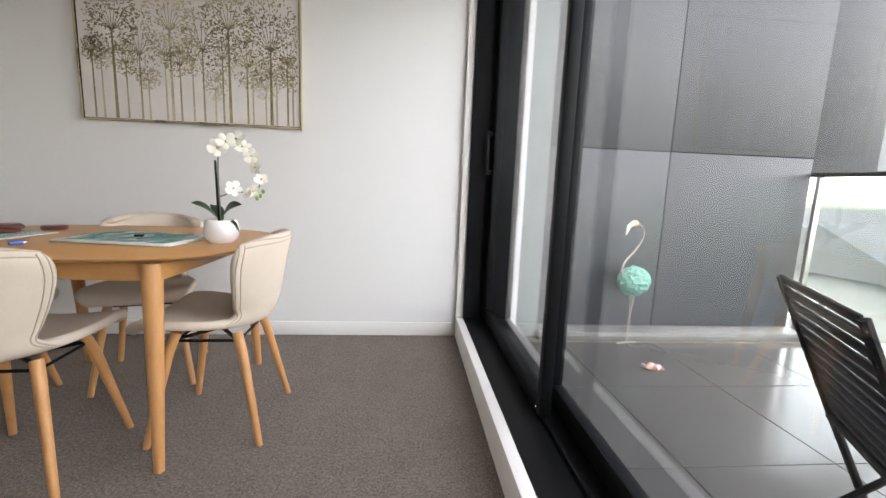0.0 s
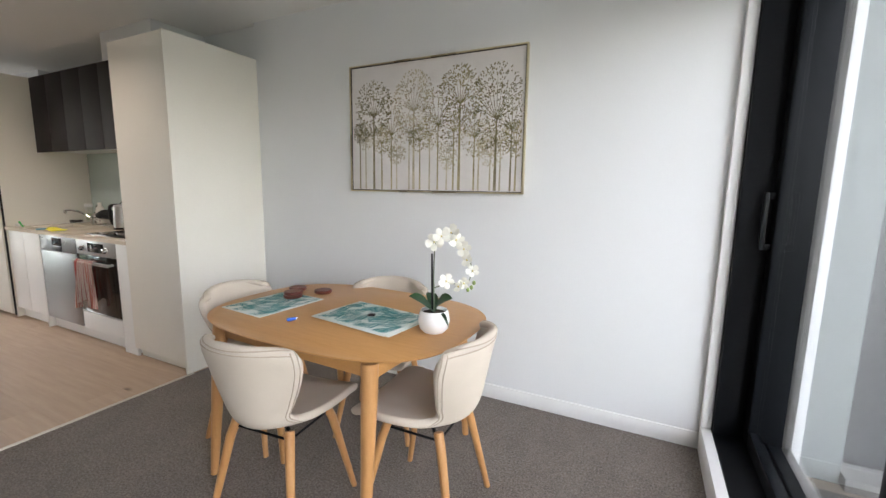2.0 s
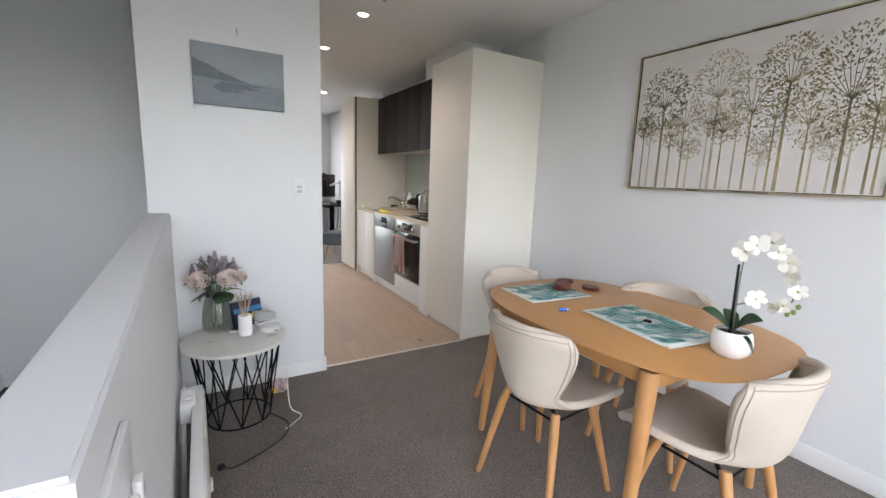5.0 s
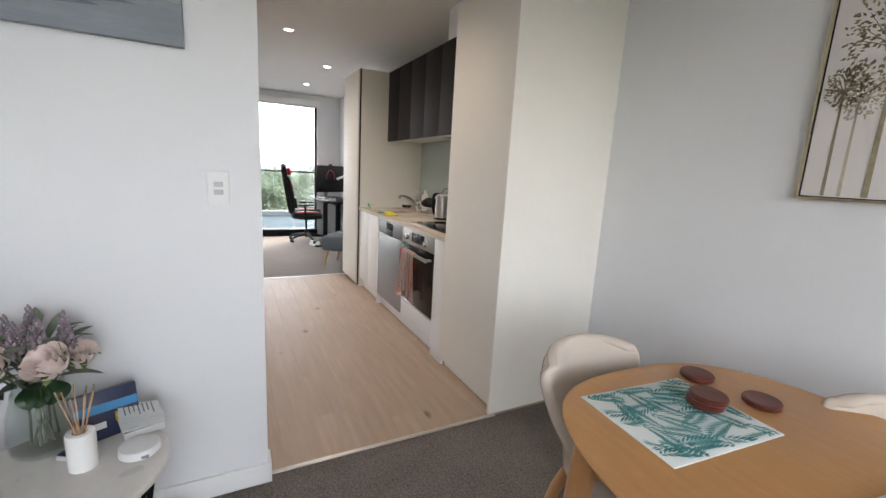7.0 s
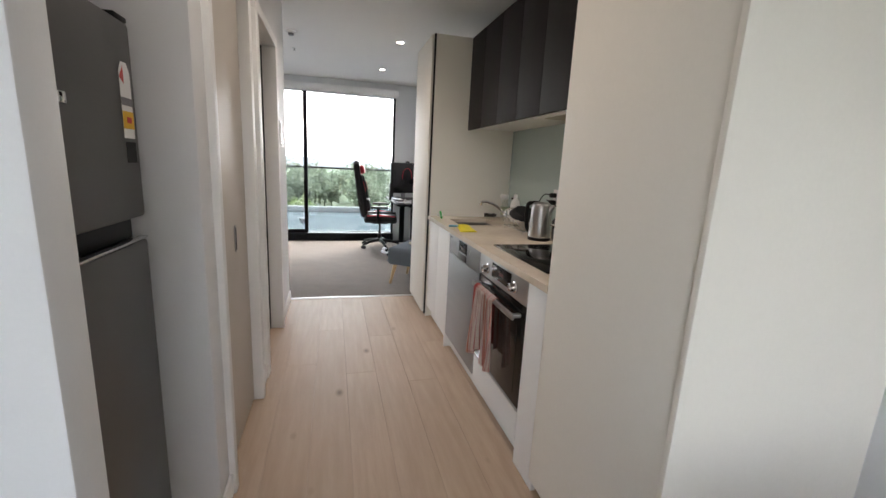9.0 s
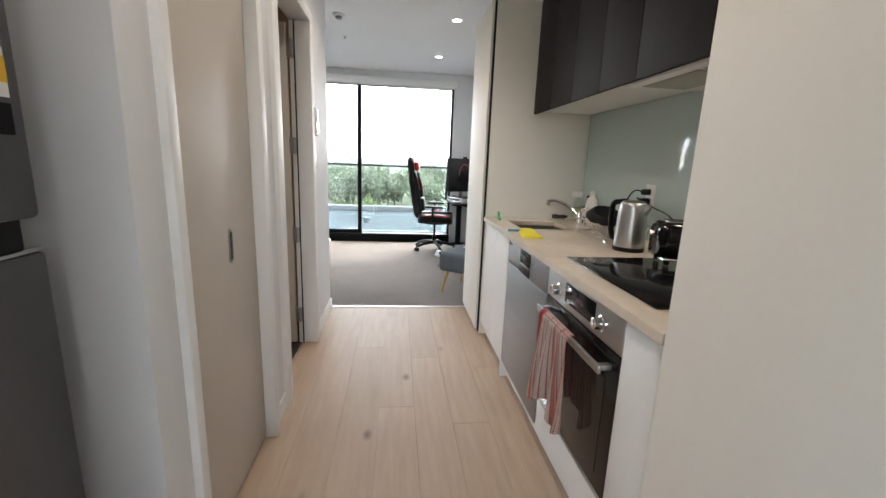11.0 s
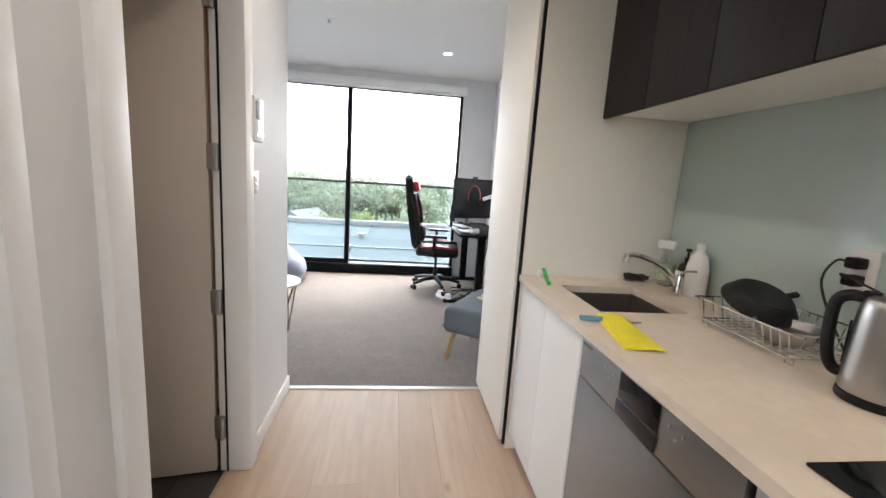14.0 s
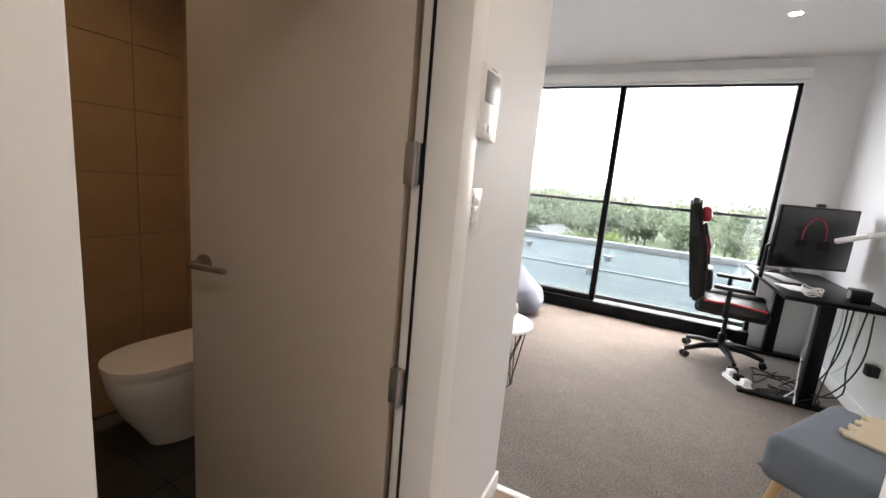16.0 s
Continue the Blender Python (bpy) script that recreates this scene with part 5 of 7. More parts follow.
def orchid():
    o = thing("potted_orchid", "white artificial orchid in a round white pot on the table", "plant", pose(-1.365, 2.315, TZ + 0.0005, 0, 0, 27))
    part("pot", lathe([(0.0, 0.0), (0.045, 0.0), (0.062, 0.018), (0.068, 0.05), (0.062, 0.085), (0.056, 0.095), (0.052, 0.093), (0.056, 0.08), (0.0, 0.075)], 36, cap=False), CERAMIC, o)
    part("soil", lathe([(0.0, 0.082), (0.055, 0.080)], 24, cap=False), BARK, o)
    lb = bmesh.new()
    blade(lb, (0, 0, 0.085), (-0.105, -0.05, 0.165), 0.032, 0.02, (0, -0.4, 0.9))
    blade(lb, (0, 0, 0.085), (0.075, -0.06, 0.16), 0.034, 0.025, (-0.3, -0.4, 0.85))
    blade(lb, (0, 0, 0.085), (-0.02, 0.075, 0.15), 0.028, 0.02, (0, 0.4, 0.9))
    blade(lb, (0.02, -0.02, 0.085), (0.06, -0.085, 0.045), 0.008, 0.03, (0, -0.5, 0.8))
    part("leaves", lb, LEAF, o)
    part("stake", rod((-0.008, 0, 0.08), (-0.012, 0, 0.335), 0.0048, 0.0045), BLACKP, o)
    arc = smooth_path([(0.0, 0, 0.08), (-0.003, 0, 0.30), (0.01, 0.0, 0.40), (0.06, 0.0, 0.425), (0.12, 0.0, 0.38), (0.15, 0.0, 0.30), (0.15, 0.0, 0.235), (0.125, 0.0, 0.205), (0.06, 0.0, 0.21), (-0.01, 0, 0.185)], 5)
    part("stem", tube(arc, 0.0028, 6), GREYLEAF, o)
    rnd = random.Random(5)
    for i, (x, z, r) in enumerate(((-0.005, 0.385, 0.05), (0.02, 0.41, 0.048), (0.06, 0.425, 0.05), (0.085, 0.395, 0.046), (0.115, 0.36, 0.044), (0.14, 0.315, 0.04), (0.15, 0.265, 0.038), (0.045, 0.225, 0.044), (0.095, 0.20, 0.034), (0.13, 0.215, 0.034))):
        b = bmesh.new()
        m = Matrix.Translation((x + rnd.uniform(-0.008, 0.008), -0.02 + rnd.uniform(-0.012, 0.012), z)) @ Euler((radians(65 + rnd.uniform(-22, 22)), rnd.uniform(-0.4, 0.4), radians(-25 + rnd.uniform(-35, 35)))).to_matrix().to_4x4()
        flower(b, m, 0.78 * r)
        fl = part("flower", b, PETAL, o, angle=80)
        part("throat", ball((m @ Vector((0, 0, 0.004))), 0.0042, (1, 1, 1.2), sub=1), THROAT, fl)
    for x, z in ((0.155, 0.195), (0.14, 0.185), (0.165, 0.215)):
        part("bud", ball((x, -0.01, z), 0.008, (1, 1, 1.3)), LIME, o)


def small_table_bits():
    p = thing("plastic_clip", "small blue plastic clip lying on the table", "clip", pose(-2.0, 2.13, TZ + 0.0005, 0, 0, 60))
    part("body", box(-0.02, 0.02, -0.009, 0.009, 0.0, 0.012, 0.003), BLUEBIT, p)
    part("tip", box(0.02, 0.03, -0.005, 0.005, 0.002, 0.009, 0.002), CHROME, p)
    q = thing("black_clip", "small black clip lying on the stacked placemats", "clip", pose(-1.70, 2.33, TZ + 0.0135, 0, 0, 20))
    part("body", box(-0.016, 0.016, -0.012, 0.012, 0.0, 0.008, 0.002), BLACKP, q)
    part("wire_arm", tube([(-0.01, 0, 0.008), (0, 0, 0.016), (0.012, 0, 0.008)], 0.0015, 5), STEEL, q)


def tree_painting():
    x0, x1, z0, z1 = -2.512, -1.252, 1.328, 2.176
    f = NORTH - 0.075
    p = thing("tree_painting", "wide framed canvas of gold and bronze trees on the wall", "painting")
    part("canvas", box(x0 + 0.012, x1 - 0.012, f + 0.008, NORTH - 0.047, z0 + 0.012, z1 - 0.012), CANVAS, p)
    b = bmesh.new()
    for d in ((x0, x1, z0, z0 + 0.009), (x0, x1, z1 - 0.009, z1), (x0, x0 + 0.009, z0 + 0.009, z1 - 0.009), (x1 - 0.009, x1, z0 + 0.009, z1 - 0.009)):
        box(d[0], d[1], f - 0.004, NORTH - 0.046, d[2], d[3], 0.0015, b)
    part("frame", b, GOLD, p)
    # solid black strips stand for the shade between canvas and frame
    s = bmesh.new()
    for d in ((x0 + 0.009, x1 - 0.009, z0 + 0.009, z0 + 0.013), (x0 + 0.009, x1 - 0.009, z1 - 0.013, z1 - 0.009), (x0 + 0.009, x0 + 0.013, z0 + 0.013, z1 - 0.013), (x1 - 0.013, x1 - 0.009, z0 + 0.013, z1 - 0.013)):
        box(d[0], d[1], f + 0.004, NORTH - 0.048, d[2], d[3], bm=s)
    part("shadow_gap", s, BLACKP, p)
    rnd = random.Random(11)
    lay = {"pale": bmesh.new(), "mid": bmesh.new(), "dark": bmesh.new()}
    W, H = x1 - x0 - 0.03, z1 - z0 - 0.03
    # place along the width, fork, top of the crown, half width, tone
    trees = [(0.052, 0.45, 0.55, 0.07, "dark"), (0.09, 0.4, 0.52, 0.07, "pale"), (0.148, 0.6, 0.885, 0.155, "dark"), (0.2, 0.38, 0.53, 0.08, "mid"),
             (0.263, 0.44, 0.74, 0.105, "mid"), (0.297, 0.27, 0.37, 0.075, "pale"), (0.376, 0.45, 0.6, 0.1, "pale"), (0.404, 0.62, 0.93, 0.15, "pale"),
             (0.443, 0.39, 0.53, 0.09, "mid"), (0.501, 0.42, 0.6, 0.09, "pale"), (0.55, 0.5, 0.79, 0.12, "mid"), (0.602, 0.23, 0.35, 0.075, "pale"),
             (0.64, 0.45, 0.66, 0.1, "mid"), (0.672, 0.65, 0.93, 0.15, "mid"), (0.754, 0.4, 0.65, 0.12, "mid"), (0.779, 0.34, 0.5, 0.09, "pale"),
             (0.84, 0.26, 0.4, 0.085, "pale"), (0.867, 0.52, 0.91, 0.165, "dark"), (0.892, 0.36, 0.52, 0.1, "pale"), (0.945, 0.44, 0.73, 0.115, "dark"),
             (0.97, 0.34, 0.5, 0.075, "mid")]
    yy = {"pale": f + 0.0074, "mid": f + 0.0066, "dark": f + 0.0058}

    def quad(k, pts):
        if all(0.004 < u < W - 0.004 and 0 <= v < H - 0.004 for u, v in pts):
            lay[k].faces.new([lay[k].verts.new((x0 + 0.015 + u, yy[k], z0 + 0.015 + v)) for u, v in pts])

    def stroke(k, a, c, w0, w1):
        d = Vector((c[0] - a[0], c[1] - a[1]))
        if d.length < 1e-6:
            return
        n = Vector((-d.y, d.x)).normalized()
        quad(k, [(a[0] + n.x * w0, a[1] + n.y * w0), (a[0] - n.x * w0, a[1] - n.y * w0), (c[0] - n.x * w1, c[1] - n.y * w1), (c[0] + n.x * w1, c[1] + n.y * w1)])

    for u, fork, top, hw, k in trees:
        cx, fz, span = u * W, fork * H, (top - fork) * H
        big = hw > 0.14
        stroke(k, (cx, 0.002), (cx, fz), 0.0095 if big else 0.006, 0.0045 if big else 0.003)
        for j in range(11 if big else 7):
            a = math.pi * (0.08 + 0.84 * j / (10 if big else 6))
            reach = rnd.uniform(0.68, 0.86)
            mid = (cx + 0.45 * hw * math.cos(a), fz + 0.30 * span * math.sin(a) + 0.06 * span)
            end = (cx + reach * hw * math.cos(a), fz + reach * 0.9 * span * math.sin(a) + 0.04 * span)
            stroke(k, (cx + 0.002, fz - 0.10 * span * (1 - abs(math.cos(a)))), mid, 0.0024, 0.0016)
            stroke(k, mid, end, 0.0016, 0.0007)
        for j in range(430 if big else 230):
            a, q = rnd.uniform(0, 2 * math.pi), math.sqrt(rnd.uniform(0.05, 1))
            lx = cx + q * hw * math.cos(a)
            lz = fz + 0.30 * span + q * (0.72 if math.sin(a) > 0 else 0.9) * span * math.sin(a)
            t = a + rnd.uniform(-0.9, 0.9)
            s1, s2 = (rnd.uniform(0.0065, 0.0105), rnd.uniform(0.0032, 0.005)) if big else (rnd.uniform(0.005, 0.0085), rnd.uniform(0.0024, 0.0038))
            ct, st = math.cos(t), math.sin(t)
            quad(k, [(lx + ct * s1, lz + st * s1), (lx - st * s2, lz + ct * s2), (lx - ct * s1, lz - st * s1), (lx + st * s2, lz - ct * s2)])
    for k, mt in (("pale", PAINT_PALE), ("mid", PAINT_MID), ("dark", PAINT_DARK)):
        tagged(part("painted_foliage", lay[k], mt, p), kind="stuff")


def sea_painting():
    X = -3.404
    p = thing("sea_painting", "small unframed canvas of a misty grey lake and hills", "painting")
    y0, y1, z0, z1 = 0.671, 1.136, 1.706, 2.026
    part("canvas", box(X, X + 0.032, y0, y1, z0, z1, 0.003), SEA_SKY, p)

    def flat(name, pts, mt, k):
        b = bmesh.new()
        b.faces.new([b.verts.new((X + 0.032 + 0.0006 * k, y0 + u * (y1 - y0), z0 + v * (z1 - z0))) for u, v in pts])
        part(name, b, mt, p)
    flat("painted_water", [(0.006, 0.006), (0.994, 0.006), (0.994, 0.40), (0.006, 0.46)], SEA_WATER, 1)
    flat("painted_hill", [(0.006, 0.44), (0.3, 0.42), (0.62, 0.40), (0.42, 0.50), (0.28, 0.56), (0.16, 0.66), (0.08, 0.68), (0.006, 0.74)], SEA_HILL, 2)
    flat("painted_hill", [(0.3, 0.40), (0.85, 0.385), (0.6, 0.35), (0.75, 0.32), (0.45, 0.29), (0.55, 0.25), (0.30, 0.22), (0.2, 0.3)], SEA_HILL, 2)


def side_table():
    cx, cy, H, R = -3.065, 0.80, 0.46, 0.26
    t = thing("side_table", "round marble-look side table on a black wire basket frame", "side table", pose(cx, cy, 0))
    part("tabletop", lathe([(0.0, H - 0.018), (R - 0.003, H - 0.018), (R, H - 0.015), (R, H - 0.003), (R - 0.003, H), (0, H)], 56), MARBLE, t)
    n, rb, rt = 9, 0.16, 0.225
    for r, z in ((rb, 0.005), (rt, H - 0.024)):
        part("ring", tube([(r * math.cos(2 * math.pi * k / 40), r * math.sin(2 * math.pi * k / 40), z) for k in range(40)], 0.0045, 6, closed=True), BLACK, t)
    for k in range(n):
        a = 2 * math.pi * k / n
        for d in (-0.62, 0.62, 0.12):
            part("wire", rod((rb * math.cos(a), rb * math.sin(a), 0.005), (rt * math.cos(a + d), rt * math.sin(a + d), H - 0.024), 0.004, seg=6), BLACK, t)
    top = H + 0.0005
    v = thing("flower_vase", "clear glass vase with blush roses and mauve sprays", "vase", pose(-3.235, 0.725, top) @ Matrix.Scale(1.1, 4))
    part("vase", lathe([(0.0, 0.0), (0.066, 0.0), (0.074, 0.012), (0.077, 0.05), (0.072, 0.11), (0.060, 0.16), (0.054, 0.185), (0.058, 0.205), (0.055, 0.205), (0.051, 0.185), (0.057, 0.158), (0.069, 0.108), (0.074, 0.05), (0.071, 0.016), (0, 0.012)], 36, cap=False), CLEAR, v)
    rnd = random.Random(3)
    st = bmesh.new()
    heads = [(0.06, -0.07, 0.27), (0.085, 0.055, 0.275), (-0.02, -0.105, 0.26), (0.02, 0.10, 0.265), (-0.05, -0.04, 0.30)]
    sprays = [(0.0, 0.0, 0.345), (-0.03, -0.06, 0.315), (0.03, 0.08, 0.31), (0.04, -0.02, 0.315), (-0.06, 0.05, 0.305), (0.0, -0.10, 0.285), (0.05, 0.03, 0.325)]
    for x, y, z in heads + sprays:
        tube(smooth_path([(rnd.uniform(-0.03, 0.03), rnd.uniform(-0.03, 0.03), 0.02), (x * 0.3, y * 0.3, 0.18), (x, y, z)], 4), 0.0028, 5, st)
    part("stems", st, GREYLEAF, v)
    for i, (x, y, z) in enumerate(heads):
        b = bmesh.new()
        r = 0.056 if i < 2 else 0.043
        tilt = Matrix.Translation((x, y, z)) @ Euler((rnd.uniform(-0.4, 0.4), 0.7, rnd.uniform(-0.5, 0.5))).to_matrix().to_4x4()
        for ring, (n2, rr, h) in enumerate(((3, 0.32, 0.95), (4, 0.52, 0.9), (5, 0.74, 0.78), (6, 0.95, 0.6))):
            for k in range(n2):
                a = 2 * math.pi * (k + 0.37 * ring) / n2
                pts = []
                for u in range(5):
                    for w in range(4):
                        ang = a + (u / 4 - 0.5) * 2.6 / n2 * 2.2
                        hh = w / 3
                        rad = rr * r * (0.66 + 0.5 * hh - 0.16 * hh * hh)
                        pts.append(b.verts.new(tilt @ Vector((rad * math.cos(ang), rad * math.sin(ang), r * (h * hh - 0.25 + 0.06 * math.sin(u * 2))))))
                for u in range(4):
                    for w in range(3):
                        b.faces.new((pts[u * 4 + w], pts[u * 4 + 4 + w], pts[u * 4 + 5 + w], pts[u * 4 + 1 + w]))
        ro = part("rose", b, PINK, v, angle=80)
        g = bmesh.new()
        for k in range(5):
            a = 2 * math.pi * k / 5
            blade(g, tilt @ Vector((0, 0, -0.35 * r)), tilt @ Vector((1.1 * r * math.cos(a), 1.1 * r * math.sin(a), -0.1 * r)), 0.009, 0.003, (0, 0, 1))
        part("sepals", g, LIME, ro)
    for x, y, z in sprays:
        b = bmesh.new()
        for k in range(26):
            s = k / 26
            a = k * 2.4
            rr = 0.015 * (1 - s) + 0.003
            ball((x + rr * math.cos(a), y + rr * math.sin(a), z - 0.02 + 0.085 * s), 0.006 * (1.1 - 0.6 * s), (1, 1, 1.9), b, 1)
        part("spray", b, MAUVE, v)
    lb = bmesh.new()
    for k in range(44):
        a, z = rnd.uniform(0, 6.28), rnd.uniform(0.19, 0.32)
        r0, r1 = rnd.uniform(0.02, 0.05), rnd.uniform(0.09, 0.14)
        blade(lb, (r0 * math.cos(a), r0 * math.sin(a), z), (r1 * math.cos(a), r1 * math.sin(a), z + rnd.uniform(-0.03, 0.08)), rnd.uniform(0.008, 0.018), 0.008, (0, 0, 1))
    part("leaves", lb, GREYLEAF, v)
    lg = bmesh.new()
    for k in range(9):
        a = rnd.uniform(0, 6.28)
        blade(lg, (0.02 * math.cos(a), 0.02 * math.sin(a), 0.20), (0.075 * math.cos(a), 0.075 * math.sin(a), 0.15), 0.026, 0.02, (math.cos(a), math.sin(a), 0.3))
    part("rose_leaves", lg, LEAF, v)

    d = thing("reed_diffuser", "white ceramic cylinder diffuser holding pale reeds", "diffuser", pose(-3.085, 0.85, top))
    part("pot", lathe([(0.0, 0.0), (0.034, 0.0), (0.035, 0.003), (0.035, 0.107), (0.033, 0.11), (0.018, 0.11), (0.017, 0.095), (0, 0.095)], 32, cap=False), CERAMIC, d)
    for k in range(9):
        a = 2 * math.pi * k / 9
        part("reed", rod((0.008 * math.cos(a), 0.008 * math.sin(a), 0.096), (0.042 * math.cos(a), 0.042 * math.sin(a), 0.235 + 0.01 * math.sin(3 * k)), 0.002, seg=6), REED, d)
    h = thing("round_hub", "round white smart hub on the side table", "hub", pose(-3.10, 0.98, top))
    part("body", lathe([(0.0, 0.0), (0.05, 0.0), (0.054, 0.004), (0.054, 0.02), (0.05, 0.026), (0.0, 0.028)], 36), WHITEP, h)
    part("port", box(0.045, 0.0535, 0.012, 0.03, 0.007, 0.014), GREYP, h)
    bk = thing("book", "navy boxed book leaning open beside the diffuser", "book", pose(-3.215, 0.885, top, 0, 0, 24))
    cov = part("cover", moved(box(-0.03, 0.004, -0.085, 0.085, 0.0, 0.15, 0.001), Matrix.Rotation(radians(-14), 4, "Y") @ Matrix.Translation((0, 0, 0.0015))), NAVY, bk)
    part("cover_band", moved(box(0.0043, 0.0052, -0.083, 0.083, 0.085, 0.112), Matrix.Rotation(radians(-14), 4, "Y")), BLUE, cov)
    part("cover_sticker", moved(box(0.0045, 0.0056, 0.02, 0.075, 0.045, 0.075), Matrix.Rotation(radians(-14), 4, "Y")), YELLOW, cov)
    part("cover_title", moved(box(0.0045, 0.0056, -0.06, -0.005, 0.035, 0.055), Matrix.Rotation(radians(-14), 4, "Y")), PAPER, cov, "pale unreadable title bar")
    pg = thing("paper_stack", "stack of white papers and a paperback on the table", "papers", pose(-3.235, 0.965, top, 0, 0, 20) @ Matrix.Scale(0.9, 4))
    part("paperback", box(-0.055, 0.055, -0.06, 0.06, 0.0, 0.028, 0.002), PAPER, pg)
    part("cover", box(-0.056, 0.056, -0.061, 0.061, 0.0285, 0.031, 0.0008), BLACKP, pg)
    for k in range(6):
        s = part("sheet", moved(box(-0.055, 0.06, -0.065, 0.06, 0.0, 0.0016), Matrix.Translation((0, 0, 0.033 + 0.009 * k)) @ Euler((radians(-3 - 1.5 * k), radians(4 * math.sin(k)), radians(6 * math.sin(2.3 * k)))).to_matrix().to_4x4()), PAPER, pg)
        if k == 5:
            for j in range(7):
                part("text_line", moved(box(-0.045, 0.05 - 0.012 * (j % 3), -0.05 + j * 0.014, -0.046 + j * 0.014, 0.0018, 0.0023), Matrix.Translation((0, 0, 0.033 + 0.009 * k)) @ Euler((radians(-3 - 1.5 * k), radians(4 * math.sin(k)), radians(6 * math.sin(2.3 * k)))).to_matrix().to_4x4()), INK, s)
    u = thing("usb_stick", "small black and white adapter on the side table", "adapter", pose(-3.14, 0.80, top, 0, 0, 60))
    part("body", box(-0.025, 0.025, -0.013, 0.013, 0.0, 0.014, 0.003), WHITEP, u)
    part("cap", box(-0.022, 0.022, -0.011, 0.011, 0.0142, 0.018, 0.001), NAVY, u)
    c = thing("floor_cables", "tangled white and black charger cables on the carpet", "cable")
    part("cord", tube(smooth_path([(-2.99, 0.95, 0.006), (-2.86, 1.02, 0.006), (-2.74, 0.98, 0.006), (-2.65, 0.86, 0.006), (-2.60, 0.74, 0.006), (-2.62, 0.70, 0.012)], 8), 0.004, 6), RUBBER, c)
    part("plug", box(-2.635, -2.61, 0.675, 0.705, 0.0, 0.02, 0.004), BLACKP, c)
    part("cord", tube(smooth_path([(-2.90, 1.03, 0.30), (-2.93, 1.04, 0.12), (-2.96, 1.06, 0.02), (-2.9, 1.1, 0.006), (-2.84, 1.05, 0.006), (-2.80, 1.0, 0.006)], 6), 0.003, 6), WHITEP, c)
    bg = thing("plastic_bag", "crumpled printed plastic wrapper behind the side table", "bag", pose(-3.22, 1.02, 0.0))
    bb = ball((0, 0, 0.045), 0.06, (0.6, 1.2, 0.75), sub=3)
    for vtx in bb.verts:
        vtx.co += Vector((noise.noise(vtx.co * 40), noise.noise(vtx.co * 37 + Vector((3, 1, 2))), 0.5 * noise.noise(vtx.co * 33))) * 0.018
        vtx.co.z = max(vtx.co.z, 0.001)
    part("wrapper", bb, plain("printed_wrapper", (0.6, 0.45, 0.45), 0.3, vary=0.5, big=25), bg)
    part("label", box(0.03, 0.04, -0.05, -0.01, 0.02, 0.06, 0.002), YELLOW, bg)


def panel_heater():
    h = thing("panel_heater", "slim white panel heater standing along the half wall", "heater")
    part("body", box(-2.62, -1.75, 0.60, 0.64, 0.05, 0.435, 0.008), WHITEP, h)
    part("glass_front", box(-2.60, -1.77, 0.6405, 0.646, 0.07, 0.42, 0.002), MARBLE, h)
    part("control_box", box(-2.60, -2.44, 0.56, 0.615, 0.36, 0.44, 0.006), WHITEP, h)
    for x in (-2.56, -2.49):
        part("dial", lathe([(0.02, 0.0), (0.02, 0.006), (0.012, 0.009), (0, 0.009)], 20, at=(x, 0.585, 0.44)), CERAMIC, h)
    for x in (-2.5, -1.88):
        part("foot", box(x - 0.02, x + 0.02, 0.58, 0.655, 0.0, 0.05, 0.006), WHITEP, h)
    o = thing("power_outlet", "white wall outlet strip with four sockets on the half wall", "outlet")
    part("plate", box(-1.265, -1.10, 0.5735, 0.583, 0.905, 1.04, 0.003), WHITEP, o)
    for i in range(4):
        part("rocker", box(-1.255 + i * 0.04, -1.233 + i * 0.04, 0.5825, 0.594, 0.942, 0.972, 0.003), CERAMIC, o)


dining_set()
placemat(-2.284, 2.29, 0.30, 0.385, -5, 1, 1, "white placemat with teal palm leaves")
placemat(-1.70, 2.33, 0.45, 0.30, -8, 3, 2, "stack of white placemats with teal palm leaves")
coaster(-2.285, 2.415, 2)
coaster(-2.225, 2.585, 1)
coaster(-2.40, 2.565, 1)
orchid()
small_table_bits()
tree_painting()
sea_painting()
side_table()
panel_heater()


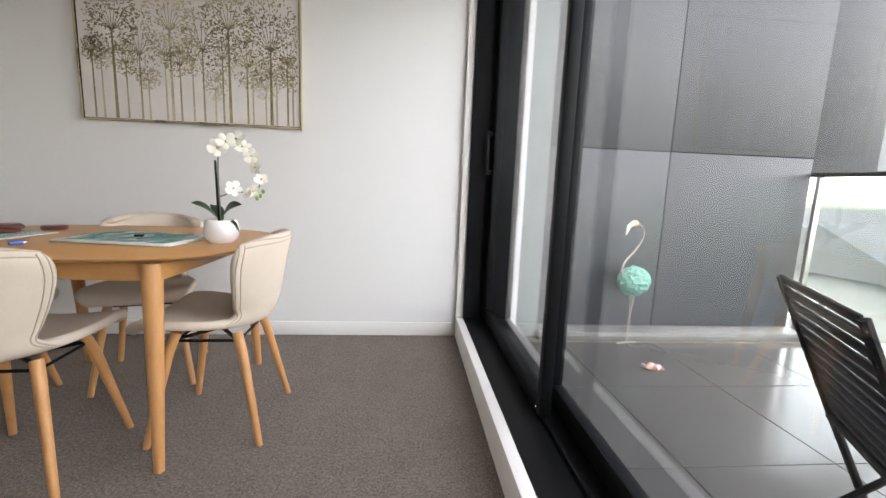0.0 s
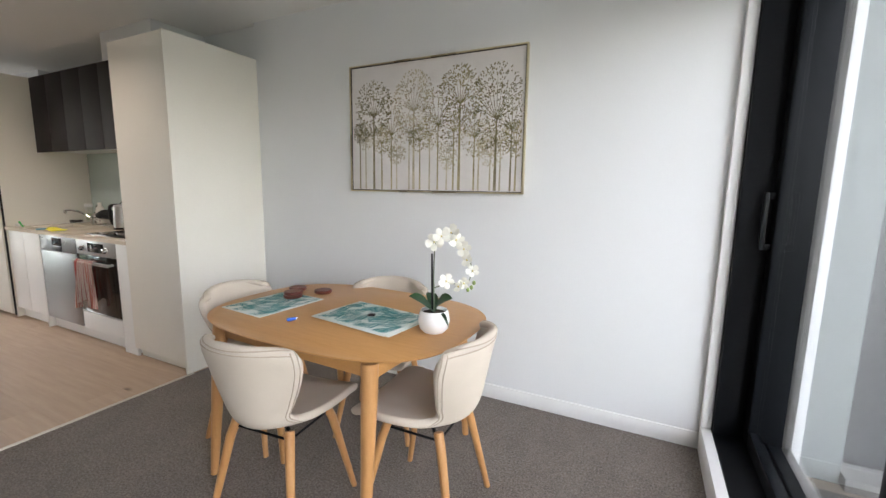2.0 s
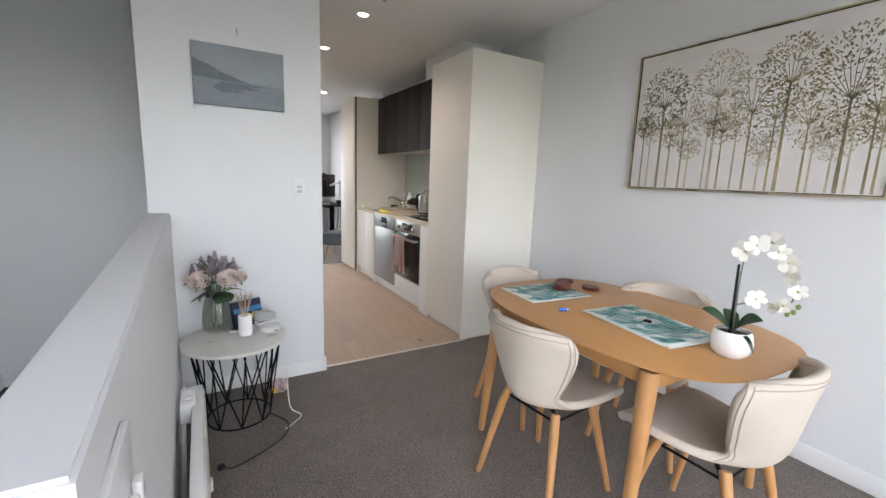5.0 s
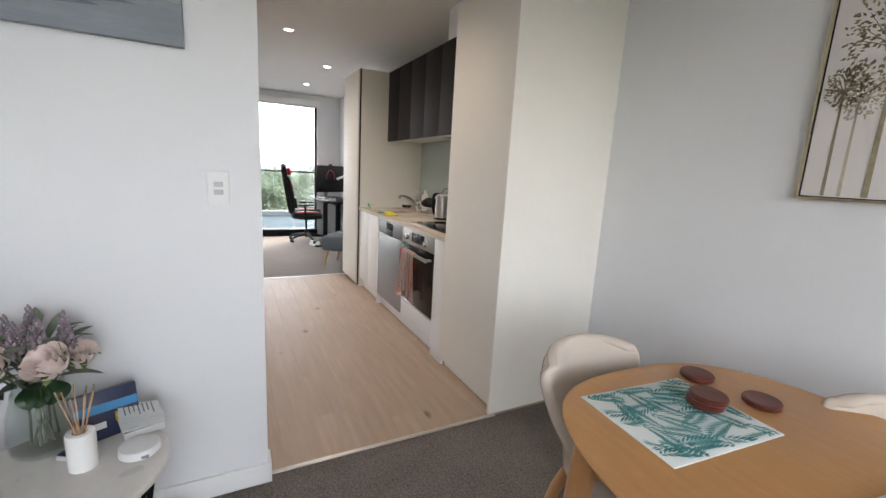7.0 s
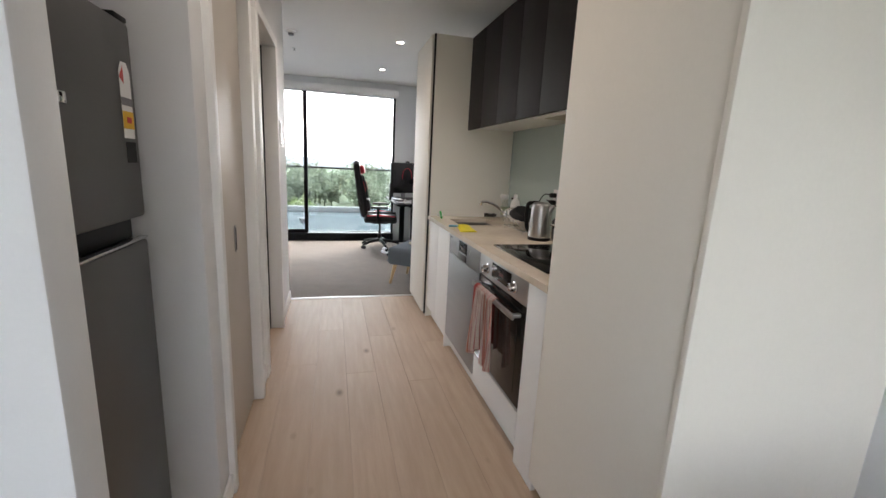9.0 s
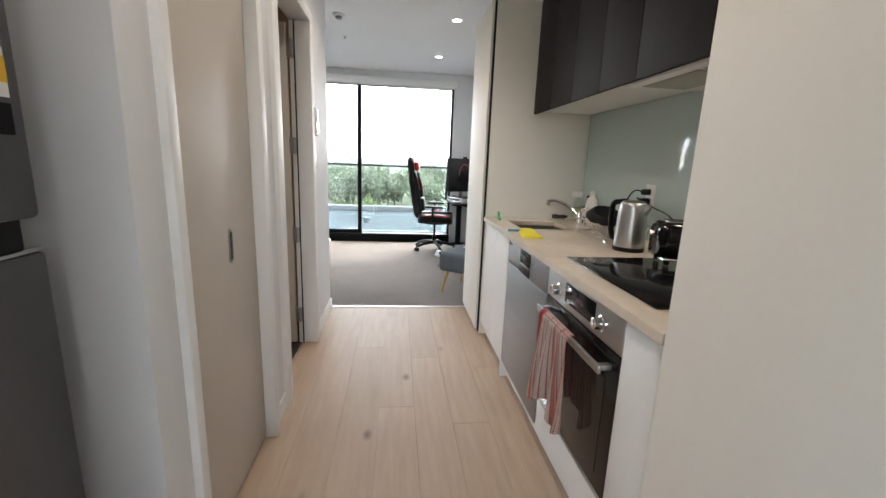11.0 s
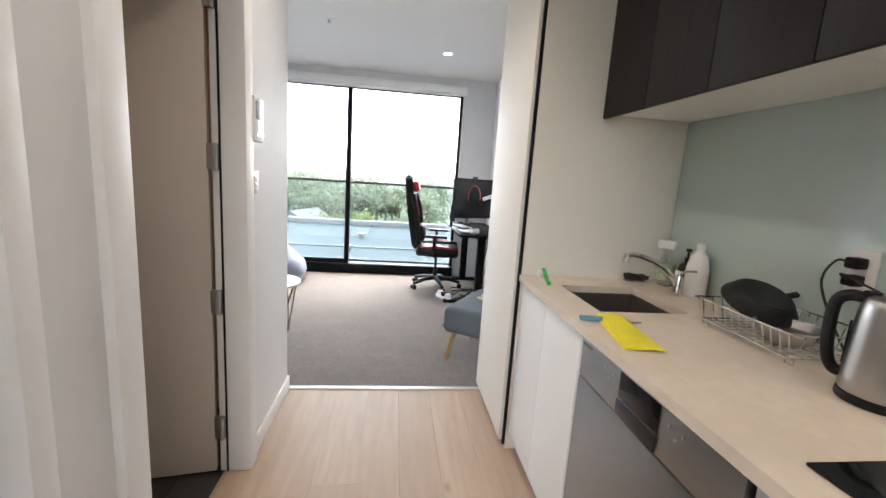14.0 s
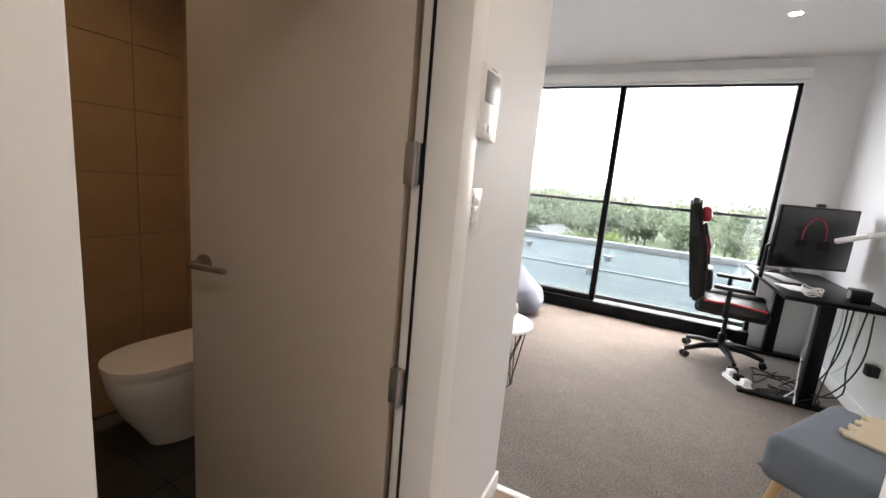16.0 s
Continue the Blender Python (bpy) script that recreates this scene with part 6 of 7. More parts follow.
# ---- far room ----
def gaming_chair():
    c = thing("gaming_chair", "black and red gaming chair on a five-star castor base", "chair", pose(-9.38, 2.46, 0, 0, 0, -8))
    part("column", lathe([(0.03, 0.09), (0.03, 0.22), (0.018, 0.225), (0.018, 0.40), (0, 0.40)], 18), BLACKP, c)
    for k in range(5):
        a = radians(20 + 72 * k)
        d = Vector((math.cos(a), math.sin(a), 0))
        part("base_arm", tube([d * 0.02 + Vector((0, 0, 0.12)), d * 0.18 + Vector((0, 0, 0.105)), d * 0.31 + Vector((0, 0, 0.07))], [0.03, 0.024, 0.018], 8), BLACKP, c)
        w = bmesh.new()
        e = d * 0.31
        s = Vector((-d.y, d.x, 0))
        for o in (-0.018, 0.018):
            rod(e + s * (o - 0.01) + Vector((0, 0, 0.028)), e + s * (o + 0.01) + Vector((0, 0, 0.028)), 0.028, seg=16, bm=w)
        part("castor", w, BLACKP, c)
    part("mechanism", box(-0.1, 0.1, -0.13, 0.13, 0.39, 0.42, 0.01), BLACKP, c)
    seat = part("seat", box(-0.25, 0.25, -0.24, 0.27, 0.42, 0.52, 0.04, seg=4), LEATHER, c)
    for sx in (-1, 1):
        part("side_bolster", moved(box(-0.05, 0.05, -0.22, 0.26, -0.045, 0.06, 0.035, seg=4), Matrix.Translation((sx * 0.24, 0, 0.49)) @ Matrix.Rotation(radians(-sx * 12), 4, "Y")), LEATHER, seat)
    lean = Matrix.Translation((0, -0.235, 0.50)) @ Matrix.Rotation(radians(9), 4, "X")
    b = bmesh.new()
    prof = [(-0.20, 0.0), (-0.235, 0.12), (-0.225, 0.25), (-0.25, 0.42), (-0.27, 0.55), (-0.21, 0.66), (-0.15, 0.72), (-0.15, 0.82), (-0.10, 0.87)]
    out = [(x, z) for x, z in prof] + [(-x, z) for x, z in prof[::-1]]
    lo = [b.verts.new((x, -0.05, z)) for x, z in out]
    hi = [b.verts.new((x, 0.035, z)) for x, z in out]
    b.faces.new(lo)
    b.faces.new(hi[::-1])
    for i in range(len(out)):
        b.faces.new((lo[i], hi[i], hi[(i + 1) % len(out)], lo[(i + 1) % len(out)]))
    bmesh.ops.bevel(b, geom=[e for e in b.edges if abs(e.verts[0].co.y - e.verts[1].co.y) < 1e-4], offset=0.022, segments=3, affect="EDGES")
    back = part("backrest", moved(b, lean), LEATHER, c)
    for sx in (-1, 1):
        part("wing", moved(tube([(sx * 0.205, 0.03, 0.05), (sx * 0.215, 0.045, 0.25), (sx * 0.235, 0.05, 0.45), (sx * 0.20, 0.035, 0.64)], [0.03, 0.036, 0.034, 0.02], 10), lean), LEATHER, back)
        part("red_stripe", moved(tube([(sx * 0.225, 0.060, 0.34), (sx * 0.238, 0.078, 0.42), (sx * 0.228, 0.066, 0.54)], [0.008, 0.012, 0.008], 8), lean), REDLEATHER, back)
        part("seat_stripe", tube([(sx * 0.285, -0.18, 0.535), (sx * 0.285, 0.0, 0.55), (sx * 0.28, 0.24, 0.535)], [0.008, 0.016, 0.008], 8), REDLEATHER, seat)
    part("head_pillow", moved(box(-0.12, 0.12, 0.035, 0.10, 0.66, 0.79, 0.028, seg=4), lean), REDLEATHER, back)
    part("lumbar_pillow", moved(box(-0.16, 0.16, 0.035, 0.11, 0.08, 0.27, 0.03, seg=4), lean), LEATHER, back)
    for sx in (-1, 1):
        part("arm_post", tube([(sx * 0.22, -0.02, 0.42), (sx * 0.31, -0.02, 0.44), (sx * 0.315, -0.02, 0.66)], 0.018, 8), BLACKP, c)
        part("arm_pad", box(sx * 0.315 - 0.045, sx * 0.315 + 0.045, -0.13, 0.13, 0.66, 0.69, 0.012, seg=3), BLACKP, c)


def desk_area():
    Z = 0.77
    d = thing("standing_desk", "black standing desk against the wall", "desk")
    part("desktop", box(-10.0, -8.62, 2.62, 3.165, Z - 0.028, Z, 0.005), BLACK, d)
    for x in (-9.80, -8.74):
        part("leg", box(x - 0.035, x + 0.035, 2.84, 2.92, 0.03, Z - 0.03, 0.006), BLACK, d)
        part("foot", box(x - 0.035, x + 0.035, 2.50, 3.14, 0.0, 0.03, 0.006), BLACK, d)
    part("crossbeam", box(-9.76, -8.78, 2.86, 2.90, Z - 0.08, Z - 0.029, 0.004), BLACK, d)
    m = thing("monitor", "large black monitor on a wall-side arm above the desk", "monitor", pose(-9.18, 2.84, 1.13, 0, 0, -62))
    part("housing", box(-0.30, 0.30, -0.012, 0.02, -0.23, 0.23, 0.008), BLACKP, m)
    part("screen", box(-0.29, 0.29, 0.0202, 0.022, -0.215, 0.22, 0.001), SCREEN, m)
    part("mount", box(-0.06, 0.06, -0.04, -0.012, -0.06, 0.06, 0.006), WHITEP, m)
    part("stand", tube([(0, -0.04, 0), (0.05, -0.16, -0.02), (0.16, -0.2, -0.1), (0.16, -0.2, -0.359)], 0.016, 8), BLACKP, m)
    part("webcam", box(-0.03, 0.03, -0.01, 0.02, 0.231, 0.255, 0.006), BLACKP, m)
    h = thing("headset", "red and black headset hanging on the monitor", "headset", pose(-9.12, 2.86, 1.13, 0, 0, -62))
    part("headband", tube([(0.09 * math.cos(a), -0.05, 0.02 + 0.13 * math.sin(a)) for a in [k * math.pi / 10 for k in range(-2, 13)]], 0.012, 8), REDLEATHER, h)
    for s in (-1, 1):
        part("ear_cup", rod((s * 0.085, -0.07, -0.05), (s * 0.085, -0.03, -0.05), 0.04, seg=20), BLACKP, h)
    k = thing("keyboard", "black keyboard on the desk", "keyboard", pose(-9.32, 2.75, Z, 0, 0, 12))
    part("base", box(-0.20, 0.20, -0.065, 0.065, 0.0, 0.014, 0.004), BLACKP, k)
    for r in range(4):
        part("key_row", box(-0.19, 0.19, -0.056 + r * 0.029, -0.031 + r * 0.029, 0.0142, 0.022, 0.002), GREYP, k)
    ms = thing("mouse_mat", "dark mouse mat on the desk", "mat", pose(-9.68, 2.78, Z))
    part("mat", box(-0.14, 0.14, -0.12, 0.12, 0.0, 0.004, 0.001), SCREEN, ms)
    mo = thing("mouse", "black computer mouse on its mat", "mouse", pose(-9.66, 2.77, Z + 0.0045))
    part("shell", ball((0, 0, 0.0), 0.03, (0.9, 1.6, 1.0)), BLACKP, mo)
    cb = thing("charging_cable", "coiled white cable lying on the desk", "cable")
    rnd = random.Random(8)
    for i in range(4):
        part("coil", tube([(-8.80 + (0.07 + 0.012 * i) * math.cos(a) + rnd.uniform(-0.006, 0.006), 2.80 + 0.05 * math.sin(a) + rnd.uniform(-0.006, 0.006), Z + 0.008 + 0.012 * i + 0.008 * math.sin(3 * a + i)) for a in [j * math.pi / 10 for j in range(20)]], 0.004, 6, closed=True), WHITEP, cb)
    mug = thing("pen_pot", "clear pot with pens at the back of the desk", "pot", pose(-9.86, 2.9, Z))
    part("pot", lathe([(0.0, 0.0), (0.035, 0.0), (0.036, 0.10), (0.033, 0.10), (0.032, 0.006), (0, 0.006)], 20, cap=False), GREYP, mug)
    for i in range(5):
        part("pen", rod((0.01 * math.cos(i), 0.01 * math.sin(i), 0.01), (0.035 * math.cos(i * 1.3), 0.035 * math.sin(i * 1.3), 0.16), 0.004, seg=8), (REDINK, NAVY, BLACKP, BLUEBIT, REDINK)[i], mug)
    sp = thing("desk_speaker", "small black speaker on the desk", "speaker", pose(-8.78, 3.03, Z))
    part("cabinet", box(-0.05, 0.05, -0.05, 0.05, 0.0, 0.09, 0.008), BLACKP, sp)
    part("cone", rod((0.0, -0.051, 0.05), (0, -0.046, 0.05), 0.03, seg=20), GREYP, sp)
    pa = thing("desk_papers", "loose white papers on the desk", "papers", pose(-9.0, 2.75, Z, 0, 0, 15))
    for i in range(3):
        part("sheet", moved(box(-0.105, 0.105, -0.075, 0.075, 0, 0.001), pose(0.01 * i, 0.012 * i, 0.0014 * i + 0.0002, 0, 0, 9 * i)), PAPER, pa)
    ar = thing("wall_bracket", "cream screen bracket fixed to the wall", "bracket")
    part("wall_plate", box(-9.04, -8.92, 3.155, 3.179, 1.10, 1.30, 0.004), WHITEP, ar)
    part("arm", tube([(-8.98, 3.155, 1.22), (-8.86, 3.02, 1.2), (-9.0, 2.92, 1.14)], 0.02, 8), WHITEP, ar)
    po = thing("power_outlet", "white wall outlet with black adapters above the desk", "outlet")
    part("plate", box(-8.62, -8.50, 3.170, 3.179, 1.24, 1.32, 0.003), WHITEP, po)
    part("adapter", box(-8.60, -8.55, 3.115, 3.17, 1.25, 1.31, 0.008), BLACKP, po)
    po2 = thing("power_outlet", "white wall outlet with a black charger under the desk", "outlet")
    part("plate", box(-8.72, -8.6, 3.170, 3.179, 0.34, 0.42, 0.003), WHITEP, po2)
    part("adapter", box(-8.70, -8.63, 3.11, 3.17, 0.34, 0.41, 0.008), BLACKP, po2)
    cs = thing("desk_cables", "loose black and grey cables hanging under the desk", "cable")
    for i in range(9):
        x = -9.3 + 0.09 * i
        part("cord", tube(smooth_path([(x, 3.05, Z - 0.03), (x + rnd.uniform(-0.1, 0.1), 3.03, 0.45 + rnd.uniform(-0.1, 0.1)), (x + rnd.uniform(-0.15, 0.15), 2.98, 0.18), (-8.9 + rnd.uniform(-0.15, 0.25), 2.8 + rnd.uniform(-0.1, 0.2), 0.035)], 5), 0.005, 5), RUBBER if i % 3 else WHITEP, cs)
    for i in range(6):
        part("cord", tube(smooth_path([(-8.95 + rnd.uniform(-0.25, 0.25), 2.72 + rnd.uniform(-0.15, 0.3), 0.01 + 0.01 * i) for j in range(5)], 5), 0.005, 5), RUBBER, cs)
    ps = thing("power_board", "white power board with adapters on the carpet by the desk", "power board", pose(-8.86, 2.52, 0, 0, 0, 25))
    part("body", box(-0.13, 0.13, -0.03, 0.03, 0.0, 0.035, 0.006), WHITEP, ps)
    for i in range(3):
        part("adapter", box(-0.10 + i * 0.08, -0.05 + i * 0.08, -0.028, 0.028, 0.0352, 0.08, 0.006), WHITEP if i != 1 else BLACKP, ps)


def soft_seats():
    o = thing("footstool", "grey-blue upholstered footstool with tapered wooden legs", "footstool", pose(-7.40, 2.64, 0, 0, 0, 146))
    part("cushion", box(-0.33, 0.33, -0.18, 0.18, 0.24, 0.437, 0.045, seg=5), GREYBLUE, o)
    part("seam", tube([(-0.325, -0.178, 0.29), (0.325, -0.178, 0.29), (0.325, 0.178, 0.29), (-0.325, 0.178, 0.29)], 0.006, 6, closed=True), GREYBLUE, o)
    beech = wood("beech_leg", (0.5, 0.33, 0.17), (0.42, 0.26, 0.12), (10, 10, 1))
    for sx in (-1, 1):
        for sy in (-1, 1):
            part("leg", tube([(sx * 0.21, sy * 0.12, 0.25), (sx * 0.235, sy * 0.175, 0.0)], [0.024, 0.014], 14), beech, o)
    t = thing("knitted_throw", "cream fringed throw lying on the footstool", "throw", pose(-7.40, 2.64, 0, 0, 0, 146))
    wool = plain("cream_wool", (0.62, 0.54, 0.40), 0.95, vary=0.1, fine=300, relief=0.4)
    for i in range(14):
        x = -0.03 + i * 0.023
        part("strand", tube([(x, 0.03 + 0.02 * math.sin(i * 1.7), 0.449), (x + 0.006 * math.sin(i), -0.05, 0.449), (x, -0.14, 0.448), (x + 0.004 * math.sin(2 * i), -0.195, 0.42), (x + 0.008 * math.sin(i * 2), -0.20, 0.33)], 0.012, 6), wool, t)
    g = thing("beanbag", "slumped grey fabric beanbag on the carpet", "beanbag", pose(-9.45, 0.48, 0) @ Matrix.Diagonal((1, 1, 0.82, 1)))
    bb = lathe([(0.0, 0.0), (0.25, 0.0), (0.36, 0.05), (0.40, 0.14), (0.36, 0.28), (0.26, 0.42), (0.14, 0.54), (0.05, 0.60), (0.0, 0.61)], 40, cap=False)
    bmesh.ops.subdivide_edges(bb, edges=bb.edges[:], cuts=1, use_grid_fill=True)
    for v in bb.verts:
        a = math.atan2(v.co.y, v.co.x)
        k = 1 + 0.035 * math.sin(6 * a + 5 * v.co.z) + 0.09 * noise.noise(v.co * 4)
        v.co.x, v.co.y = v.co.x * k, v.co.y * k
        if v.co.z > 0.05:
            v.co.z += 0.05 * noise.noise(v.co * 5 + Vector((4, 2, 1)))
            v.co.x -= 0.12 * v.co.z
    part("bag", bb, GREYBAG, g, angle=80)
    c = thing("coffee_table", "round white coffee table on black wire legs", "coffee table", pose(-7.80, 0.93, 0))
    part("tabletop", lathe([(0.0, 0.405), (0.245, 0.405), (0.25, 0.41), (0.25, 0.42), (0.247, 0.425), (0, 0.425)], 48), TRIM, c)
    part("ring", tube([(0.16 * math.cos(2 * math.pi * k / 36), 0.16 * math.sin(2 * math.pi * k / 36), 0.005) for k in range(36)], 0.0045, 6, closed=True), BLACK, c)
    for k in range(9):
        a = 2 * math.pi * k / 9
        for d in (-0.6, 0.6):
            part("wire", rod((0.16 * math.cos(a), 0.16 * math.sin(a), 0.005), (0.22 * math.cos(a + d), 0.22 * math.sin(a + d), 0.405), 0.0038, seg=6), BLACK, c)
    w = thing("white_cushion", "small white fluffy cushion on the coffee table", "cushion", pose(-7.86, 0.95, 0.4255))
    cu = ball((0, 0, 0.075), 0.11, (1.0, 1.0, 0.68), sub=3)
    for v in cu.verts:
        v.co *= 1 + 0.06 * noise.noise(v.co * 25)
    part("cover", cu, plain("white_fleece", (0.75, 0.74, 0.72), 0.95, fine=200, relief=0.5), w)


# ---- bathroom ----
def bathroom():
    t = thing("toilet", "white back-to-wall toilet with a closed lid", "toilet", pose(-6.0, -0.16, 0))
    b = bmesh.new()
    rows = []
    for z, f, back, w in ((0.0, -0.20, -0.62, 0.115), (0.06, -0.17, -0.62, 0.125), (0.18, -0.10, -0.62, 0.155), (0.30, -0.055, -0.62, 0.178), (0.37, -0.045, -0.62, 0.183), (0.385, -0.05, -0.62, 0.18)):
        ring = []
        for k in range(25):
            a = -math.pi / 2 + math.pi * k / 24
            cx = f - 0.24
            ring.append(b.verts.new((cx + (f - cx) * math.cos(a) ** 0.8 if math.cos(a) > 0 else cx, w * math.sin(a), z)))
        ring.append(b.verts.new((back, w, z)))
        ring.append(b.verts.new((back, -w, z)))
        rows.append(ring)
    for u, v in zip(rows, rows[1:]):
        for k in range(len(u)):
            b.faces.new((u[k], u[(k + 1) % len(u)], v[(k + 1) % len(u)], v[k]))
    b.faces.new(rows[-1])
    b.faces.new(rows[0][::-1])
    part("pan", b, CERAMIC, t, angle=50)

    def lid(z0, z1, g):
        out = []
        for k in range(29):
            a = -math.pi / 2 + math.pi * k / 28
            out.append((-0.29 + (0.255 + g) * max(0.0, math.cos(a)) ** 0.8, (0.186 + g) * math.sin(a)))
        out += [(-0.52, 0.17), (-0.52, -0.17)]
        return slab(out, z0, z1, bev=0.006)
    part("seat", lid(0.388, 0.402, -0.004), CERAMIC, t)
    part("lid", lid(0.405, 0.432, 0.0), CERAMIC, t)
    h = thing("toilet_roll", "white toilet roll on a chrome holder on the tiled wall", "toilet roll")
    part("holder", tube([(-5.94, -0.555, 0.70), (-5.94, -0.49, 0.70), (-6.06, -0.49, 0.70)], 0.006, 8), CHROME, h)
    part("roll", rod((-5.96, -0.495, 0.665), (-6.05, -0.495, 0.665), 0.048, seg=24), PAPER, h)


# ---- outside ----
def balcony():
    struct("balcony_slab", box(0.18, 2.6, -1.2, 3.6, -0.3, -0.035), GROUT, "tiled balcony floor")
    struct("balcony_wall", box(0.35, 2.385, 3.415, 3.55, -0.3, 3.2), plain("dark_joint", (0.02, 0.02, 0.022), 0.8), "grey panel clad balcony wall")
    wall = bpy.data.objects["balcony_wall"]
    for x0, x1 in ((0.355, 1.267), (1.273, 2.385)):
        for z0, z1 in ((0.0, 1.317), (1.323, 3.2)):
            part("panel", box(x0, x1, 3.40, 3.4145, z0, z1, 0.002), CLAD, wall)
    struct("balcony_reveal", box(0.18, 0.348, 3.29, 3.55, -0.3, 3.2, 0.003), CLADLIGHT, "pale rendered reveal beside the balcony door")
    # ledge colour is darkened too, to dim the balcony
    struct("balcony_ledge", box(0.35, 2.385, 3.235, 3.398, -0.034, 0.03, 0.003), plain("dimmed_pale_ledge", (0.17, 0.167, 0.16), 0.5), "pale ledge along the balcony wall")
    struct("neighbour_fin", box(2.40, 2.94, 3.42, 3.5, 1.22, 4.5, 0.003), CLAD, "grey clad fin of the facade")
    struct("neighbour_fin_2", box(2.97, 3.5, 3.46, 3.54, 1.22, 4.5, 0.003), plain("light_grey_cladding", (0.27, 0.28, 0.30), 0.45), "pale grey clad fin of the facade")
    r = tagged(thing("balustrade_east", "glass balcony balustrade with a black rail", "railing"), kind="structure")
    part("top_rail", box(2.385, 2.435, -1.2, 3.41, 1.185, 1.215, 0.006), BLACK, r)
    for i in range(4):
        pane_of(r, "pane", box(2.405, 2.415, -1.15 + i * 1.14, -0.03 + i * 1.14, 0.02, 1.185), RAILGLASS)
    part("end_post", box(2.39, 2.43, 3.33, 3.36, -0.03, 1.185, 0.003), STEEL, r)
    part("bottom_channel", box(2.38, 2.44, -1.2, 3.41, -0.034, 0.02, 0.004), BLACK, r)
    f = thing("garden_flamingo", "wire flamingo with a mint green tin body on the balcony", "ornament", pose(1.0, 3.235, -0.03, 0, 0, 18))
    part("neck", tube(smooth_path([(-0.075, 0, 0.44), (-0.115, 0, 0.50), (-0.10, 0, 0.58), (-0.02, 0, 0.65), (0.045, 0, 0.74), (0.04, 0, 0.81), (-0.02, 0, 0.845)], 6), 0.006, 6), WIRE, f)
    bd = ball((0.0, 0, 0.44), 0.115, (1.05, 0.8, 0.88), sub=4)
    for v in bd.verts:
        n = (v.co - Vector((0, 0, 0.44))).normalized()
        v.co += n * (0.016 * noise.noise(v.co * 42) + 0.008 * noise.noise(v.co * 95))
    part("body", bd, MINT, f, angle=20)
    part("head", ball((-0.045, 0, 0.845), 0.026, (1.2, 0.8, 0.9)), BEAK, f)
    part("beak", tube([(-0.06, 0, 0.845), (-0.10, 0, 0.825), (-0.115, 0, 0.765)], [0.018, 0.014, 0.004], 8), PETAL, f)
    part("tail", tube([(0.07, 0, 0.40), (0.105, 0, 0.37)], [0.03, 0.012], 8), PETAL, f)
    for s in (-1, 1):
        part("leg", tube([(0.0, 0.02 * s, 0.36), (0.03 * s, 0.03 * s, 0.2), (-0.01 + 0.03 * s, 0.03 * s, 0.005)], 0.005, 6), WIRE, f)
        part("foot", tube([(-0.10 + 0.03 * s, 0.03 * s, 0.005), (-0.01 + 0.03 * s, 0.03 * s, 0.005), (0.06 + 0.03 * s, 0.05 * s, 0.005)], 0.006, 6), WIRE, f)
    s = thing("seashell", "pale pink spiral seashell lying on the balcony tiles", "shell", pose(0.90, 2.76, -0.028, 0, 0, -20))
    sb = tube([(-0.06 + 0.008 * k, 0.012 * math.sin(k * 1.1), 0.018 + 0.006 * math.cos(k * 1.1)) for k in range(16)], [0.006 + 0.0022 * k if k < 8 else 0.024 - 0.0026 * (k - 8) for k in range(16)], 12)
    part("shell", sb, SHELLP, s)

    c = thing("folding_chair", "black slatted metal folding chair on the balcony", "chair", pose(0.60, 1.27, -0.028, 0, 0, -28))
    for y in (-0.22, 0.22):
        part("back_stile", tube([(-0.27, y, 0.83), (-0.10, y, 0.44), (0.10, y, 0.0)], 0.011, 8), BLACK, c)
        part("rear_leg", tube([(0.16, y * 0.9, 0.46), (-0.24, y * 0.9, 0.0)], 0.010, 8), BLACK, c)
    for i in range(12):
        k = i / 11
        x, z = -0.268 + 0.165 * k, 0.825 - 0.37 * k
        part("back_slat", moved(box(-0.004, 0.004, -0.215, 0.215, -0.0125, 0.0125, 0.002), Matrix.Translation((x, 0, z)) @ Matrix.Rotation(radians(-24), 4, "Y")), BLACK, c)
    for i in range(10):
        x = -0.11 + i * 0.036
        part("seat_slat", box(x - 0.012, x + 0.012, -0.21, 0.21, 0.446, 0.456, 0.003), BLACK, c)
    part("cross_bar", tube([(0.05, -0.22, 0.11), (0.05, 0.22, 0.11)], 0.008, 8), BLACK, c)


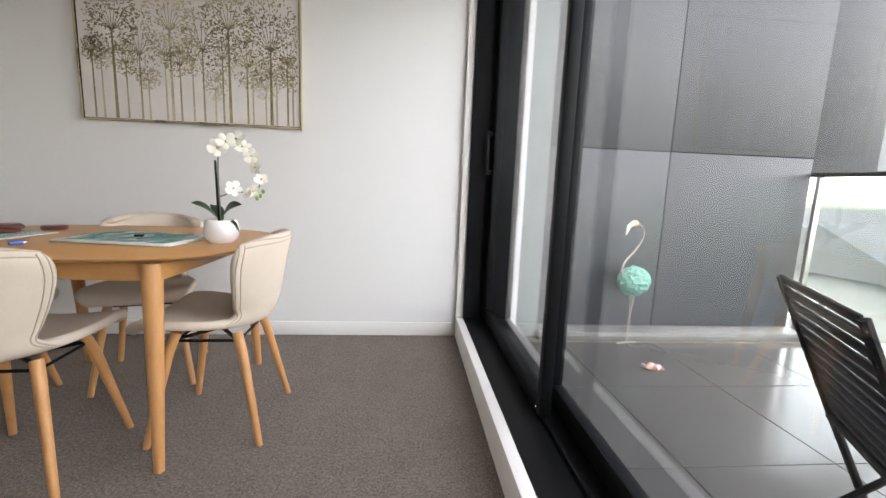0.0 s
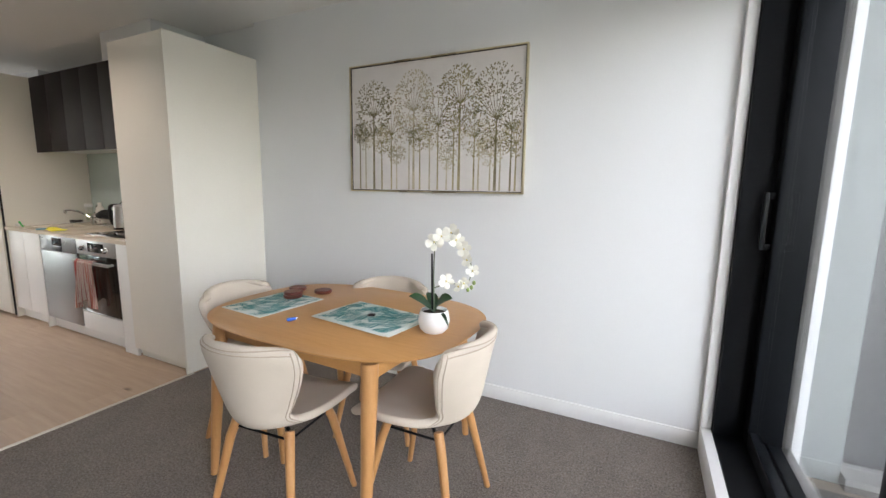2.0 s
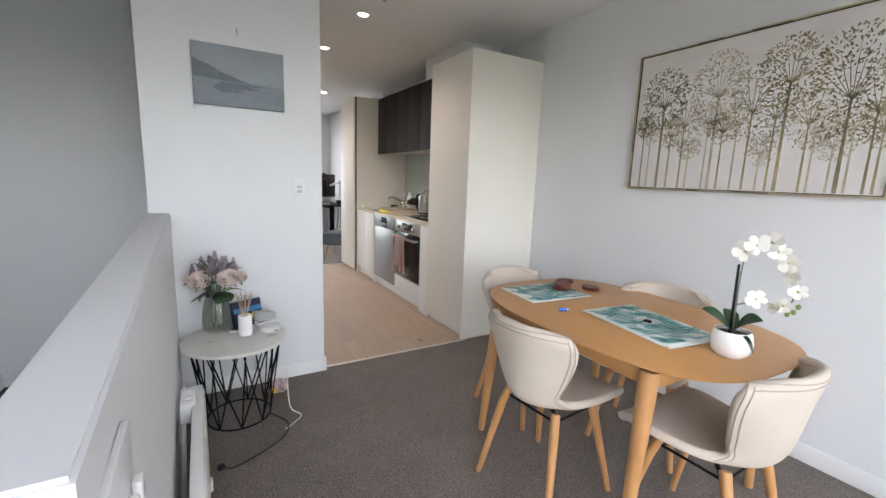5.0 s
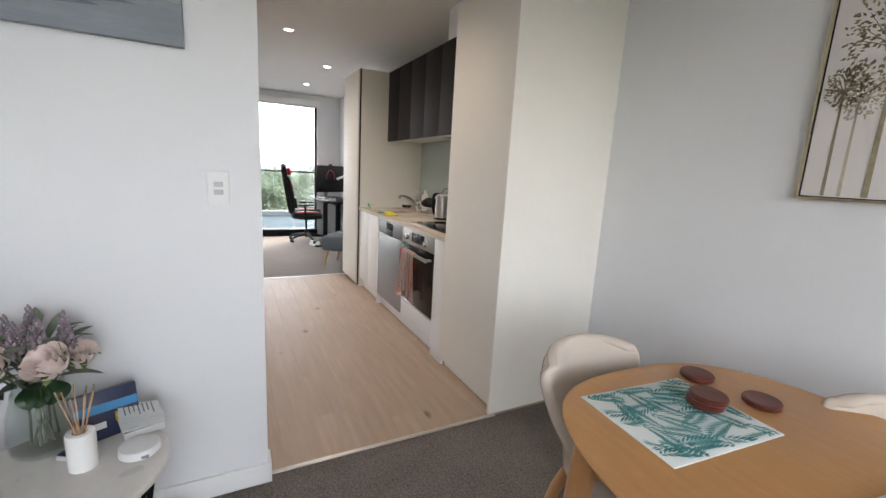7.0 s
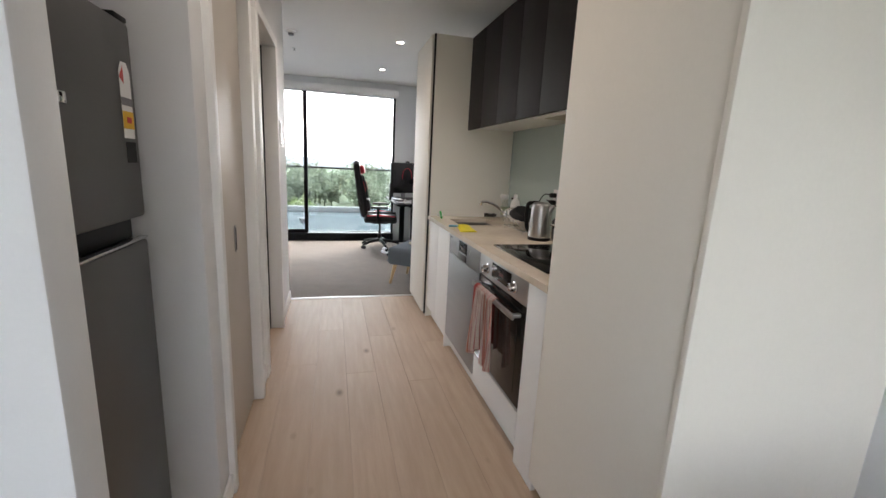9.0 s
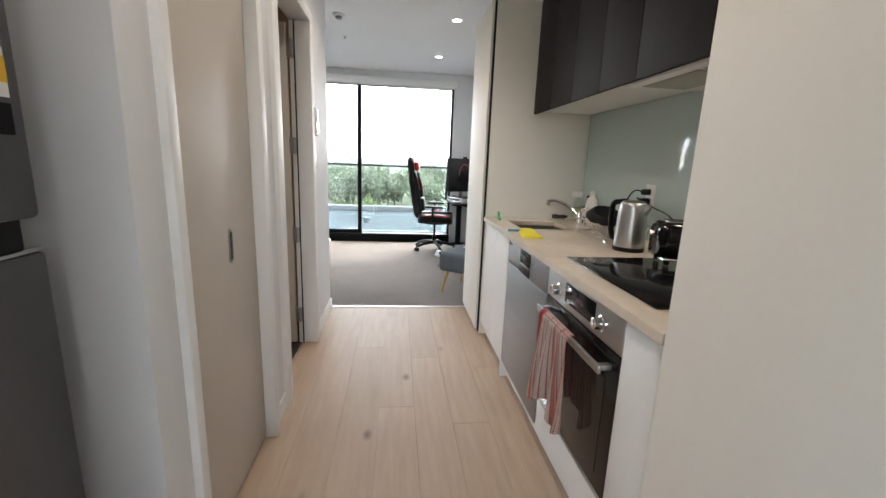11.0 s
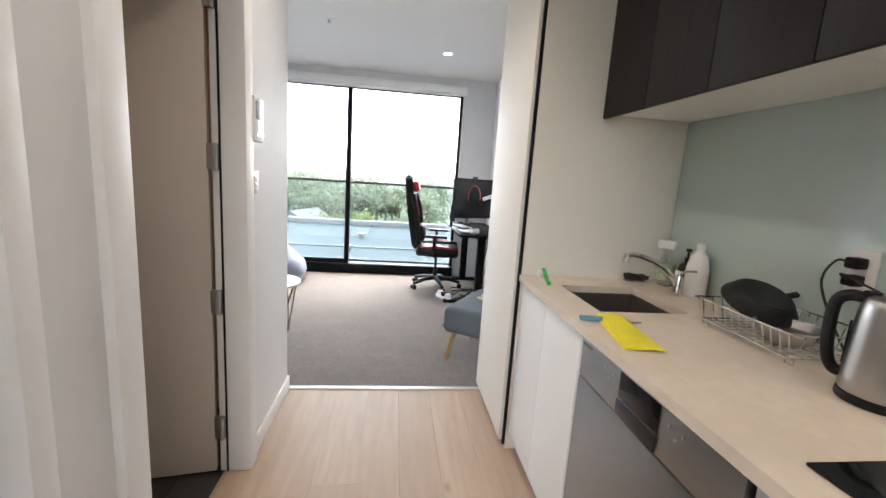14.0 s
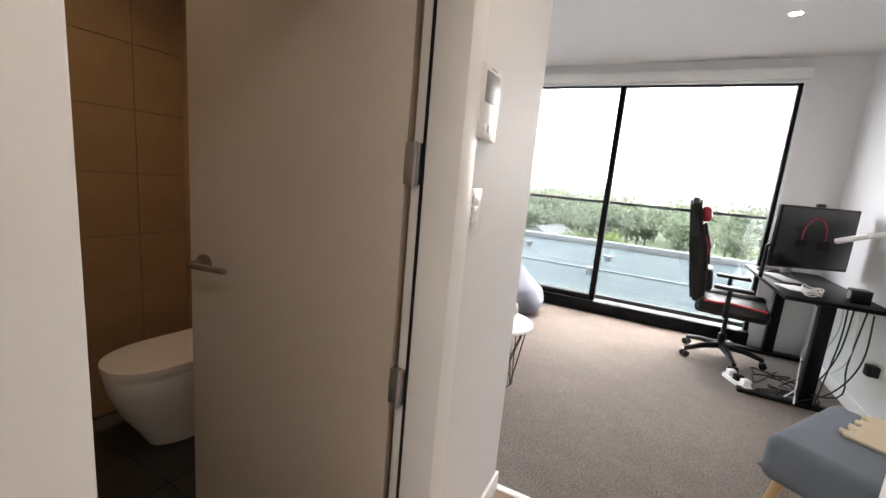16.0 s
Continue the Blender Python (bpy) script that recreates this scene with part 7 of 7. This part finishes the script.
def woods(name, n, xr, yr, zbase, hr, seed, label, material):
    """A far belt of trees: trunks and crowns of many small leaf clumps, in one mesh."""
    rnd = np.random.RandomState(seed)
    verts, faces = [], []
    base = 0
    for k in range(n):
        x, y = rnd.uniform(*xr), rnd.uniform(*yr)
        h = rnd.uniform(*hr)
        r = h * rnd.uniform(0.28, 0.42)
        m = 760
        lobes = rnd.normal(0, 1, (7, 3))
        lobes /= np.linalg.norm(lobes, axis=1)[:, None]
        pick = lobes[rnd.randint(0, 7, m)]
        p = pick * r * 0.55 + rnd.normal(0, 0.30, (m, 3)) * r
        p[:, 2] = p[:, 2] * 0.85 + h * 0.62
        c = p + np.array([x, y, zbase])
        s = rnd.uniform(0.18, 0.42, m) * (h / 9)
        u = rnd.normal(0, 1, (m, 3))
        u /= np.linalg.norm(u, axis=1)[:, None]
        w = np.cross(u, rnd.normal(0, 1, (m, 3)))
        w /= np.linalg.norm(w, axis=1)[:, None]
        q = np.stack([c + u * s[:, None], c + w * s[:, None] * 0.7, c - u * s[:, None], c - w * s[:, None] * 0.7], 1).reshape(-1, 3)
        verts.append(q)
        faces.append(np.arange(m * 4).reshape(m, 4) + base)
        base += m * 4
        t = 0.03 * h
        tr = np.array([(x - t, y - t, zbase), (x + t, y - t, zbase), (x + t, y + t, zbase), (x - t, y + t, zbase), (x, y, zbase + h * 0.75)])
        verts.append(tr)
        for a in range(4):
            faces.append(np.array([[a, (a + 1) % 4, 4, 4]]) + base)
        base += 5
    v = np.concatenate(verts)
    fs = [tuple(dict.fromkeys(f)) for f in np.concatenate(faces).tolist()]
    me = bpy.data.meshes.new(name)
    me.from_pydata(v.tolist(), [], fs)
    me.materials.append(material)
    return tagged(new(name, me), label, "trees", kind="stuff")


def house(x, y, z, w, d, h, turn, label):
    o = thing("house", label, "house", pose(x, y, z, 0, 0, turn), "houses beyond the balcony")
    part("wall", box(-w / 2, w / 2, -d / 2, d / 2, 0, h), HOUSEWHITE, o)
    b = bmesh.new()
    ov = 0.4
    p = [b.verts.new(q) for q in ((-w / 2 - ov, -d / 2 - ov, h), (w / 2 + ov, -d / 2 - ov, h), (w / 2 + ov, d / 2 + ov, h), (-w / 2 - ov, d / 2 + ov, h), (-w / 2 - ov, 0, h + d * 0.3), (w / 2 + ov, 0, h + d * 0.3))]
    for f in ((0, 1, 5, 4), (2, 3, 4, 5), (0, 4, 3), (1, 2, 5), (3, 2, 1, 0)):
        b.faces.new([p[i] for i in f])
    part("roof", b, HOUSEROOF, o)
    for i in range(max(2, int(w / 2.4))):
        u = -w / 2 + (i + 0.5) * w / max(2, int(w / 2.4))
        for zz in ([1.0] if h < 4 else [1.0, 3.9]):
            for sgn in (-1, 1):
                wi = part("window", box(u - 0.55, u + 0.55, sgn * d / 2 - 0.04, sgn * d / 2 + 0.04, zz, zz + 1.2), TRIM, o)
                part("pane", box(u - 0.47, u + 0.47, sgn * d / 2 - 0.055, sgn * d / 2 + 0.055, zz + 0.08, zz + 1.12), DARKPANE, wi)
    for sgn in (-1, 1):
        for zz in ([1.0] if h < 4 else [1.0, 3.9]):
            wi = part("window", box(sgn * w / 2 - 0.04, sgn * w / 2 + 0.04, -0.8, 0.8, zz, zz + 1.2), TRIM, o)
            part("pane", box(sgn * w / 2 - 0.055, sgn * w / 2 + 0.055, -0.7, 0.7, zz + 0.08, zz + 1.12), DARKPANE, wi)


def parked_car(x, y, z, turn):
    c = thing("parked_car", "white parked car on the street below", "car", pose(x, y, z, 0, 0, turn))
    part("body", box(-2.1, 2.1, -0.85, 0.85, 0.3, 0.85, 0.14, seg=3), HOUSEWHITE, c)
    part("cabin", box(-1.1, 1.0, -0.72, 0.72, 0.82, 1.42, 0.2, seg=3), DARKPANE, c)
    part("roof", box(-0.8, 0.7, -0.66, 0.66, 1.40, 1.45, 0.02), HOUSEWHITE, c)
    for sx in (-1.3, 1.3):
        for sy in (-0.8, 0.8):
            w = part("wheel", rod((sx, sy - 0.1, 0.32), (sx, sy + 0.1, 0.32), 0.32, seg=24), RUBBER, c)
            part("rim", rod((sx, sy - 0.11, 0.32), (sx, sy + 0.11, 0.32), 0.19, seg=16), STEEL, w)


def outside():
    G = -9.0
    struct("ground", box(-900, 900, -900, 900, G - 1, G), GRASS, "far green ground around the building")
    struct("road", box(26, 36, -60, 80, G + 0.001, G + 0.03), ASPHALT, "grey asphalt street")
    b = bmesh.new()
    box(-10.9, 0.3, -14, 14, G, -0.32, bm=b)
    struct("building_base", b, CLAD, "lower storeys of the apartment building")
    # flat roof below the wide window
    R = -3.6
    struct("roof_west", box(-44, -13.5, -40, 30, G, R), ROOF, "large flat blue-grey roof below the window")
    rf = bpy.data.objects["roof_west"]
    for d in ((-44.3, -43.6, -40, 30), (-44, -13.5, -18.4, -17.8)):
        part("parapet", box(d[0], d[1], d[2], d[3], R, R + 0.5, 0.02), ROOFWHITE, rf)
    for x in (-22, -32):
        part("flashing", box(x - 0.08, x + 0.08, -40, 30, R, R + 0.10, 0.01), ROOFWHITE, rf)
    rnd = random.Random(21)
    for i in range(26):
        x, y = -16 - (i % 4) * 7 + rnd.uniform(-1, 1), -30 + (i // 4) * 7.5 + rnd.uniform(-1, 1)
        part("roof_vent", lathe([(0.22, 0.0), (0.22, 0.25), (0.34, 0.27), (0.34, 0.4), (0, 0.45)], 12, at=(x, y, R)), ROOFWHITE, rf)
    for x, y, w, d, h, t, l in ((-66, -26, 9, 7, 3.6, 20, "white house with a pale roof among the trees"), (-70, -12, 8, 7, 3.4, -15, "white house with a pale roof beyond the flat roof")):
        house(x, y, G - 1.2, w, d, h, t, l)
    woods("woods", 210, (-125, -72), (-95, 70), G, (6.5, 10.5), 4, "belt of green trees beyond the flat roof", FOLIAGE)
    woods("woods_near", 34, (-70, -50), (-60, 45), G, (3.5, 6.0), 9, "small green trees beside the flat roof", BUSH)
    # far distance, with the haze put into the hills' pale colour
    hz = tagged(part("backdrop", far_hills(), plain("haze_coloured_hills", (0.42, 0.46, 0.48), 0.9, vary=0.12, big=0.01, fine=0.1)), "hills and town on the horizon, coloured pale to stand for haze", kind="structure")
    for x, y, w, d, h, t, l in ((24.5, 20, 10, 8, 6.5, 12, "white two-storey weatherboard house across the street"), (46, 40, 14, 9, 6.5, -8, "white two-storey house further down the street"), (44, 22, 11, 9, 6.0, 5, "white house beyond the street"), (50, 8, 12, 9, 6.0, -4, "pale house beyond the street")):
        house(x, y, G, w, d, h, t, l)
    parked_car(33, 27.5, G + 0.03, 80)
    woods("woods_east", 40, (60, 90), (-30, 90), G, (5, 8), 14, "green trees behind the houses", FOLIAGE)


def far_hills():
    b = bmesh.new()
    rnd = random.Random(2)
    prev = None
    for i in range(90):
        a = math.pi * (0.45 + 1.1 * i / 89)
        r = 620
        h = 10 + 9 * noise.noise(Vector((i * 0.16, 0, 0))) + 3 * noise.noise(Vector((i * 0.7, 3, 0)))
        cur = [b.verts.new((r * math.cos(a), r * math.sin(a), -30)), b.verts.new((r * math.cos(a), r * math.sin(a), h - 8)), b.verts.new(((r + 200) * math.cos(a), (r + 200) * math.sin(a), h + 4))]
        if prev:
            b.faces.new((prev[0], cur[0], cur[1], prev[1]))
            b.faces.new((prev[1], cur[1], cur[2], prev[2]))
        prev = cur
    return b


gaming_chair()
desk_area()
soft_seats()
bathroom()
balcony()
outside()


# ---- boards and tiles ----
def lay(name, parent, w, d, h, places, material, bev=0.0015):
    """Alike pieces on one mesh, each an object of its own."""
    me = mesh_of(name, box(-w / 2, w / 2, -d / 2, d / 2, 0, h, bev, seg=1), material)
    for m in places:
        o = new(name, me)
        o.parent = parent
        o.matrix_basis = m


floor_ob = bpy.data.objects["floor"]
rng = random.Random(77)
row_w = 0.19
for r in range(9):
    y0 = 1.245 + r * row_w
    x = -6.83
    first = 0.5 + ((r + 2) * 0.73) % 1.3
    while x < -3.457:
        ln = first if x == -6.83 else 2.2
        x1 = min(x + ln, -3.457)
        cut = mesh_of("board", box(-(x1 - x) / 2 + 0.0004, (x1 - x) / 2 - 0.0004, -row_w / 2 + 0.0004, row_w / 2 - 0.0004, 0, 0.015, 0.0007, seg=1), OAKFLOOR)
        o = new("board", cut)
        o.parent = floor_ob
        o.location = ((x + x1) / 2, y0 + row_w / 2, -0.0155)
        x = x1
slab_ob = bpy.data.objects["balcony_slab"]
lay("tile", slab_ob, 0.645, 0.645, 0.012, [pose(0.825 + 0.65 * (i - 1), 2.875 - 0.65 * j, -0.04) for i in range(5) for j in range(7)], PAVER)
bw = bpy.data.objects["wall_bath_south"]
lay("tile", bw, 0.312, 0.302, 0.008, [Matrix.Translation((-6.555 + 0.315 * i, -0.565, 0.155 + 0.305 * j)) @ Matrix.Rotation(radians(-90), 4, "X") for i in range(5) for j in range(8)], BATHTILE)
bf = bpy.data.objects["floor_bath"]
lay("tile", bf, 0.297, 0.297, 0.01, [pose(-6.56 + 0.3 * i, -0.293 + 0.3 * j, -0.0115) for i in range(5) for j in range(5)], DARKTILE)
lay("tile", bf, 0.297, 0.172, 0.01, [pose(-6.56 + 0.3 * i, 1.1445, -0.0115) for i in range(5)], DARKTILE)
